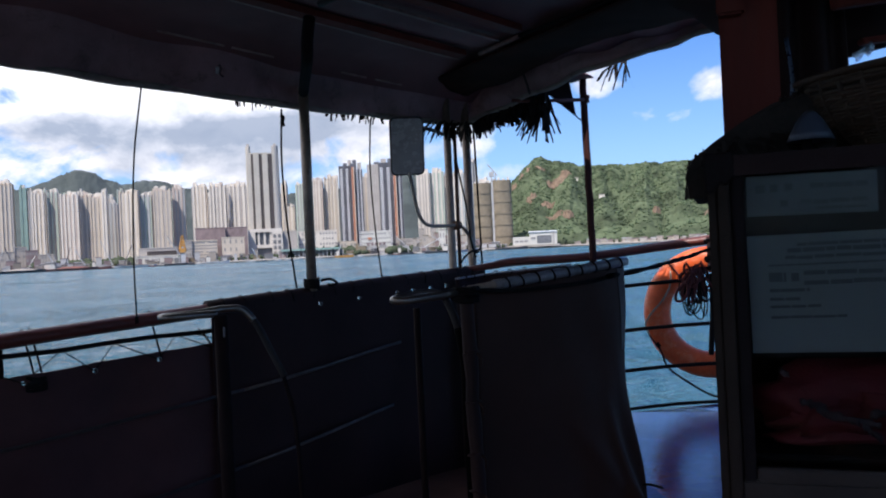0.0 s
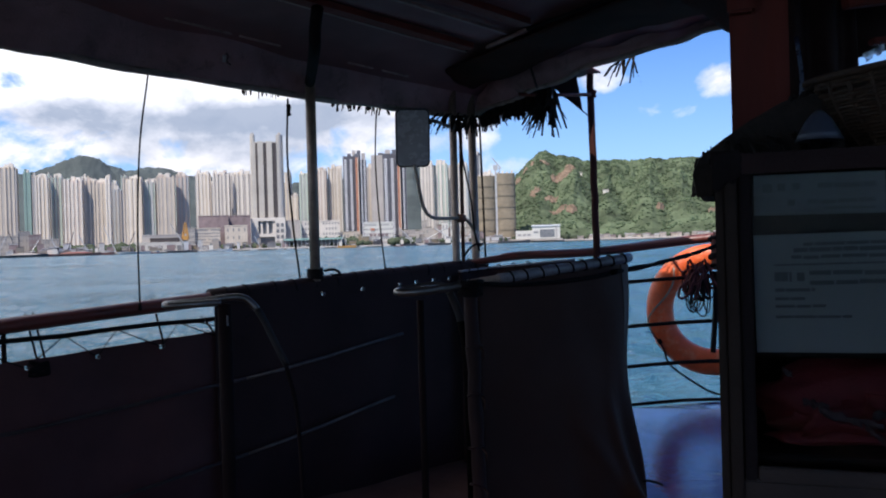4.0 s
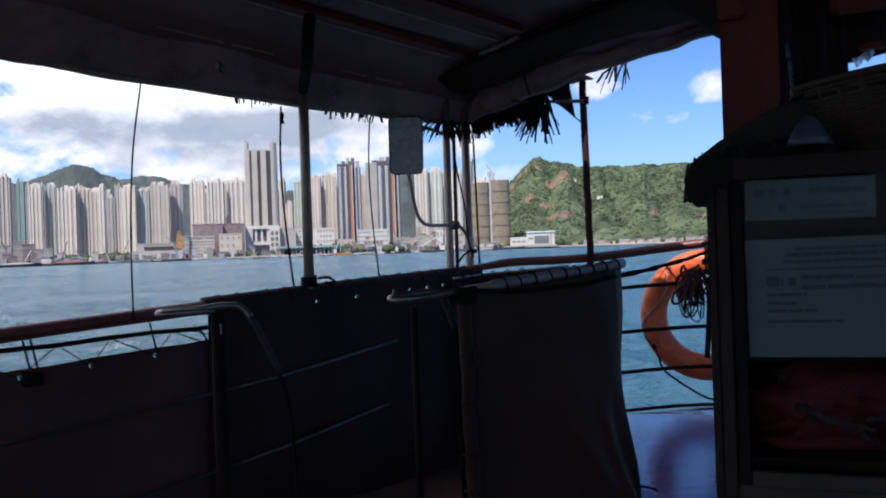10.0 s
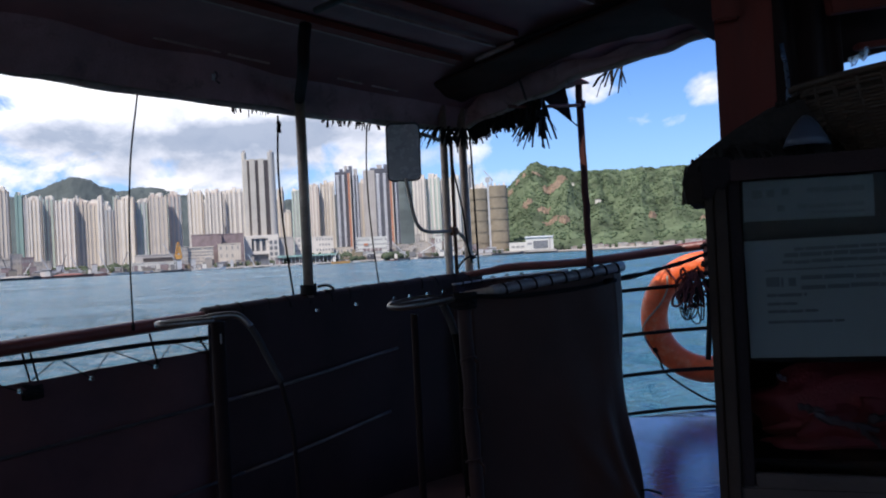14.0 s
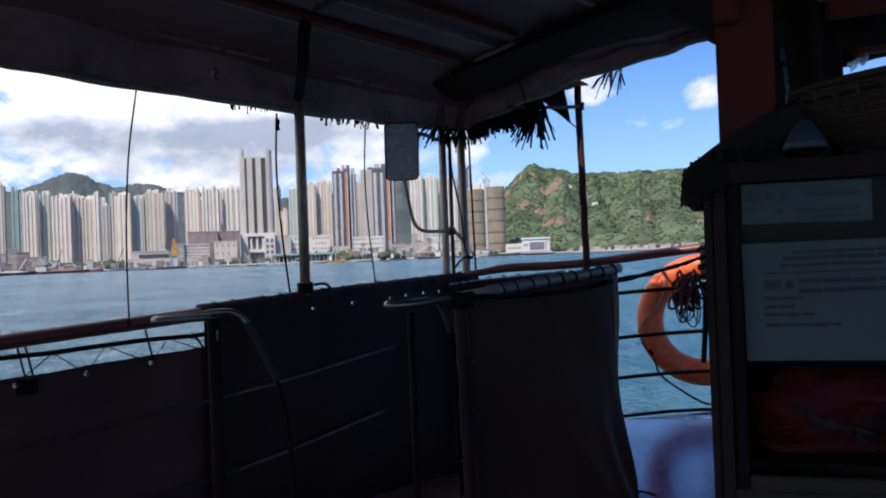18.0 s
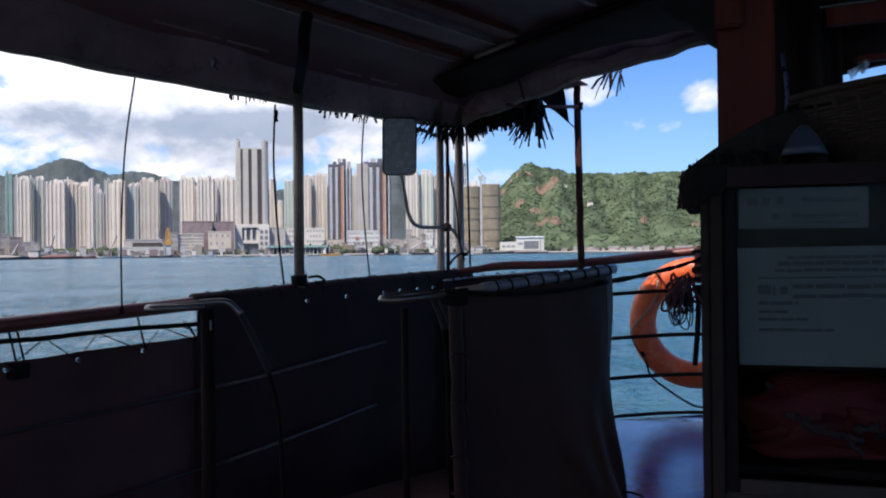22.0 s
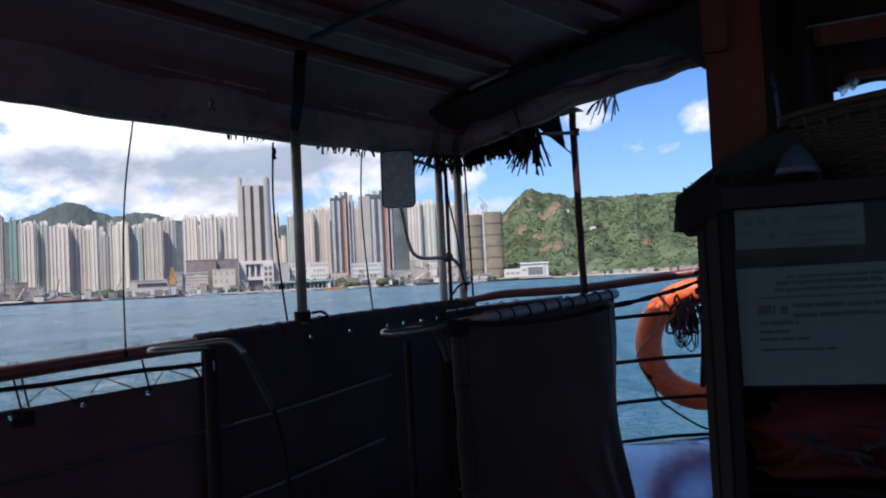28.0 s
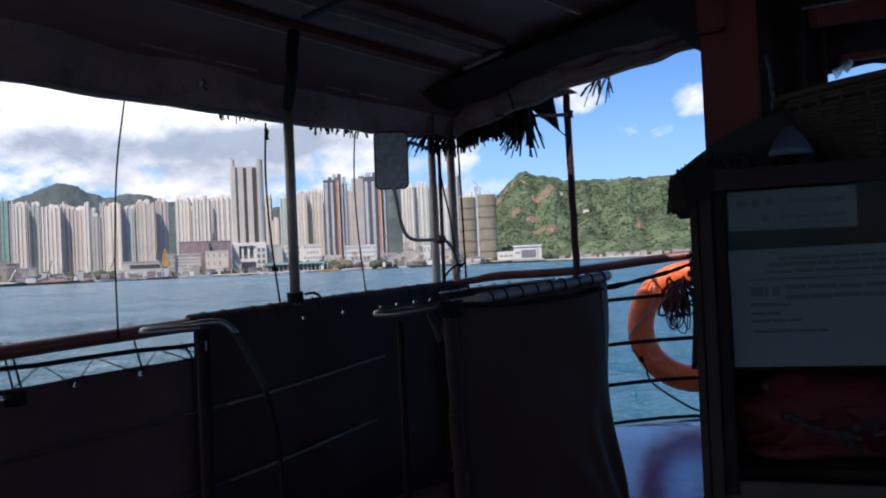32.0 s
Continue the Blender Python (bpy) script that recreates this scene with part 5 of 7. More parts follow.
for x, y, z, dx_, dz_ in ((0.76, 1.895, 0.885, 0.05, -0.012), (0.79, 1.885, 0.868, 0.08, -0.030), (0.85, 1.865, 0.848, 0.06, -0.012), (0.875, 1.855, 0.835, 0.035, -0.030), (0.89, 1.852, 0.858, 0.05, 0.008), (0.93, 1.840, 0.842, 0.06, 0.022), (0.72, 1.905, 0.955, 0.02, -0.012), (0.95, 1.835, 0.815, 0.04, 0.01), (0.90, 1.850, 0.820, 0.012, -0.02)):
    part("film_scrap", sheet(lambda u, v, x=x, y=y, z=z, dx_=dx_, dz_=dz_: (x + dx_ * u, y - 0.35 * dx_ * u + 0.01 * nz(u * 4 + x * 30, v * 3), z + dz_ * u + (v - 0.5) * (0.010 + 0.026 * abs(nz(u * 5, x * 40))) + 0.006 * nz(u * 6, z * 50)), 14, 3, 0.0008), M["pale"], bag, "shred of pale film", smooth=True)
part("folded_cloth", lump((0.93, 1.96, 0.795), (0.22, 0.06, 0.024), 7.0, 0.25), M["redcloth"], bag, smooth=True)

thatch_top = thing("thatch_cover", "dark thatch bundle draped over the cabinet's top", "thatch")
prof = [(0.537, 1.346), (0.529, 1.401), (0.546, 1.436), (0.599, 1.481), (0.66, 1.526), (0.729, 1.571), (0.79, 1.592), (0.825, 1.585), (0.845, 1.54), (0.85, 1.48), (0.85, 1.424), (0.75, 1.424), (0.618, 1.424), (0.588, 1.415), (0.572, 1.345)]
bm = bmesh.new()
NY = 9
cols = []
for j in range(NY):
    y = 2.0 + 0.38 * j / (NY - 1)
    k = 1 - 0.22 * (1 - j / (NY - 1)) ** 2
    cols.append([bm.verts.new(cabm @ Vector((x + 0.012 * nz(x * 14, y * 9, 1), y, (z - 1.428) * (k if z > 1.45 else 1) + 1.428 + 0.012 * nz(x * 12, y * 11, 4)))) for x, z in prof])
for j in range(NY - 1):
    for i in range(len(prof)):
        q = (i + 1) % len(prof)
        bm.faces.new((cols[j][i], cols[j][q], cols[j + 1][q], cols[j + 1][i]))
bm.faces.new(cols[0]), bm.faces.new(cols[-1][::-1])
part("thatch_body", bm, M["thatch"], thatch_top)
bm = bmesh.new()
for k in range(46):
    f = k / 45
    x, z = (0.533 + 0.01 * f, 1.36 + 0.2 * f) if f < 0.35 else (0.548 + 0.25 * (f - 0.35) / 0.65, 1.432 + 0.150 * (f - 0.35) / 0.65)
    blades(bm, cabm @ Vector((x + 0.006, 2.02 + 0.06 * rng.random(), z - 0.006)), 7 if f > 0.35 else 3, 0.010, 0.014, rng, Vector((-0.35, -0.3, 0.9)), 0.0028)
for k in range(16):
    blades(bm, cabm @ Vector((0.60 + 0.014 * k, 1.985, 1.45 + 0.02 * rng.random())), 3, 0.02, 0.06, rng, Vector((0.6, -0.2, 0.2)), 0.006)
part("side_flap", sheet(lambda u, v: cabm @ Vector((CX0 - 0.004 + 0.062 * u, CY - 0.014 - 0.004 * nz(u * 4, v * 4), 1.432 - (0.085 + 0.03 * nz(u * 3, 3) - 0.03 * u * u) * v)), 10, 8, 0.004), M["inside"], thatch_top, "dark matting hanging over the cabinet's edge", smooth=True)
tagged(part("loose_thatch", bm, M["thatch"], thatch_top, flip=False), kind="stuff")

# red oxide timber post behind the cabinet
tpost = thing("timber_post", "red-brown painted timber post rising over the cabinet", "post")
pm = Matrix.Translation((0.69, 2.1, 0)) @ pose(0, 0, 0, 0, 0, -19) @ Matrix.Translation((-0.69, -2.1, 0))
part("post", box(bmesh.new(), (0.690, 2.10, 1.424), (0.822, 2.24, 2.20), 0.006, pm), M["post_red"], tpost)
part("cleat", box(bmesh.new(), (0.686, 2.062, 1.775), (0.748, 2.097, 2.42), 0.006, pm), M["post_red"], tpost, "lighter timber cleat")
part("head", box(bmesh.new(), (0.695, 2.1, 2.203), (0.815, 2.24, 2.45), 0.004, pm), M["post_red"], tpost)
# pale enamel lamp shade and cane basket on the cabinet
lamp = thing("lamp_shade", "pale blue enamel cone lamp shade on the cabinet", "lamp shade")
bm = bmesh.new()
prof_l = [(0.005, 1.508), (0.012, 1.502), (0.024, 1.488), (0.036, 1.466), (0.043, 1.450), (0.040, 1.450), (0.033, 1.465), (0.021, 1.486), (0.005, 1.500)]
NL = 20
rl = [[bm.verts.new((0.787 + 1.12 * r * math.cos(2 * math.pi * k / NL), 1.84 + 1.12 * r * math.sin(2 * math.pi * k / NL), 1.444 + (z - 1.450) * 1.12)) for k in range(NL)] for r, z in prof_l]
for a, c in zip(rl, rl[1:] + rl[:1]):
    for k in range(NL):
        bm.faces.new((a[k], a[(k + 1) % NL], c[(k + 1) % NL], c[k]))
part("cone", bm, M["shade"], lamp, smooth=True)
bar("foot", [(0.787, 1.87, 1.424), (0.787, 1.845, 1.49)], 0.012, M["black"], lamp)

bask = thing("cane_basket", "woven cane basket lying tilted on the cabinet top", "basket")
bkm = Matrix.Translation((1.062, 1.93, 1.521)) @ pose(0, 0, 0, 3, -8, 0) @ Matrix.Scale(1.08, 4)


def bowl(r, z):
    return lambda a: bkm @ Vector((r * math.cos(a), r * math.sin(a), z))


for j in range(26):
    if j == 22:
        continue
    f = j / 25
    r, z = 0.13 + 0.085 * math.sin(f * math.pi / 2), -0.10 + 0.185 * f
    g = bowl(r, z)
    pts = [g(2 * math.pi * k / 40) + (bkm.to_3x3() @ Vector((math.cos(2 * math.pi * k / 40), math.sin(2 * math.pi * k / 40), 0))) * (0.004 if (k + j) % 2 else -0.004) for k in range(41)]
    bar("weaver", pts, 0.0044, M["basket"], bask, n=5, squash=1.2)
for k in range(28):
    a = 2 * math.pi * k / 28
    bar("stake", [bowl(0.13 + 0.085 * math.sin(f / 6 * math.pi / 2), -0.10 + 0.185 * f / 6)(a) for f in range(7)], 0.006, M["basket"], bask, n=5)
bar("rim", [bowl(0.218, 0.09)(2 * math.pi * k / 40) for k in range(41)], 0.008, M["basket"], bask, "bound cane rim", n=7)
bm = bmesh.new()
prism(bm, [(0.135 * math.cos(2 * math.pi * k / 24), 0.135 * math.sin(2 * math.pi * k / 24)) for k in range(24)], -0.108, -0.098, bkm)
part("base", bm, M["basket"], bask)
bm = bmesh.new()
rl = [[bm.verts.new(bowl(0.124 + 0.083 * math.sin(f / 8 * math.pi / 2) - off, -0.10 + 0.18 * f / 8)(2 * math.pi * k / 32)) for k in range(32)] for f, off in [(f, 0.0) for f in range(6)] + [(f, 0.004) for f in range(5, -1, -1)]]
for a, c in zip(rl, rl[1:] + rl[:1]):
    for k in range(32):
        bm.faces.new((a[k], a[(k + 1) % 32], c[(k + 1) % 32], c[k]))
part("lining", bm, M["basket"], bask, "dark inner lining", smooth=True)

# dark cloth added to block the daylight, beams and scraps between the post and the bow light
curtain = thing("added_curtain", "dark cloth added to fill the dark area beside the timber post", "curtain")
part("cloth", sheet(lambda u, v: (0.90 + 0.225 * u + 0.03 * v * u, 2.42 + 0.02 * math.sin(u * 16), 2.36 - 0.92 * v), 24, 10, 0.006), M["tarp"], curtain, smooth=True)
part("drape", sheet(lambda u, v: (1.09 + 1.2 * u, 2.52 + 0.02 * math.sin(u * 30), 2.36 - (0.60 + 0.012 * math.sin(u * 21) - 0.035 * u) * v), 44, 8, 0.006), M["tarp"], curtain, smooth=True)
for x, z0, z1 in ((0.955, 1.78, 1.56), (0.97, 1.60, 1.48)):
    bar("film_streamer", smooth_line([(x, 2.36, z0), (x + 0.008, 2.35, (z0 + z1) / 2), (x + 0.004, 2.36, z1)], 4), 0.006, M["film"], curtain, "torn strip of bluish film", squash=0.3)
scrap = part("plastic_scrap", sheet(lambda u, v: (1.150 + 0.055 * u + 0.010 * v, 2.40 + 0.015 * nz(u * 5, v * 5), 1.742 + 0.028 * u * u - (0.010 + 0.016 * abs(math.sin(u * 5 + 1))) * v + 0.006 * nz(u * 6, v * 4, 2)), 16, 6, 0.001), M["clear_film"])
tagged(scrap, "torn clear plastic film hanging under the canopy", "plastic film")
for x0, x1, y, z, hgt in ((1.20, 2.2, 2.45, 1.770, 0.018), (1.06, 2.1, 2.30, 1.836, 0.055)):
    ob = part("roof_beam", box(bmesh.new(), (x0, y - 0.02, z), (x1, y + 0.02, z + hgt), 0.004, Matrix.Translation((x0, y, z)) @ pose(0, 0, 0, 0, -5.5, 0) @ Matrix.Translation((-x0, -y, -z))), M["post_red"])
    tagged(ob, "red-brown painted beam under the canopy", "beam", "beams over the cabinet")
batten = bar("roof_batten", [(1.02, 2.27, 1.878), (1.30, 2.27, 1.915), (1.60, 2.27, 1.930), (2.1, 2.27, 1.95)], 0.0035, M["sleeve"], n=6)
tagged(batten, "thin pale batten under the canopy cloth", "batten")

# ---- the harbour and the far shore: bearings in degrees from dead ahead, distances in metres ----
def at(az, r, z=0.0):
    return Vector((r * math.sin(radians(az)), r * math.cos(radians(az)), z))


SHORE = WATER + 2.2


def wave(x, y, r):
    k = 1.0 if r < 250 else max(0.0, 1 - (r - 250) / 900)
    if k <= 0:
        return 0.0
    h = 0.20 * nz(x * 0.22, y * 0.30, 1) + 0.13 * nz(x * 0.7, y * 0.9, 5) + 0.07 * nz(x * 1.9, y * 2.3, 9)
    return h * k


azs = [-42 + 84 * i / 320 for i in range(321)] + [42 + 276 * i / 24 for i in range(1, 24)]
radii = [7.0 * 1.0205 ** k for k in range(323)]
vs, fs, NA = [], [], len(azs)
for r in radii:
    for a in azs:
        p = at(a, r, WATER)
        vs.append((p.x, p.y, WATER + (wave(p.x, p.y, r) if abs(a) < 43 else 0.0)))
for j in range(len(radii) - 1):
    for i in range(NA):
        q = (i + 1) % NA
        fs.append((j * NA + i, j * NA + q, (j + 1) * NA + q, (j + 1) * NA + i))
fs.append(tuple(range(NA - 1, -1, -1)))
me = bpy.data.meshes.new("water")
me.from_pydata(vs, [], fs)
me.materials.append(water_m)
me.shade_smooth()
me.update()
tagged(new("water", me), "rippled blue-green harbour water", "water", kind="structure")


def shore_r(az):
    return 1255 - 60 * math.exp(-((az + 30) / 7) ** 2) + 12 * nz(az * 0.5) + (30 if az > 5 else 0)


bm = bmesh.new()
edge = [at(a, shore_r(a)) for a in [-46 + 0.5 * k for k in range(185)]]
prism(bm, [*edge, at(46, 4200), at(0, 4600), at(-46, 4200)], WATER - 3, SHORE)
tagged(part("ground", bm, M["land"]), "flat reclaimed ground along the far shore", "ground", kind="structure")
bm = bmesh.new()
tube(bm, [p + Vector((0, 0, SHORE - 0.6)) for p in edge], 1.6, 6)
tagged(part("quay_edge", bm, M["quay"]), "pale stone quay edge along the far shore", "quay", kind="structure")


# hills
def fbm(x, y, n=5):
    return sum(nz(x * 2 ** i, y * 2 ** i, i * 3.1) / 2 ** i for i in range(n))


RIDGE = ((0.8, 0), (2.4, 62), (3.6, 108), (4.4, 133), (5.3, 164), (6.1, 187), (6.6, 191), (7.05, 183), (7.6, 180), (8.2, 176), (9.4, 166), (11.0, 164), (13.0, 165), (18.0, 160), (24.0, 152), (36.0, 140))


def ridge_e(az):
    """Height of the eastern ridge: a steep shoulder up to one sharp peak, then a long level crest."""
    for (a0, h0), (a1, h1) in zip(RIDGE, RIDGE[1:]):
        if az <= a1:
            f = max(0.0, (az - a0) / (a1 - a0))
            return h0 + (h1 - h0) * f + 3.0 * nz(az * 2.3, 2) + 1.6 * nz(az * 7.0, 5)
    return 140


def hill_e(az, r):
    f = (r - 1310) / (1880 - 1310)
    if f <= 0:
        return 0.0
    up_ = ridge_e(az) * (f ** 0.88 if f < 1 else 1 - 0.3 * (f - 1) ** 1.3)
    spur = 1 - abs(2 * ((az * 0.42 + 0.25 * fbm(az * 0.3, r * 0.002, 2)) % 1.0) - 1)
    gully = (26 * fbm(az * 0.5 + 3, r * 0.0035) + 20 * (spur - 0.5)) * min(1, f * 2) * (1 - 0.92 * sstep(0.7, 1.0, f))
    return max(0.0, up_ + gully)


def ridge_w(az):
    return 258 + 62 * math.exp(-((az + 22.8) / 2.0) ** 2) + 30 * math.exp(-((az + 18.2) / 1.6) ** 2) - 42 * math.exp(-((az + 10) / 4) ** 2) + 34 * math.exp(-((az + 2) / 2.6) ** 2) - 60 * sstep(0, 5, az) + 12 * fbm(az * 0.7, 3)


def hill_w(az, r):
    f = (r - 2000) / (3150 - 2000)
    return max(0.0, ridge_w(az) * (sstep(-0.1, 1, f) if f < 1 else 1 - 0.4 * (f - 1)) + 22 * fbm(az * 0.5, r * 0.0015) * min(1, max(0, f)) * (1 - sstep(0.8, 1, f) * 0.7) + 5 * fbm(az * 5, r * 0.02, 3) * min(1, max(0, f)))


def terrain(name, fn, a0, a1, na, r0, r1, nr, m, label):
    vs, fs = [], []
    for i in range(na + 1):
        for j in range(nr + 1):
            az, r = a0 + (a1 - a0) * i / na, r0 + (r1 - r0) * j / nr
            p = at(az, r, SHORE + fn(az, r) - 0.4)
            vs.append(p)
    for i in range(na):
        for j in range(nr):
            q = i * (nr + 1) + j
            fs.append((q, q + nr + 1, q + nr + 2, q + 1))
    me = bpy.data.meshes.new(name)
    me.from_pydata(vs, [], fs)
    me.materials.append(m)
    me.shade_smooth()
    me.update()
    return tagged(new(name, me), label, "hill", kind="structure")


def canopy_e(az, r):
    """The wooded slope: ground with the rounded tops of the trees."""
    h = hill_e(az, r)
    if h <= 1.0 or az > 25:
        return h
    p = at(az, r)
    return h + 1.8 * nz(p.x * 0.05, p.y * 0.05, 4) + 2.4 * abs(nz(p.x * 0.11, p.y * 0.11, 7)) + 1.3 * nz(p.x * 0.24, p.y * 0.24, 2)


terrain("hill_east", canopy_e, 1.0, 36.0, 640, 1300, 2100, 150, M["green"], "steep wooded green hill above the shore")
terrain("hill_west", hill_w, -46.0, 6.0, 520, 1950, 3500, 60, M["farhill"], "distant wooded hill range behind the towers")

# woods: many small crowns in one mesh
def woods(name, spots, m, label):
    base = bmesh.new()
    bmesh.ops.create_icosphere(base, subdivisions=1, radius=1)
    bv = [v.co.copy() for v in base.verts]
    bf = [[v.index for v in f.verts] for f in base.faces]
    base.free()
    vs, fs = [], []
    for p, r, h in spots:
        o = len(vs)
        sd = len(vs) * 0.37
        a = rng.uniform(0, 6.28)
        ca, sa = math.cos(a), math.sin(a)
        for c in bv:
            k = 1 + 0.45 * nz(c.x * 1.7 + sd, c.y * 1.7, c.z * 1.7)
            x, y = c.x * r * k, c.y * r * k
            vs.append((p.x + x * ca - y * sa, p.y + x * sa + y * ca, p.z + c.z * h * k))
        fs += [[i + o for i in f] for f in bf]
    me = bpy.data.meshes.new(name)
    me.from_pydata(vs, [], fs)
    me.materials.append(m)
    me.shade_smooth()
    me.update()
    return tagged(new(name, me), label, "trees", kind="stuff")


def slope_at(az, el):
    """Distance at which the eastern slope is seen at a height of el degrees."""
    for k in range(120):
        r = 1320 + 5 * k
        if SHORE + hill_e(az, r) - 1.25 >= r * math.tan(radians(el)):
            return r
    return 1860


# bearing, height in degrees, half width in degrees, half depth in metres, slant
SCARS = [(az, slope_at(az, el), w, d, k) for az, el, w, d, k in ((7.75, 4.15, 0.60, 58, 0.25), (7.35, 3.80, 0.42, 34, 0.2), (8.1, 4.5, 0.40, 34, 0.2), (5.85, 3.15, 0.30, 18, 0.2), (6.9, 2.55, 0.42, 20, 0.6), (7.3, 1.75, 0.5, 15, 0.2), (8.2, 1.95, 0.36, 16, 0.3), (4.75, 3.85, 0.16, 26, 0.2), (5.25, 4.5, 0.14, 22, 0.2), (5.7, 4.95, 0.12, 18, 0.1), (6.55, 5.0, 0.35, 14, 0.2), (13.8, 1.9, 0.22, 16, 0.3), (17.0, 1.5, 0.3, 12, 0.2))]


def bare(az, r):
    for a, rr, w, d, k in SCARS:
        y = (r - rr) / d
        if ((az - a - k * w * y) / w) ** 2 + y * y + 0.8 * fbm(az * 2.6, r * 0.03, 3) < 0.85:
            return True
    return False


spots = []
for _ in range(10000):
    az = rng.uniform(2.0, 26.0)
    r = 1312 + 620 * rng.random() ** 0.8
    if bare(az, r) or fbm(az * 1.3 + 7, r * 0.011, 4) > 0.40:
        continue
    s = rng.uniform(1.4, 3.4)
    spots.append((at(az, r, SHORE + hill_e(az, r) + s * 0.15), s, s * rng.uniform(0.5, 0.8)))
woods("hill_trees", spots, M["clump"], "dense low woodland covering the hillside")
for a, rr, w, d, k in SCARS:
    def rock_pt(u, v, a=a, rr=rr, w=w, d=d, k=k):
        th = u * 2 * math.pi
        q = v * (0.95 + 0.42 * fbm(math.cos(th) * 1.5 + a, math.sin(th) * 1.5 + rr, 4))
        y = q * math.sin(th)
        az, r = a + w * 1.1 * q * math.cos(th) + k * w * y, rr + d * 1.05 * y
        return at(az, r, SHORE + hill_e(az, r) + 3.6 + 2.8 * fbm(az * 6, r * 0.06, 4) - 3.4 * v ** 4)
    ob = part("rock_face", sheet(rock_pt, 40, 12, 0.8), M["rock"])
    tagged(ob, "bare reddish-brown rock face on the green hillside", "rock", "rock faces")
spots = []
for a0, a1, r, n, hh in ((-24, -19, 1330, 90, 6), (-26.5, -23, 1420, 60, 9), (-19, -16, 1330, 40, 6), (-3.6, -2.0, 1290, 60, 9), (-26, -14, 1400, 200, 11), (-8.5, -4, 1390, 90, 11), (-2.5, 4, 1380, 100, 10), (-25.5, -19, 1300, 90, 8), (-8.5, -4.8, 1330, 80, 7), (-2.9, -1.2, 1650, 60, 14), (-10, -8.2, 1480, 40, 8), (-26.0, -25.0, 1560, 40, 10), (9, 18, 1318, 150, 6), (4.2, 8.5, 1312, 90, 7), (-5.9, -5.1, 1266, 40, 6), (-3.7, -2.7, 1264, 50, 9), (-14.5, -4.8, 1286, 90, 6), (-2.2, 3.9, 1284, 80, 6), (-10.0, -4.0, 1330, 90, 11)):
    for _ in range(n):
        s = hh * rng.uniform(0.5, 0.9)
        spots.append((at(rng.uniform(a0, a1), r + rng.uniform(-12, 12), SHORE + s * 0.6), s, s * rng.uniform(0.7, 1.1)))
woods("shore_trees", spots, M["shore_green"], "bushy green trees along the waterfront")


def face(az, r, z=0.0):
    """Local frame at a bearing: x across the view, y away from it."""
    return Matrix.Translation(at(az, r, z)) @ pose(0, 0, 0, 0, 0, -az)


def block(name, m4, lo_c, hi_c, material, parent, label=""):
    """A box as a part, its mesh in the building's own axes."""
    bm = box(bmesh.new(), lo_c, hi_c)
    me = bpy.data.meshes.new(name)
    bm.to_mesh(me)
    bm.free()
    me.materials.append(material)
    ob = new(name, me)
    ob.parent = parent
    if label:
        ob["label"] = label
    return ob


def root(name, m4, label, category, group=""):
    ob = new(name)
    ob.matrix_world = m4
    return tagged(ob, label, category, group)


def tower(az, r, w, h, wall, bays, label, depth=15.0, rise=7, turn=0.0):
    """A slender housing block: a core, projecting bays, plant rooms on the roof."""
    turn = turn or -8 - 4 * math.sin(az * 5.3)
    w *= 0.90
    m4 = face(az, r, SHORE) @ pose(0, 0, 0, 0, 0, turn)
    ob = root("housing_tower", m4, label, "apartment tower", "housing towers on the far shore")
    block("core", m4, (-w / 2, 2.0, 0), (w / 2, depth, h), FAC[wall], ob)
    n = len(bays)
    x1 = -w / 2
    cuts = [rng.uniform(0.65, 1.35) for _ in bays]
    for i, (k, proj) in enumerate(bays):
        x0, bw = x1, w * cuts[i] / sum(cuts)
        x1 = x0 + bw
        hh = h + (2.2 if proj > 1.8 else -1.5) + rng.uniform(-1, 1)
        block("bay", m4, (x0 + 0.015 * bw, 2.0 - proj, 0), (x0 + 0.985 * bw, depth - 1 + 0.05 * proj, hh), FAC[k], ob)
    for i in range(rise):
        x = rng.uniform(-0.38, 0.38) * w
        ww = rng.uniform(0.07, 0.15) * w
        hh = rng.uniform(3, 8.5)
        block("plant_room", m4, (x - ww, 5 + i, h - 2), (x + ww, 13, h + hh), FAC[wall if i == 1 else "white"], ob)
    return ob


def pattern(n, a, b_, seed):
    q = random.Random(seed)
    n = round(n * 1.5)
    return [((a if i % 2 == 0 else b_), (2.0 if i % 2 == 0 else 0.9) + q.uniform(-0.3, 0.5)) for i in range(n)]


EST = [  # bearing, distance, width, height, wall, bay a, bay b, bays
    (-27.9, 1350, 23, 118, "tan", "tan", "pink", 5), (-26.8, 1350, 26, 122, "tan", "cream", "grey", 5),
    (-25.75, 1700, 13, 146, "greentower", "greentower", "greentower", 2), (-25.4, 1700, 7, 138, "grey", "grey", "bluegrey", 2),
    (-24.93, 1500, 22, 121, "cream", "white", "cream", 5), (-24.12, 1510, 19, 121, "grey", "palegreen", "grey", 4),
    (-23.25, 1490, 30, 116, "pink", "white", "pink", 6), (-21.93, 1500, 40, 114, "pink", "cream", "grey", 8)]
for i, (az, r, w, h, wall, a, b_, n) in enumerate(EST):
    tower(az, r, w, h, wall, pattern(n, a, b_, i), "tall %s housing tower with ribbed bays" % {"tan": "tan", "greentower": "green glass", "grey": "grey", "cream": "cream", "pink": "pinkish white"}[wall])
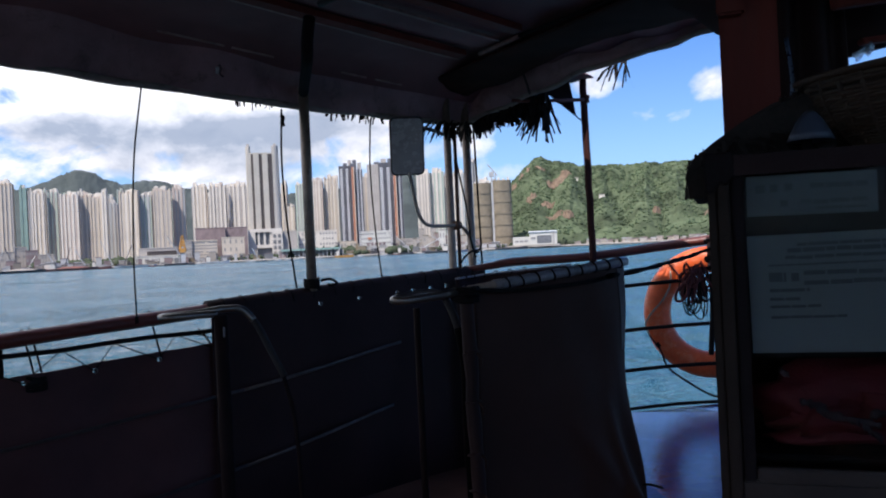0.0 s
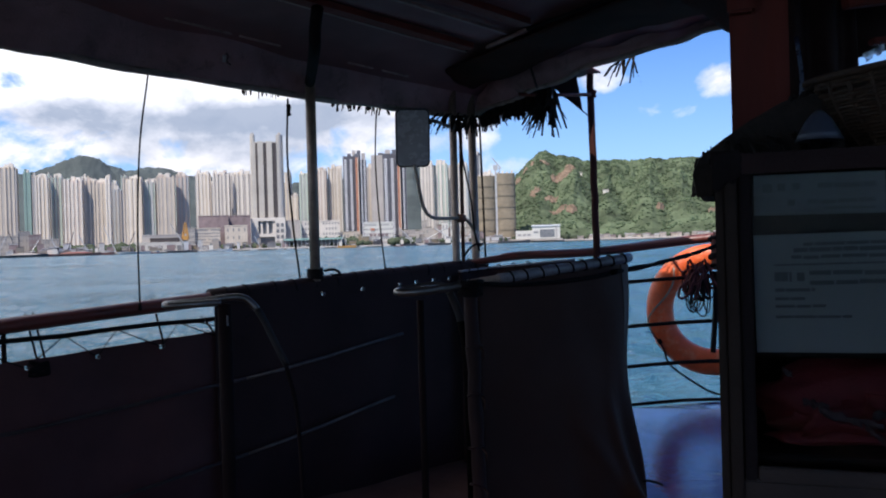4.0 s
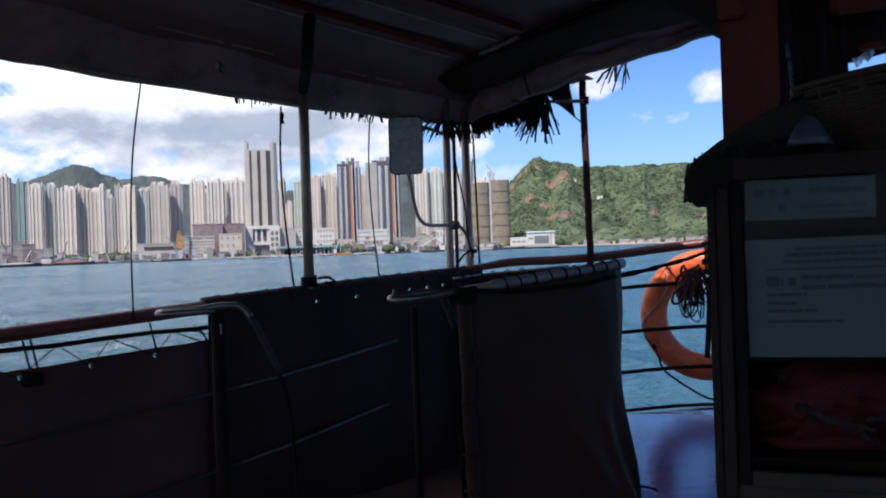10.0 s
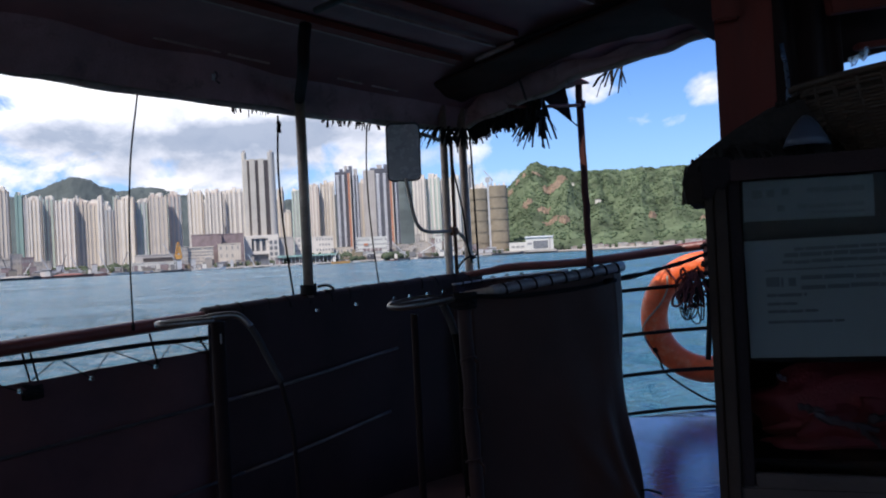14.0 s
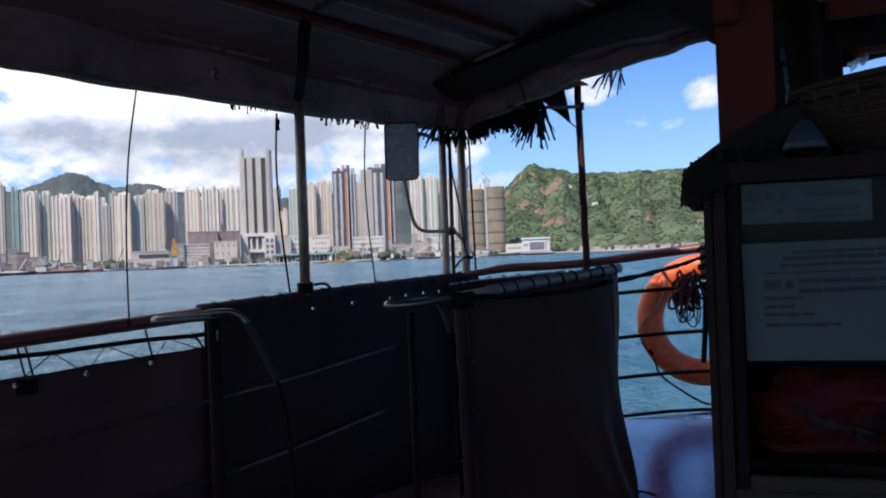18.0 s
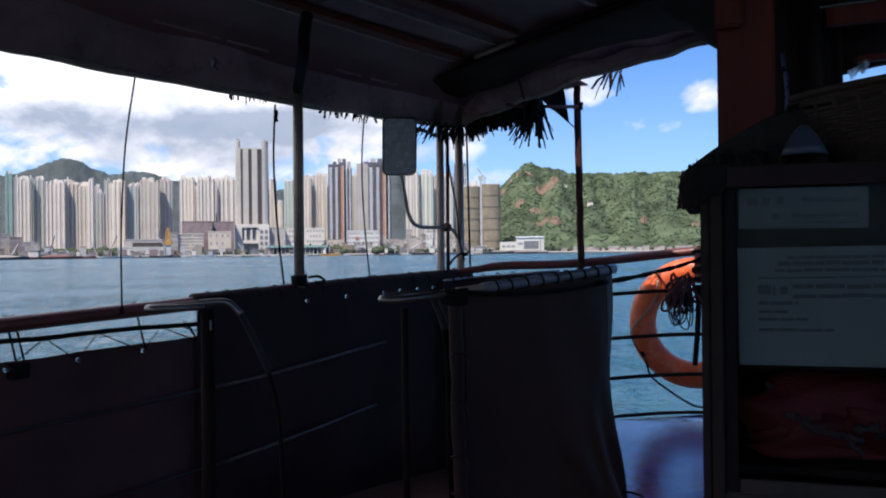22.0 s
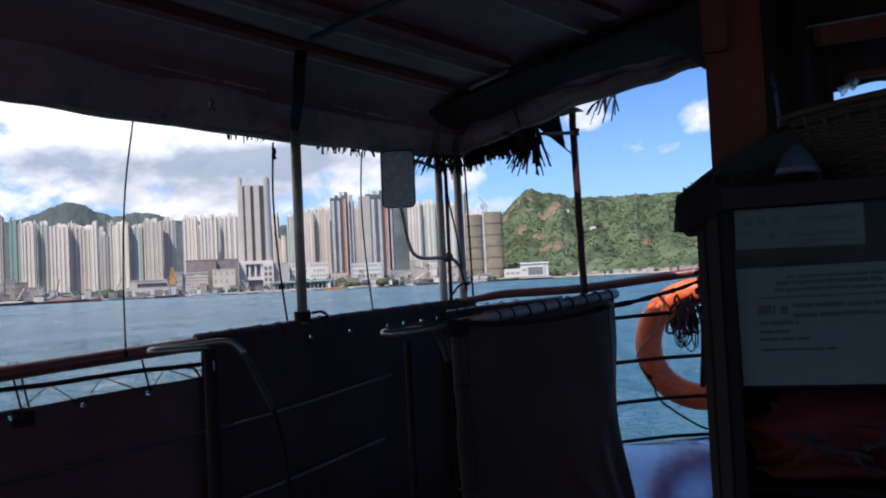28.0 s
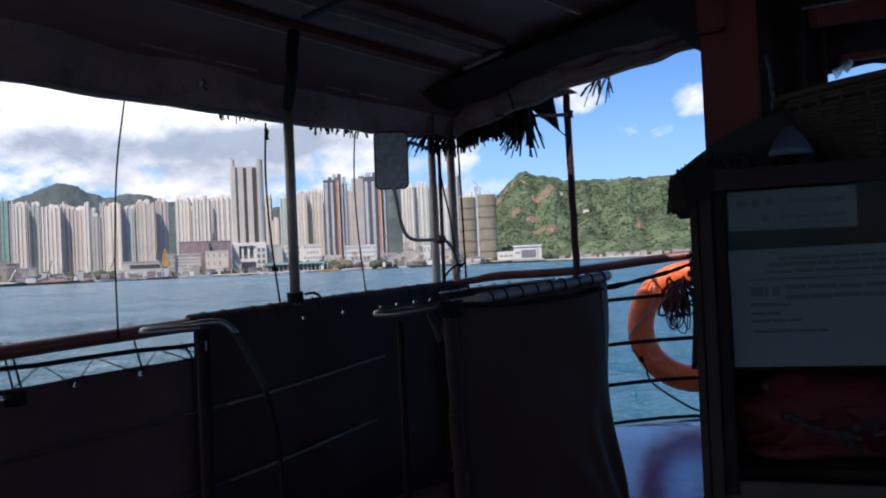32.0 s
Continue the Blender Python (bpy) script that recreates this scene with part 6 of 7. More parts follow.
EST2 = [
    (-21.28, 1488, 8, 118, "white", "white", "white", 2), (-20.75, 1600, 15, 108, "bluegrey", "bluegrey", "grey", 3), (-19.85, 1500, 32, 119, "cream", "cream", "white", 6),
    (-18.86, 1510, 20, 113, "grey", "bluegrey", "palegreen", 4), (-17.88, 1500, 31, 122, "pink", "cream", "grey", 6), (-16.87, 1520, 22, 125, "pink", "pink", "bluegrey", 4),
    (-15.57, 1520, 26, 128, "cream", "white", "cream", 5), (-14.5, 1510, 30, 127, "pink", "white", "grey", 6), (-13.2, 1520, 34, 128, "cream", "white", "grey", 5)]
for i, (az, r, w, h, wall, a, b_, n) in enumerate(EST2):
    tower(az, r, w, h, wall, pattern(n, a, b_, i + 20), "tall %s housing tower with ribbed bays" % {"white": "white", "bluegrey": "blue-grey", "grey": "grey", "cream": "cream", "pink": "pinkish white"}[wall])
EST3 = [
    (-10.32, 1600, 11, 134, "grey", "cream", "grey", 2), (-9.93, 1600, 16, 93, "cream", "white", "cream", 3), (-9.24, 1560, 20, 128, "bluegrey", "palegreen", "bluegrey", 4), (-8.23, 1520, 24, 131, "pink", "white", "pink", 5),
    (-7.26, 1530, 27, 136, "cream", "cream", "white", 5), (-4.98, 1560, 14, 139, "cream", "grey", "cream", 3)]
for i, (az, r, w, h, wall, a, b_, n) in enumerate(EST3):
    tower(az, r, w, h, wall, pattern(n, a, b_, i + 40), "tall %s housing tower with ribbed bays" % {"bluegrey": "blue-grey", "grey": "grey", "cream": "cream", "pink": "pinkish white"}[wall])
EST4 = [
    (-1.23, 1560, 26, 141, "white", "white", "grey", 5), (-0.24, 1570, 23, 144, "white", "white", "palegreen", 4), (0.46, 1600, 16, 142, "bluegrey", "grey", "white", 3),
    (1.11, 1580, 21, 140, "white", "white", "bluegrey", 4), (1.92, 1650, 24, 166, "dusk", "dusk", "bluegrey", 4), (2.7, 1640, 16, 128, "white", "white", "grey", 3), (3.5, 1660, 26, 122, "grey", "white", "grey", 4)]
for i, (az, r, w, h, wall, a, b_, n) in enumerate(EST4):
    tower(az, r, w, h, wall, pattern(n, a, b_, i + 60), "tall %s housing tower with ribbed bays" % {"white": "white", "bluegrey": "blue-grey", "dusk": "dark glazed", "grey": "grey"}[wall])
# a second row further inland, seen over the first
q = random.Random(9)
for i in range(16):
    az = -24.6 + 0.72 * i + q.uniform(-0.15, 0.15)
    tower(az, 1850 + q.uniform(0, 120), q.uniform(14, 22), 151 + q.uniform(-8, 9), q.choice(("grey", "bluegrey", "cream")), pattern(3, q.choice(("white", "palegreen", "grey")), "grey", i + 90), "pale housing tower standing further inland", rise=2)

# ---- the tall twin-shaft tower ----
m4 = face(-11.57, 1380, SHORE)
tt = root("office_tower", m4, "tall grey stone tower with dark stripes and round corner shafts", "tower")
block("core", m4, (-24, 2, 46), (24, 40, 166), FAC["stone"], tt)
for x0, x1, k, pr in ((-17.5, -14, "strip", 2.0), (-14, -5.5, "stone", 0.2), (-5.5, -0.5, "strip", 2.0), (-0.5, 8, "stone", 0.2), (8, 14.5, "strip", 2.0)):
    block("glazed_strip" if k == "strip" else "pier", m4, (x0, pr - 0.6, 46), (x1, 30, 164.5 if k == "strip" else 166.5), FAC[k], tt)
for x, ww in ((-21.5, 4.6), (19.5, 6.5)):
    bm = bmesh.new()
    prism(bm, [(x + ww * math.cos(2 * math.pi * k / 20), 6 + ww * 0.9 * math.sin(2 * math.pi * k / 20)) for k in range(20)], 44, 177)
    for v in bm.verts:
        if v.co.z > 170:
            v.co.x = x + (v.co.x - x) * 0.8
    me = bpy.data.meshes.new("corner_shaft")
    bm.to_mesh(me), bm.free()
    # right shaft's shade is put into its wall colour
    me.materials.append(FAC["stone" if x < 0 else "shaft"])
    o = new("corner_shaft", me)
    o.parent = tt
    block("shaft_cap", m4, (x - 2.2, 3.5, 176.5), (x + 2.2, 8, 180.5), FAC["grey"], tt)
# portal base
for x0, x1, z0, z1, k in ((-27, 25, 42.5, 47.5, "white"), (-27, -16, 0, 42.5, "white"), (9, 25, 0, 42.5, "white"), (-16, 9, 18, 23, "white"), (-16, 9, 0, 4, "white")):
    block("portal", m4, (x0, -10, z0), (x1, 8, z1), FAC[k], tt, "white concrete portal base")
block("portal_recess", m4, (-15.8, -4, 4.2), (8.8, 6, 42.3), M["window"], tt)
for x in (-12.5, -3.6, 5.5):
    block("portal_pier", m4, (x, -8, 23.2), (x + 3.2, -4.2, 42.3), FAC["white"], tt)
for i in range(2):
    for j in range(4):
        block("window", m4, (11 + i * 7, -10.6, 6 + j * 9), (15.5 + i * 7, -9.8, 11.5 + j * 9), M["window"], tt)


# ---- the pair of dark towers with orange fins ----
def fin_tower(az, r, w, h, plan, fins, label):
    m4 = face(az, r, SHORE)
    ob = root("fin_tower", m4, label, "apartment tower", "dark towers with orange fins")
    wings = []
    for x0, x1, pr, k, hh in plan:
        wings.append(block("wing", m4, (x0, 4 - pr, 0), (x1, 26, h + hh), FAC[k] if k in FAC else M[k], ob))
    for x0, x1 in fins:
        block("orange_fin", m4, (x0, -4.5, 14), (x1 - 1.4, 8, h - 3), M["or_tile"], ob, "orange tiled fin")
        block("pale_fin", m4, (x1 - 1.3, -4.3, 14), (x1, 8, h - 3), FAC["cream"], ob, "pale fin beside the orange one")
    nfl = 40
    for (x0, x1, pr, k, hh), wing_ob in zip(plan, wings):
        if k in ("dusk", "charcoal"):
            for c0, c1 in ((0.10, 0.34), (0.62, 0.84)) if x1 - x0 > 11 else ((0.25, 0.6),):
                proto = None
                for f in range(nfl):
                    z = 12 + f * (h - 16) / nfl
                    if proto is None:
                        proto = block("balcony", m4, (x0 + c0 * (x1 - x0), 4 - pr - 1.3, 0), (x0 + c1 * (x1 - x0), 4 - pr - 0.05, 1.6), M["balcony"], wing_ob)
                        proto.location.z = z
                    else:
                        o = new("balcony", proto.data)
                        o.parent, o.location = wing_ob, (0, 0, z)
    for i in range(4):
        x = -w * 0.3 + i * w * 0.2
        block("roof_frame", m4, (x, 6, h - 8), (x + w * 0.16, 14, h + 5 + 5 * (i in (1, 2))), FAC["grey" if i % 2 else "dusk"], ob)
    return ob


fin_tower(-5.94, 1460, 39, 150, ((-19.5, -1, 2, "charcoal", 0), (-1, 8, 0, "dusk", 4), (8, 19.5, 2, "charcoal", -6)), ((1.4, 6.0),), "dark apartment tower with pale balconies and an orange fin")
fin_tower(-3.72, 1460, 58, 150, ((-29, -10, 1, "grey", 1), (-10, 12, 2.5, "charcoal", 3), (12, 21, 0, "dusk", 1), (21, 29, 2, "charcoal", -5)), ((14.6, 19.2),), "grey and charcoal apartment tower with an orange fin")

# ---- the block wrapped in netting ----
for az, r, w, h in ((2.66, 1300, 27, 99), (3.92, 1300, 29, 102)):
    m4 = face(az, r, SHORE)
    ob = root("netted_block", m4, "building block wrapped in tan scaffold netting", "building site", "netted blocks")
    bm = bmesh.new()
    prism(bm, [(-w / 2 * math.cos(math.pi * k / 14), 9 - 9 * math.sin(math.pi * k / 14)) for k in range(15)] + [(w / 2, 24), (-w / 2, 24)], 0, h)
    me = bpy.data.meshes.new("netting")
    bm.to_mesh(me), bm.free()
    me.materials.append(M["net"])
    o = new("netting", me)
    o.parent = ob
    for k in range(1, 6):
        bm = bmesh.new()
        prism(bm, [(-(w / 2 + 0.5) * math.cos(math.pi * j / 14), 9 - 9.6 * math.sin(math.pi * j / 14)) for j in range(15)], h * k / 6, h * k / 6 + 1.0)
        me = bpy.data.meshes.new("scaffold_deck")
        bm.to_mesh(me), bm.free()
        me.materials.append(M["netline"])
        new("scaffold_deck", me).parent = ob
    for k in range(4):
        x = -w / 2 + w * (k + 0.6) / 4.2
        block("roof_machine", m4, (x - 1.6, 6, h), (x + 1.2, 12, h + 2.5 + 2 * (k % 2)), FAC["white"], ob)
m4 = face(3.3, 1306, SHORE)
lift = root("hoist_tower", m4, "pale builders' hoist between the netted blocks", "hoist")
block("mast", m4, (-1.4, -2, 0), (1.4, 3, 108), M["lattice"], lift)
block("cap", m4, (-3.5, -2.5, 108), (3.5, 4, 115), M["lattice"], lift)


def jib_crane(az, r, h, length, lean, m, label):
    m4 = face(az, r, SHORE)
    ob = root("tower_crane", m4, label, "crane", "cranes on the far shore")
    bm = bmesh.new()
    tube(bm, [(0, 0, 0), (0, 0, h)], 0.9, 4)
    me = bpy.data.meshes.new("mast")
    bm.to_mesh(me), bm.free()
    me.materials.append(m)
    new("mast", me).parent = ob
    bm = bmesh.new()
    tip = Vector((length * math.cos(lean), 0, h + length * math.sin(lean)))
    tube(bm, [(-5 * math.cos(lean), 0, h - 2), tip], 0.7, 4)
    for k in range(8):
        p0 = Vector((0, 0, h)).lerp(tip, k / 8)
        p1 = Vector((0, 0, h)).lerp(tip, (k + 0.5) / 8) + Vector((0, 0, 1.6))
        tube(bm, [p0, p1], 0.25, 3)
    me = bpy.data.meshes.new("jib")
    bm.to_mesh(me), bm.free()
    me.materials.append(m)
    new("jib", me).parent = ob
    return ob


jib_crane(3.55, 1312, 112, 18, 2.2, M["lattice"], "grey tower crane above the netted blocks")
jib_crane(2.45, 1312, 104, 16, 1.9, M["lattice"], "grey tower crane above the netted blocks")
jib_crane(-21.0, 1262, 4, 34, 1.95, M["lattice"], "pale derrick boom on the quay")
jib_crane(-23.6, 1262, 4, 26, 1.3, M["barge_dark"], "dark derrick boom on the quay")
jib_crane(-24.2, 1262, 4, 24, 2.0, M["lattice"], "pale derrick boom on the quay")
jib_crane(-17.0, 1262, 12, 30, 2.1, M["lattice"], "pale derrick boom on the quay")
for az, h, L, lean in ((-27.3, 6, 22, 1.2), (-26.4, 4, 30, 1.9), (-25.6, 3, 18, 1.1), (-22.6, 5, 22, 2.0), (-20.2, 4, 26, 1.2), (-12.2, 3, 16, 2.0), (-7.0, 3, 14, 1.2), (-2.4, 6, 26, 2.3), (-1.2, 8, 30, 0.5), (0.2, 6, 28, 2.5), (1.3, 7, 22, 0.7), (2.3, 4, 26, 2.2)):
    jib_crane(az, 1258, h, L, lean, M["lattice" if h != 4 else "barge_dark"], "slender derrick boom on the quay")


# ---- waterfront buildings ----
def low_block(az, r, w, h, wall, rows, cols, label, depth=24, win=0.55, base=0.0, roof=None):
    m4 = face(az, r, SHORE)
    ob = root("waterfront_building", m4, label, "building", "waterfront buildings")
    k = FAC[wall] if wall in FAC else M[wall]
    wall_ob = block("wall", m4, (-w / 2, 0, base), (w / 2, depth, h), k, ob)
    block("parapet", m4, (-w / 2 - 0.5, -0.5, h), (w / 2 + 0.5, depth, h + 1.2), roof or k, ob)
    if rows:
        cw, rh = w / cols, (h - base) / rows
        proto = block("window", m4, (-cw * win / 2, -0.35, 0), (cw * win / 2, 0.3, rh * 0.42), M["dimwindow"], wall_ob)
        first = True
        for i in range(cols):
            for j in range(rows):
                if not first and rng.random() < 0.18:
                    continue
                loc = (-w / 2 + cw * (i + 0.5), 0, base + rh * (j + 0.32))
                if first:
                    proto.location, first = loc, False
                else:
                    o = new("window", proto.data)
                    o.parent, o.location = wall_ob, loc
    return ob


low_block(-15.03, 1335, 43, 50, "brick", 0, 0, "blank purple-brown clad industrial block", base=0)
low_block(-15.51, 1300, 40, 31, "cream", 7, 12, "cream industrial building with ribbon windows", win=0.75)
low_block(-13.42, 1345, 32, 50, "brick", 0, 0, "blank purple-brown clad industrial block")
low_block(-13.64, 1300, 32, 34, "cream", 3, 4, "cream warehouse with blind upper walls", win=0.25)
low_block(-8.26, 1395, 61, 41, "white", 5, 13, "cream slab building with rows of windows", win=0.5)
low_block(-6.6, 1400, 40, 22, "cream", 2, 8, "low tan building among trees")
low_block(-10.2, 1380, 30, 42, "grey", 0, 0, "grey plain side block")
low_block(-4.49, 1272, 43, 33, "pale", 5, 14, "white harbour building with a plain sign band")
low_block(-18.22, 1296, 52, 23, "grey", 0, 0, "long pale grey terminal building")
low_block(-18.4, 1284, 60, 12, "pale", 1, 20, "low white terminal wing with dark windows", win=0.6)
low_block(-18.0, 1290, 40, 18, "strip", 0, 0, "dark glazed band of the terminal")
low_block(-1.91, 1335, 30, 21, "grey", 3, 8, "grey industrial building with many windows")
q = random.Random(12)
for k in range(22):
    h_ = q.uniform(9, 36)
    low_block(-3.1 + 0.27 * k + q.uniform(-0.1, 0.1), 1282 + q.uniform(0, 60), q.uniform(4, 11), h_, q.choice(("grey", "worn", "bluegrey", "pale", "brick", "worn")), 2 if h_ > 22 else 0, 2, "narrow plant building of the cement works", depth=10, win=0.4, roof=q.choice((M["quay"], M["lattice"], M["netline"])))
low_block(-0.6, 1350, 22, 24, "cream", 3, 5, "cream industrial building by the water")
low_block(0.6, 1352, 16, 38, "grey", 0, 0, "grey concrete batching silo block")
low_block(1.7, 1340, 22, 30, "worn", 3, 5, "low white industrial building")
low_block(-25.99, 1350, 16, 33, "worn", 4, 5, "small white building behind the quay")
low_block(-25.4, 1305, 15, 27, "brick", 3, 4, "small red-brown building behind the quay")
low_block(-24.6, 1290, 22, 20, "worn", 3, 6, "low white shed building by the quay")
low_block(-27.2, 1300, 40, 26, "worn", 4, 9, "low white building with rows of windows")
low_block(-16.5, 1296, 14, 32, "worn", 4, 3, "narrow white building by the quay")
# sign on the harbour building as plain bars
m4 = face(-4.49, 1272, SHORE)
sg = root("building_sign", m4, "plain grey-red sign bars on a white building", "sign")
for k in range(5):
    block("bar", m4, (-13 + 5.6 * k, -1.2, 13), (-9.2 + 5.6 * k, -0.7, 17.5), M["brick"], sg)
block("bar", m4, (-12, -1.2, 21.5), (-6, -0.7, 25), M["or_tile"], sg)
# white hall on the point
m4 = face(5.95, 1268, SHORE)
hall = root("white_hall", m4, "white modern hall with a large dark window", "building")
block("wall", m4, (-32, 0, 0), (-8, 30, 15), FAC["pale"], hall)
block("wing", m4, (-8, -1, 2), (32, 28, 21), FAC["pale"], hall)
block("roof_slab", m4, (-9, -2.5, 21), (32.5, 29, 22.6), M["balcony"], hall, "white flat roof slab")
block("window", m4, (3, -1.6, 5), (24, -0.8, 16), M["window"], hall)
for k in range(3):
    block("window", m4, (-29 + 7 * k, -0.5, 7.5), (-24 + 7 * k, 0.2, 10), M["dimwindow"], hall)
block("window", m4, (-6, -1.5, 11), (1, -0.8, 14), M["dimwindow"], hall)
block("fin", m4, (25.5, -2, 2), (28, 5, 20.8), FAC["grey"], hall)
block("base", m4, (-40, -3, 0), (36, 2, 3.0), M["quay"], hall)
# teal-roofed pier
m4 = face(-8.6, 1268, SHORE)
pier = root("pier_shed", m4, "long pier shed with a teal sheet roof", "shed")
block("roof", m4, (-46, -6, 11.8), (40, 14, 13.0), M["teal"], pier)
block("roof_slope", m4, (-45, -7.5, 10.4), (39, -6.1, 11.7), M["teal"], pier)
block("back_wall", m4, (-50, 12, 0), (42, 13.5, 11.4), M["window"], pier)
for k in range(17):
    block("column", m4, (-49 + 5.7 * k, -5, 0), (-48.2 + 5.7 * k, -4.2, 11.4), M["slab"], pier)
q = random.Random(4)
for k in range(60):
    az = q.choice((q.uniform(-13, -4.8), q.uniform(-3, 3.6), q.uniform(-26, -14)))
    r = shore_r(az) + q.uniform(8, 20)
    ob = root("parked_vehicle", face(az, r, SHORE), "small vehicle parked on the quay", "vehicle", "vehicles on the quay")
    m = q.choice(("slab", "barge_dark", "window", "paper", "charcoal"))
    w = q.uniform(4, 9)
    block("body", None, (-w / 2, 0, 0.4), (w / 2, 2.2, q.uniform(1.8, 3.2)), M[m], ob)
    block("wheels", None, (-w / 2 + 0.5, 0.1, 0), (w / 2 - 0.5, 2.1, 0.6), M["barge_dark"], ob)
for k in range(280):
    az = q.choice((q.uniform(-27, -4.8), q.uniform(-5, 4.0)))
    r = shore_r(az) + q.uniform(6, 60)
    ob = root("quay_shed", face(az, r, SHORE), "small shed or stack of crates on the quay", "shed", "sheds on the quay")
    m = q.choice(("slab", "quay", "brick", "net", "land", "lattice", "window", "quay", "barge_dark"))
    w, h = q.uniform(3, 12), q.uniform(2.5, 10 if k % 4 else 17)
    block("wall", None, (-w / 2, 0, 0), (w / 2, 6, h), M[m], ob)
    block("roof", None, (-w / 2 - 0.4, -0.4, h), (w / 2 + 0.4, 6.4, h + 0.7), M[q.choice(("quay", "slab", "brick"))], ob)
# village on the point
for k in range(104):
    az = q.uniform(8.6, 22.0)
    h = q.uniform(3, 6.5)
    low_block(az, shore_r(az) + q.uniform(5, 26), q.uniform(3.5, 9), h, q.choice(("white", "cream", "grey", "pink", "white")), 1 + (h > 7), 3, "small village house near the water", depth=9, win=0.4, roof=q.choice((M["quay"], M["brick"], M["slab"])))
for az, r, z in ((8.75, 1705, 0), (10.4, 1560, 0)):
    m4 = face(az, r, SHORE + hill_e(az, r) - 2)
    ob = root("hillside_house", m4, "small white house on the wooded hillside", "house")
    block("wall", m4, (-5, 0, 0), (5, 8, 8), FAC["white"], ob)
    block("roof", m4, (-5.6, -0.6, 8), (5.6, 8.6, 9), M["quay"], ob)


# ---- craft along the far shore ----
def hull_mesh(L, w, h, m, parent, z=0.0):
    bm = bmesh.new()
    n = 12
    rows2 = []
    for i in range(n + 1):
        f = i / n
        ww = w / 2 * (1 - max(0, (f - 0.75) / 0.25) ** 2 * 0.85) * (1 - max(0, (0.12 - f) / 0.12) * 0.3)
        sh = h * (1 + 0.35 * max(0, f - 0.6) ** 2 * 6)
        x = -L / 2 + L * f
        rows2.append([bm.verts.new((x, -ww * 0.7, z - h * 0.3)), bm.verts.new((x, -ww, z + sh)), bm.verts.new((x, ww, z + sh)), bm.verts.new((x, ww * 0.7, z - h * 0.3))])
    for a, c in zip(rows2, rows2[1:]):
        for k in range(4):
            bm.faces.new((a[k], a[(k + 1) % 4], c[(k + 1) % 4], c[k]))
    bm.faces.new(rows2[0][::-1]), bm.faces.new(rows2[-1])
    bmesh.ops.recalc_face_normals(bm, faces=bm.faces)
    me = bpy.data.meshes.new("hull")
    bm.to_mesh(me), bm.free()
    me.materials.append(m)
    o = new("hull", me)
    o.parent = parent
    return o


def barge(az, r, L, m, label, cargo="quay", house=True, sgn=1):
    m4 = Matrix.Translation(at(az, r, WATER)) @ pose(0, 0, 0, 0, 0, -az + (0 if sgn > 0 else 180))
    ob = root("moored_barge", m4, label, "barge", "craft along the far shore")
    hull_mesh(L, L * 0.2, 3.0, M[m], ob)
    if house:
        block("deckhouse", m4, (-L * 0.42, -3, 3), (-L * 0.26, 3, 9), FAC["white"], ob)
        block("wheelhouse", m4, (-L * 0.39, -2.4, 9), (-L * 0.30, 2.4, 11.5), M["window"], ob)
    if cargo:
        bm = bmesh.new()
        tube(bm, [(-L * 0.2 + L * 0.55 * k / 8, 0, 3.0) for k in range(9)], lambda f: 0.4 + 3.2 * math.sin(f * math.pi) ** 0.5, 8, 0.7)
        me = bpy.data.meshes.new("cargo")
        bm.to_mesh(me), bm.free()
        me.materials.append(M[cargo])
        new("cargo", me).parent = ob
    return ob


barge(-26.2, 1180, 62, "barge_dark", "dark barge with a pale heap of sand aboard", "quay", False)
barge(-23.4, 1225, 70, "barge", "rust-red cargo barge alongside the quay", "barge")
barge(-25.0, 1215, 40, "barge", "rust-red lighter alongside the quay", None, True, -1)
barge(-21.6, 1235, 26, "barge", "rust-red lighter alongside the quay", None, True)
barge(-19.6, 1238, 54, "slab", "pale flat pontoon along the quay", None, False)
barge(-17.2, 1236, 30, "barge_dark", "dark crane pontoon along the quay", None, False)
barge(-14.7, 1240, 34, "slab", "pale pontoon along the quay", None, True)
barge(-6.6, 1240, 26, "crane", "tan work boat along the quay", None, True)
barge(-2.6, 1240, 24, "barge_dark", "dark tug along the quay", None, True)
barge(-0.6, 1238, 40, "barge_dark", "dark cargo boat along the quay", None, True, -1)
barge(1.4, 1238, 34, "film", "blue-hulled cargo boat along the quay", None, True)
barge(4.4, 1250, 46, "barge_dark", "low dark pontoon along the quay", None, False)
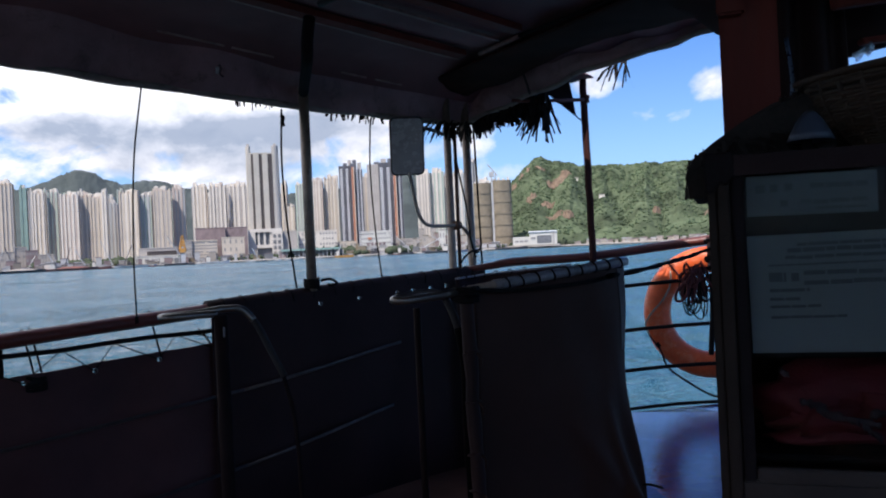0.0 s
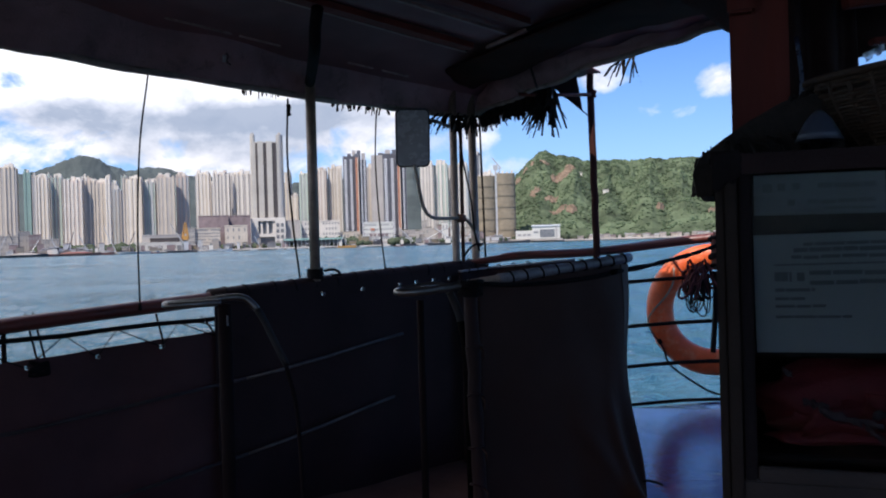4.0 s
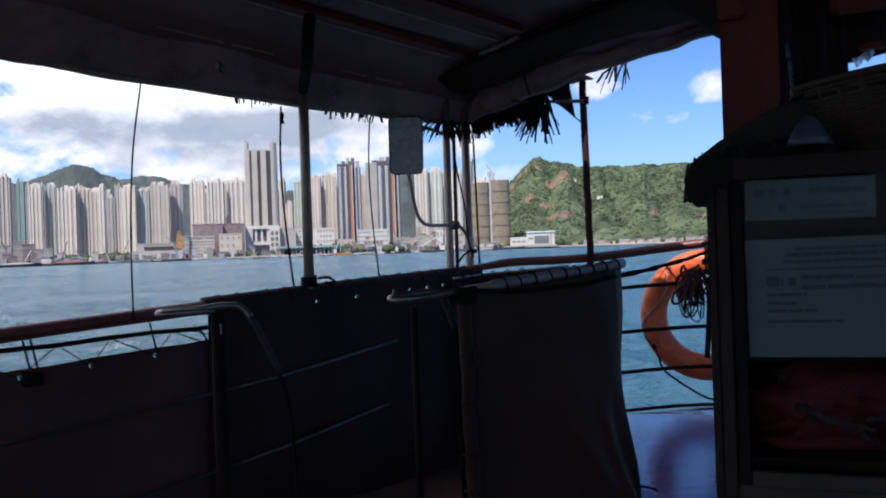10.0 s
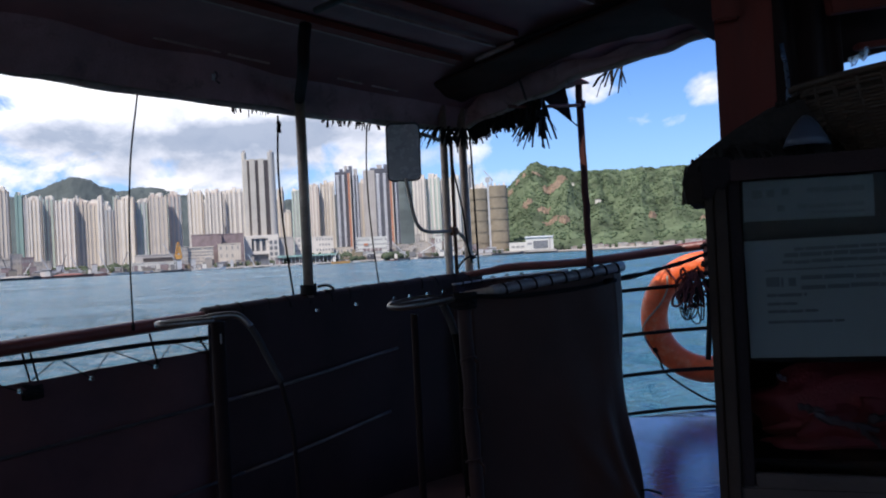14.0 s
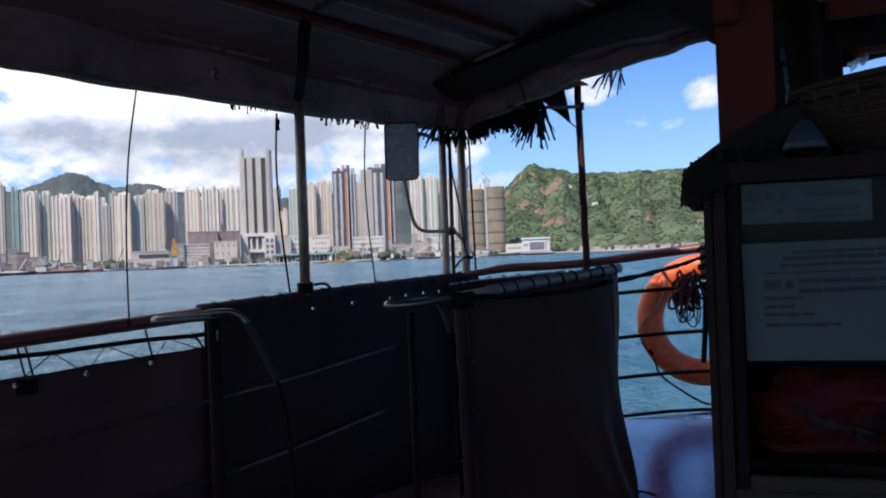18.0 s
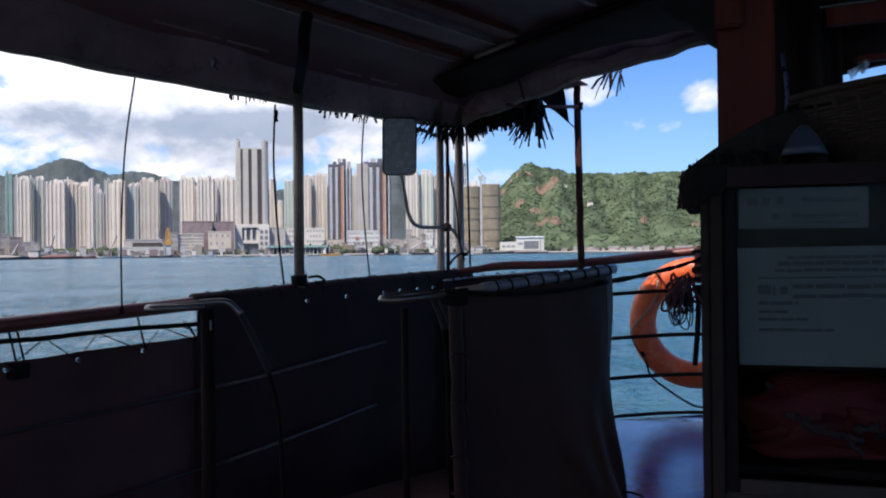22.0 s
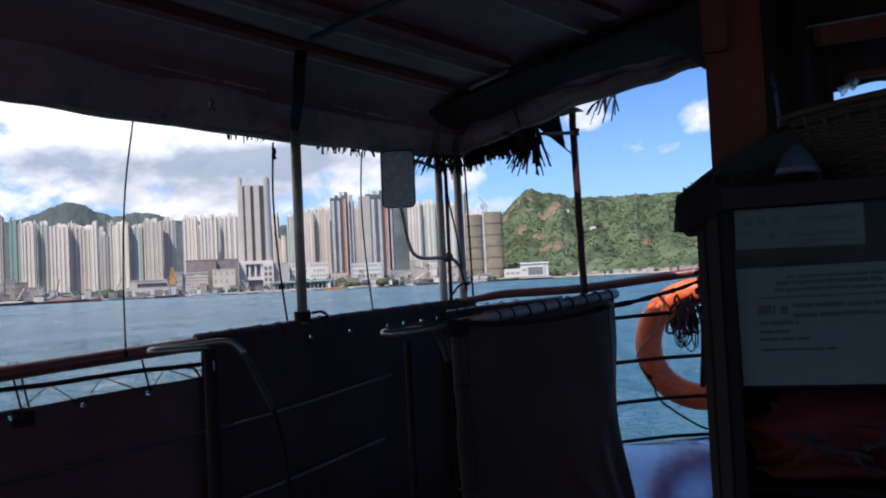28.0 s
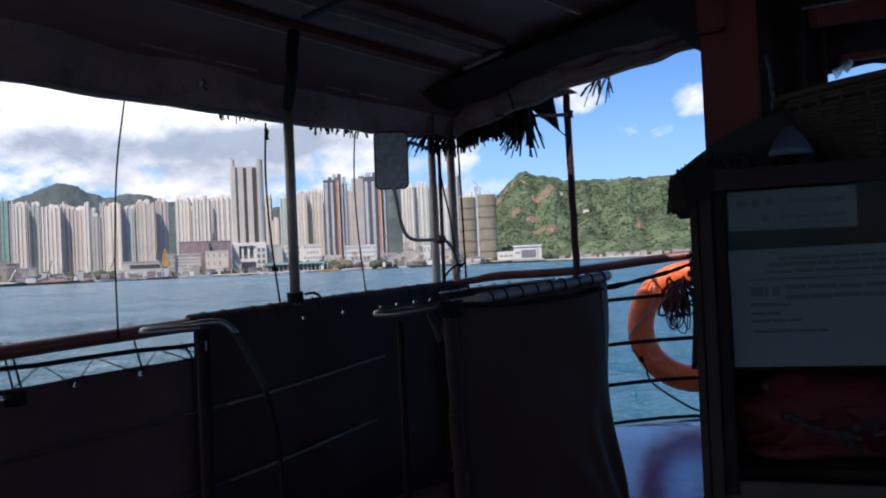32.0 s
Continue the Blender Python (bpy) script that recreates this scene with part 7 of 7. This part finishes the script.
for az, L, m in ((-12.6, 12, "slab"), (-11.9, 15, "barge_dark"), (-10.9, 10, "slab"), (-10.3, 9, "slab"), (-9.6, 13, "slab"), (-9.0, 8, "paper"), (-8.3, 11, "slab"), (-7.6, 9, "barge_dark"), (-5.6, 12, "slab"), (-4.0, 10, "slab"), (-3.2, 14, "barge"), (-1.6, 12, "slab"), (0.4, 10, "slab"), (2.4, 13, "slab"), (-15.8, 11, "slab"), (-18.6, 12, "barge")):
    m4 = Matrix.Translation(at(az, 1233, WATER)) @ pose(0, 0, 0, 0, 0, -az)
    ob = root("motor_boat", m4, "small motor boat with a white cabin moored at the quay", "boat", "small boats at the quay")
    hull_mesh(L, L * 0.28, 1.3, M[m], ob)
    block("cabin", m4, (-L * 0.28, -L * 0.09, 1.2), (L * 0.12, L * 0.09, 3.0), FAC["white"], ob)
    block("cabin_window", m4, (-L * 0.22, -L * 0.09 - 0.06, 1.9), (L * 0.06, -L * 0.09 - 0.01, 2.6), M["window"], ob)
m4 = face(-16.75, 1240, WATER + 3)
fc = root("floating_crane", m4, "yellow and white crane on a pontoon", "crane")
block("tower", m4, (-3, 0, 0), (3, 6, 16), M["slab"], fc)
block("cab", m4, (-4, -1, 14), (3.5, 6, 20), M["crane"], fc)
bm = bmesh.new()
for pts in ([(-5, 2, 16), (-0.5, 2, 38)], [(4, 2, 16), (0.5, 2, 38)], [(-3, 2, 24), (3, 2, 24)], [(-2, 2, 30), (2, 2, 30)], [(-4, 2, 19), (2, 2, 30)], [(3.4, 2, 19), (-2, 2, 30)]):
    tube(bm, pts, 0.9, 5)
me = bpy.data.meshes.new("frame")
bm.to_mesh(me), bm.free()
me.materials.append(M["crane"])
new("frame", me).parent = fc
block("pontoon", m4, (-15, -4, -2.6), (15, 9, 0.0), M["barge_dark"], fc)

# ---- a small passing sampan with a green cabin ----
m4 = Matrix.Translation(at(-32.8, 41, WATER)) @ pose(0, 0, 0, 0, 0, 205)
sp = root("sampan", m4, "small sampan with a red bow, blue side and green cabin", "boat")
hull_mesh(6.0, 1.8, 0.55, M["film"], sp)
block("bow_paint", m4, (2.2, -0.42, 0.55), (3.05, 0.42, 0.86), M["redcloth"], sp, "red painted bow")
block("cabin", m4, (-2.6, -0.75, 0.55), (-0.9, 0.75, 1.45), M["teal"], sp, "green painted cabin")
block("cabin_roof", m4, (-2.8, -0.95, 1.45), (-0.2, 0.95, 1.55), M["slab"], sp)
block("doorway", m4, (-1.3, 0.752, 0.65), (-0.95, 0.77, 1.38), M["window"], sp)
block("awning", m4, (-0.15, -0.85, 1.50), (1.2, 0.85, 1.56), M["teal"], sp, "teal awning")
for x, y in ((0.05, -0.8), (0.05, 0.8), (1.15, -0.8), (1.15, 0.8)):
    block("awning_post", m4, (x - 0.02, y - 0.02, 0.5), (x + 0.02, y + 0.02, 1.5), M["lattice"], sp)
block("tyre_fender", m4, (-0.75, 0.78, 0.3), (-0.3, 0.98, 0.75), M["black"], sp)
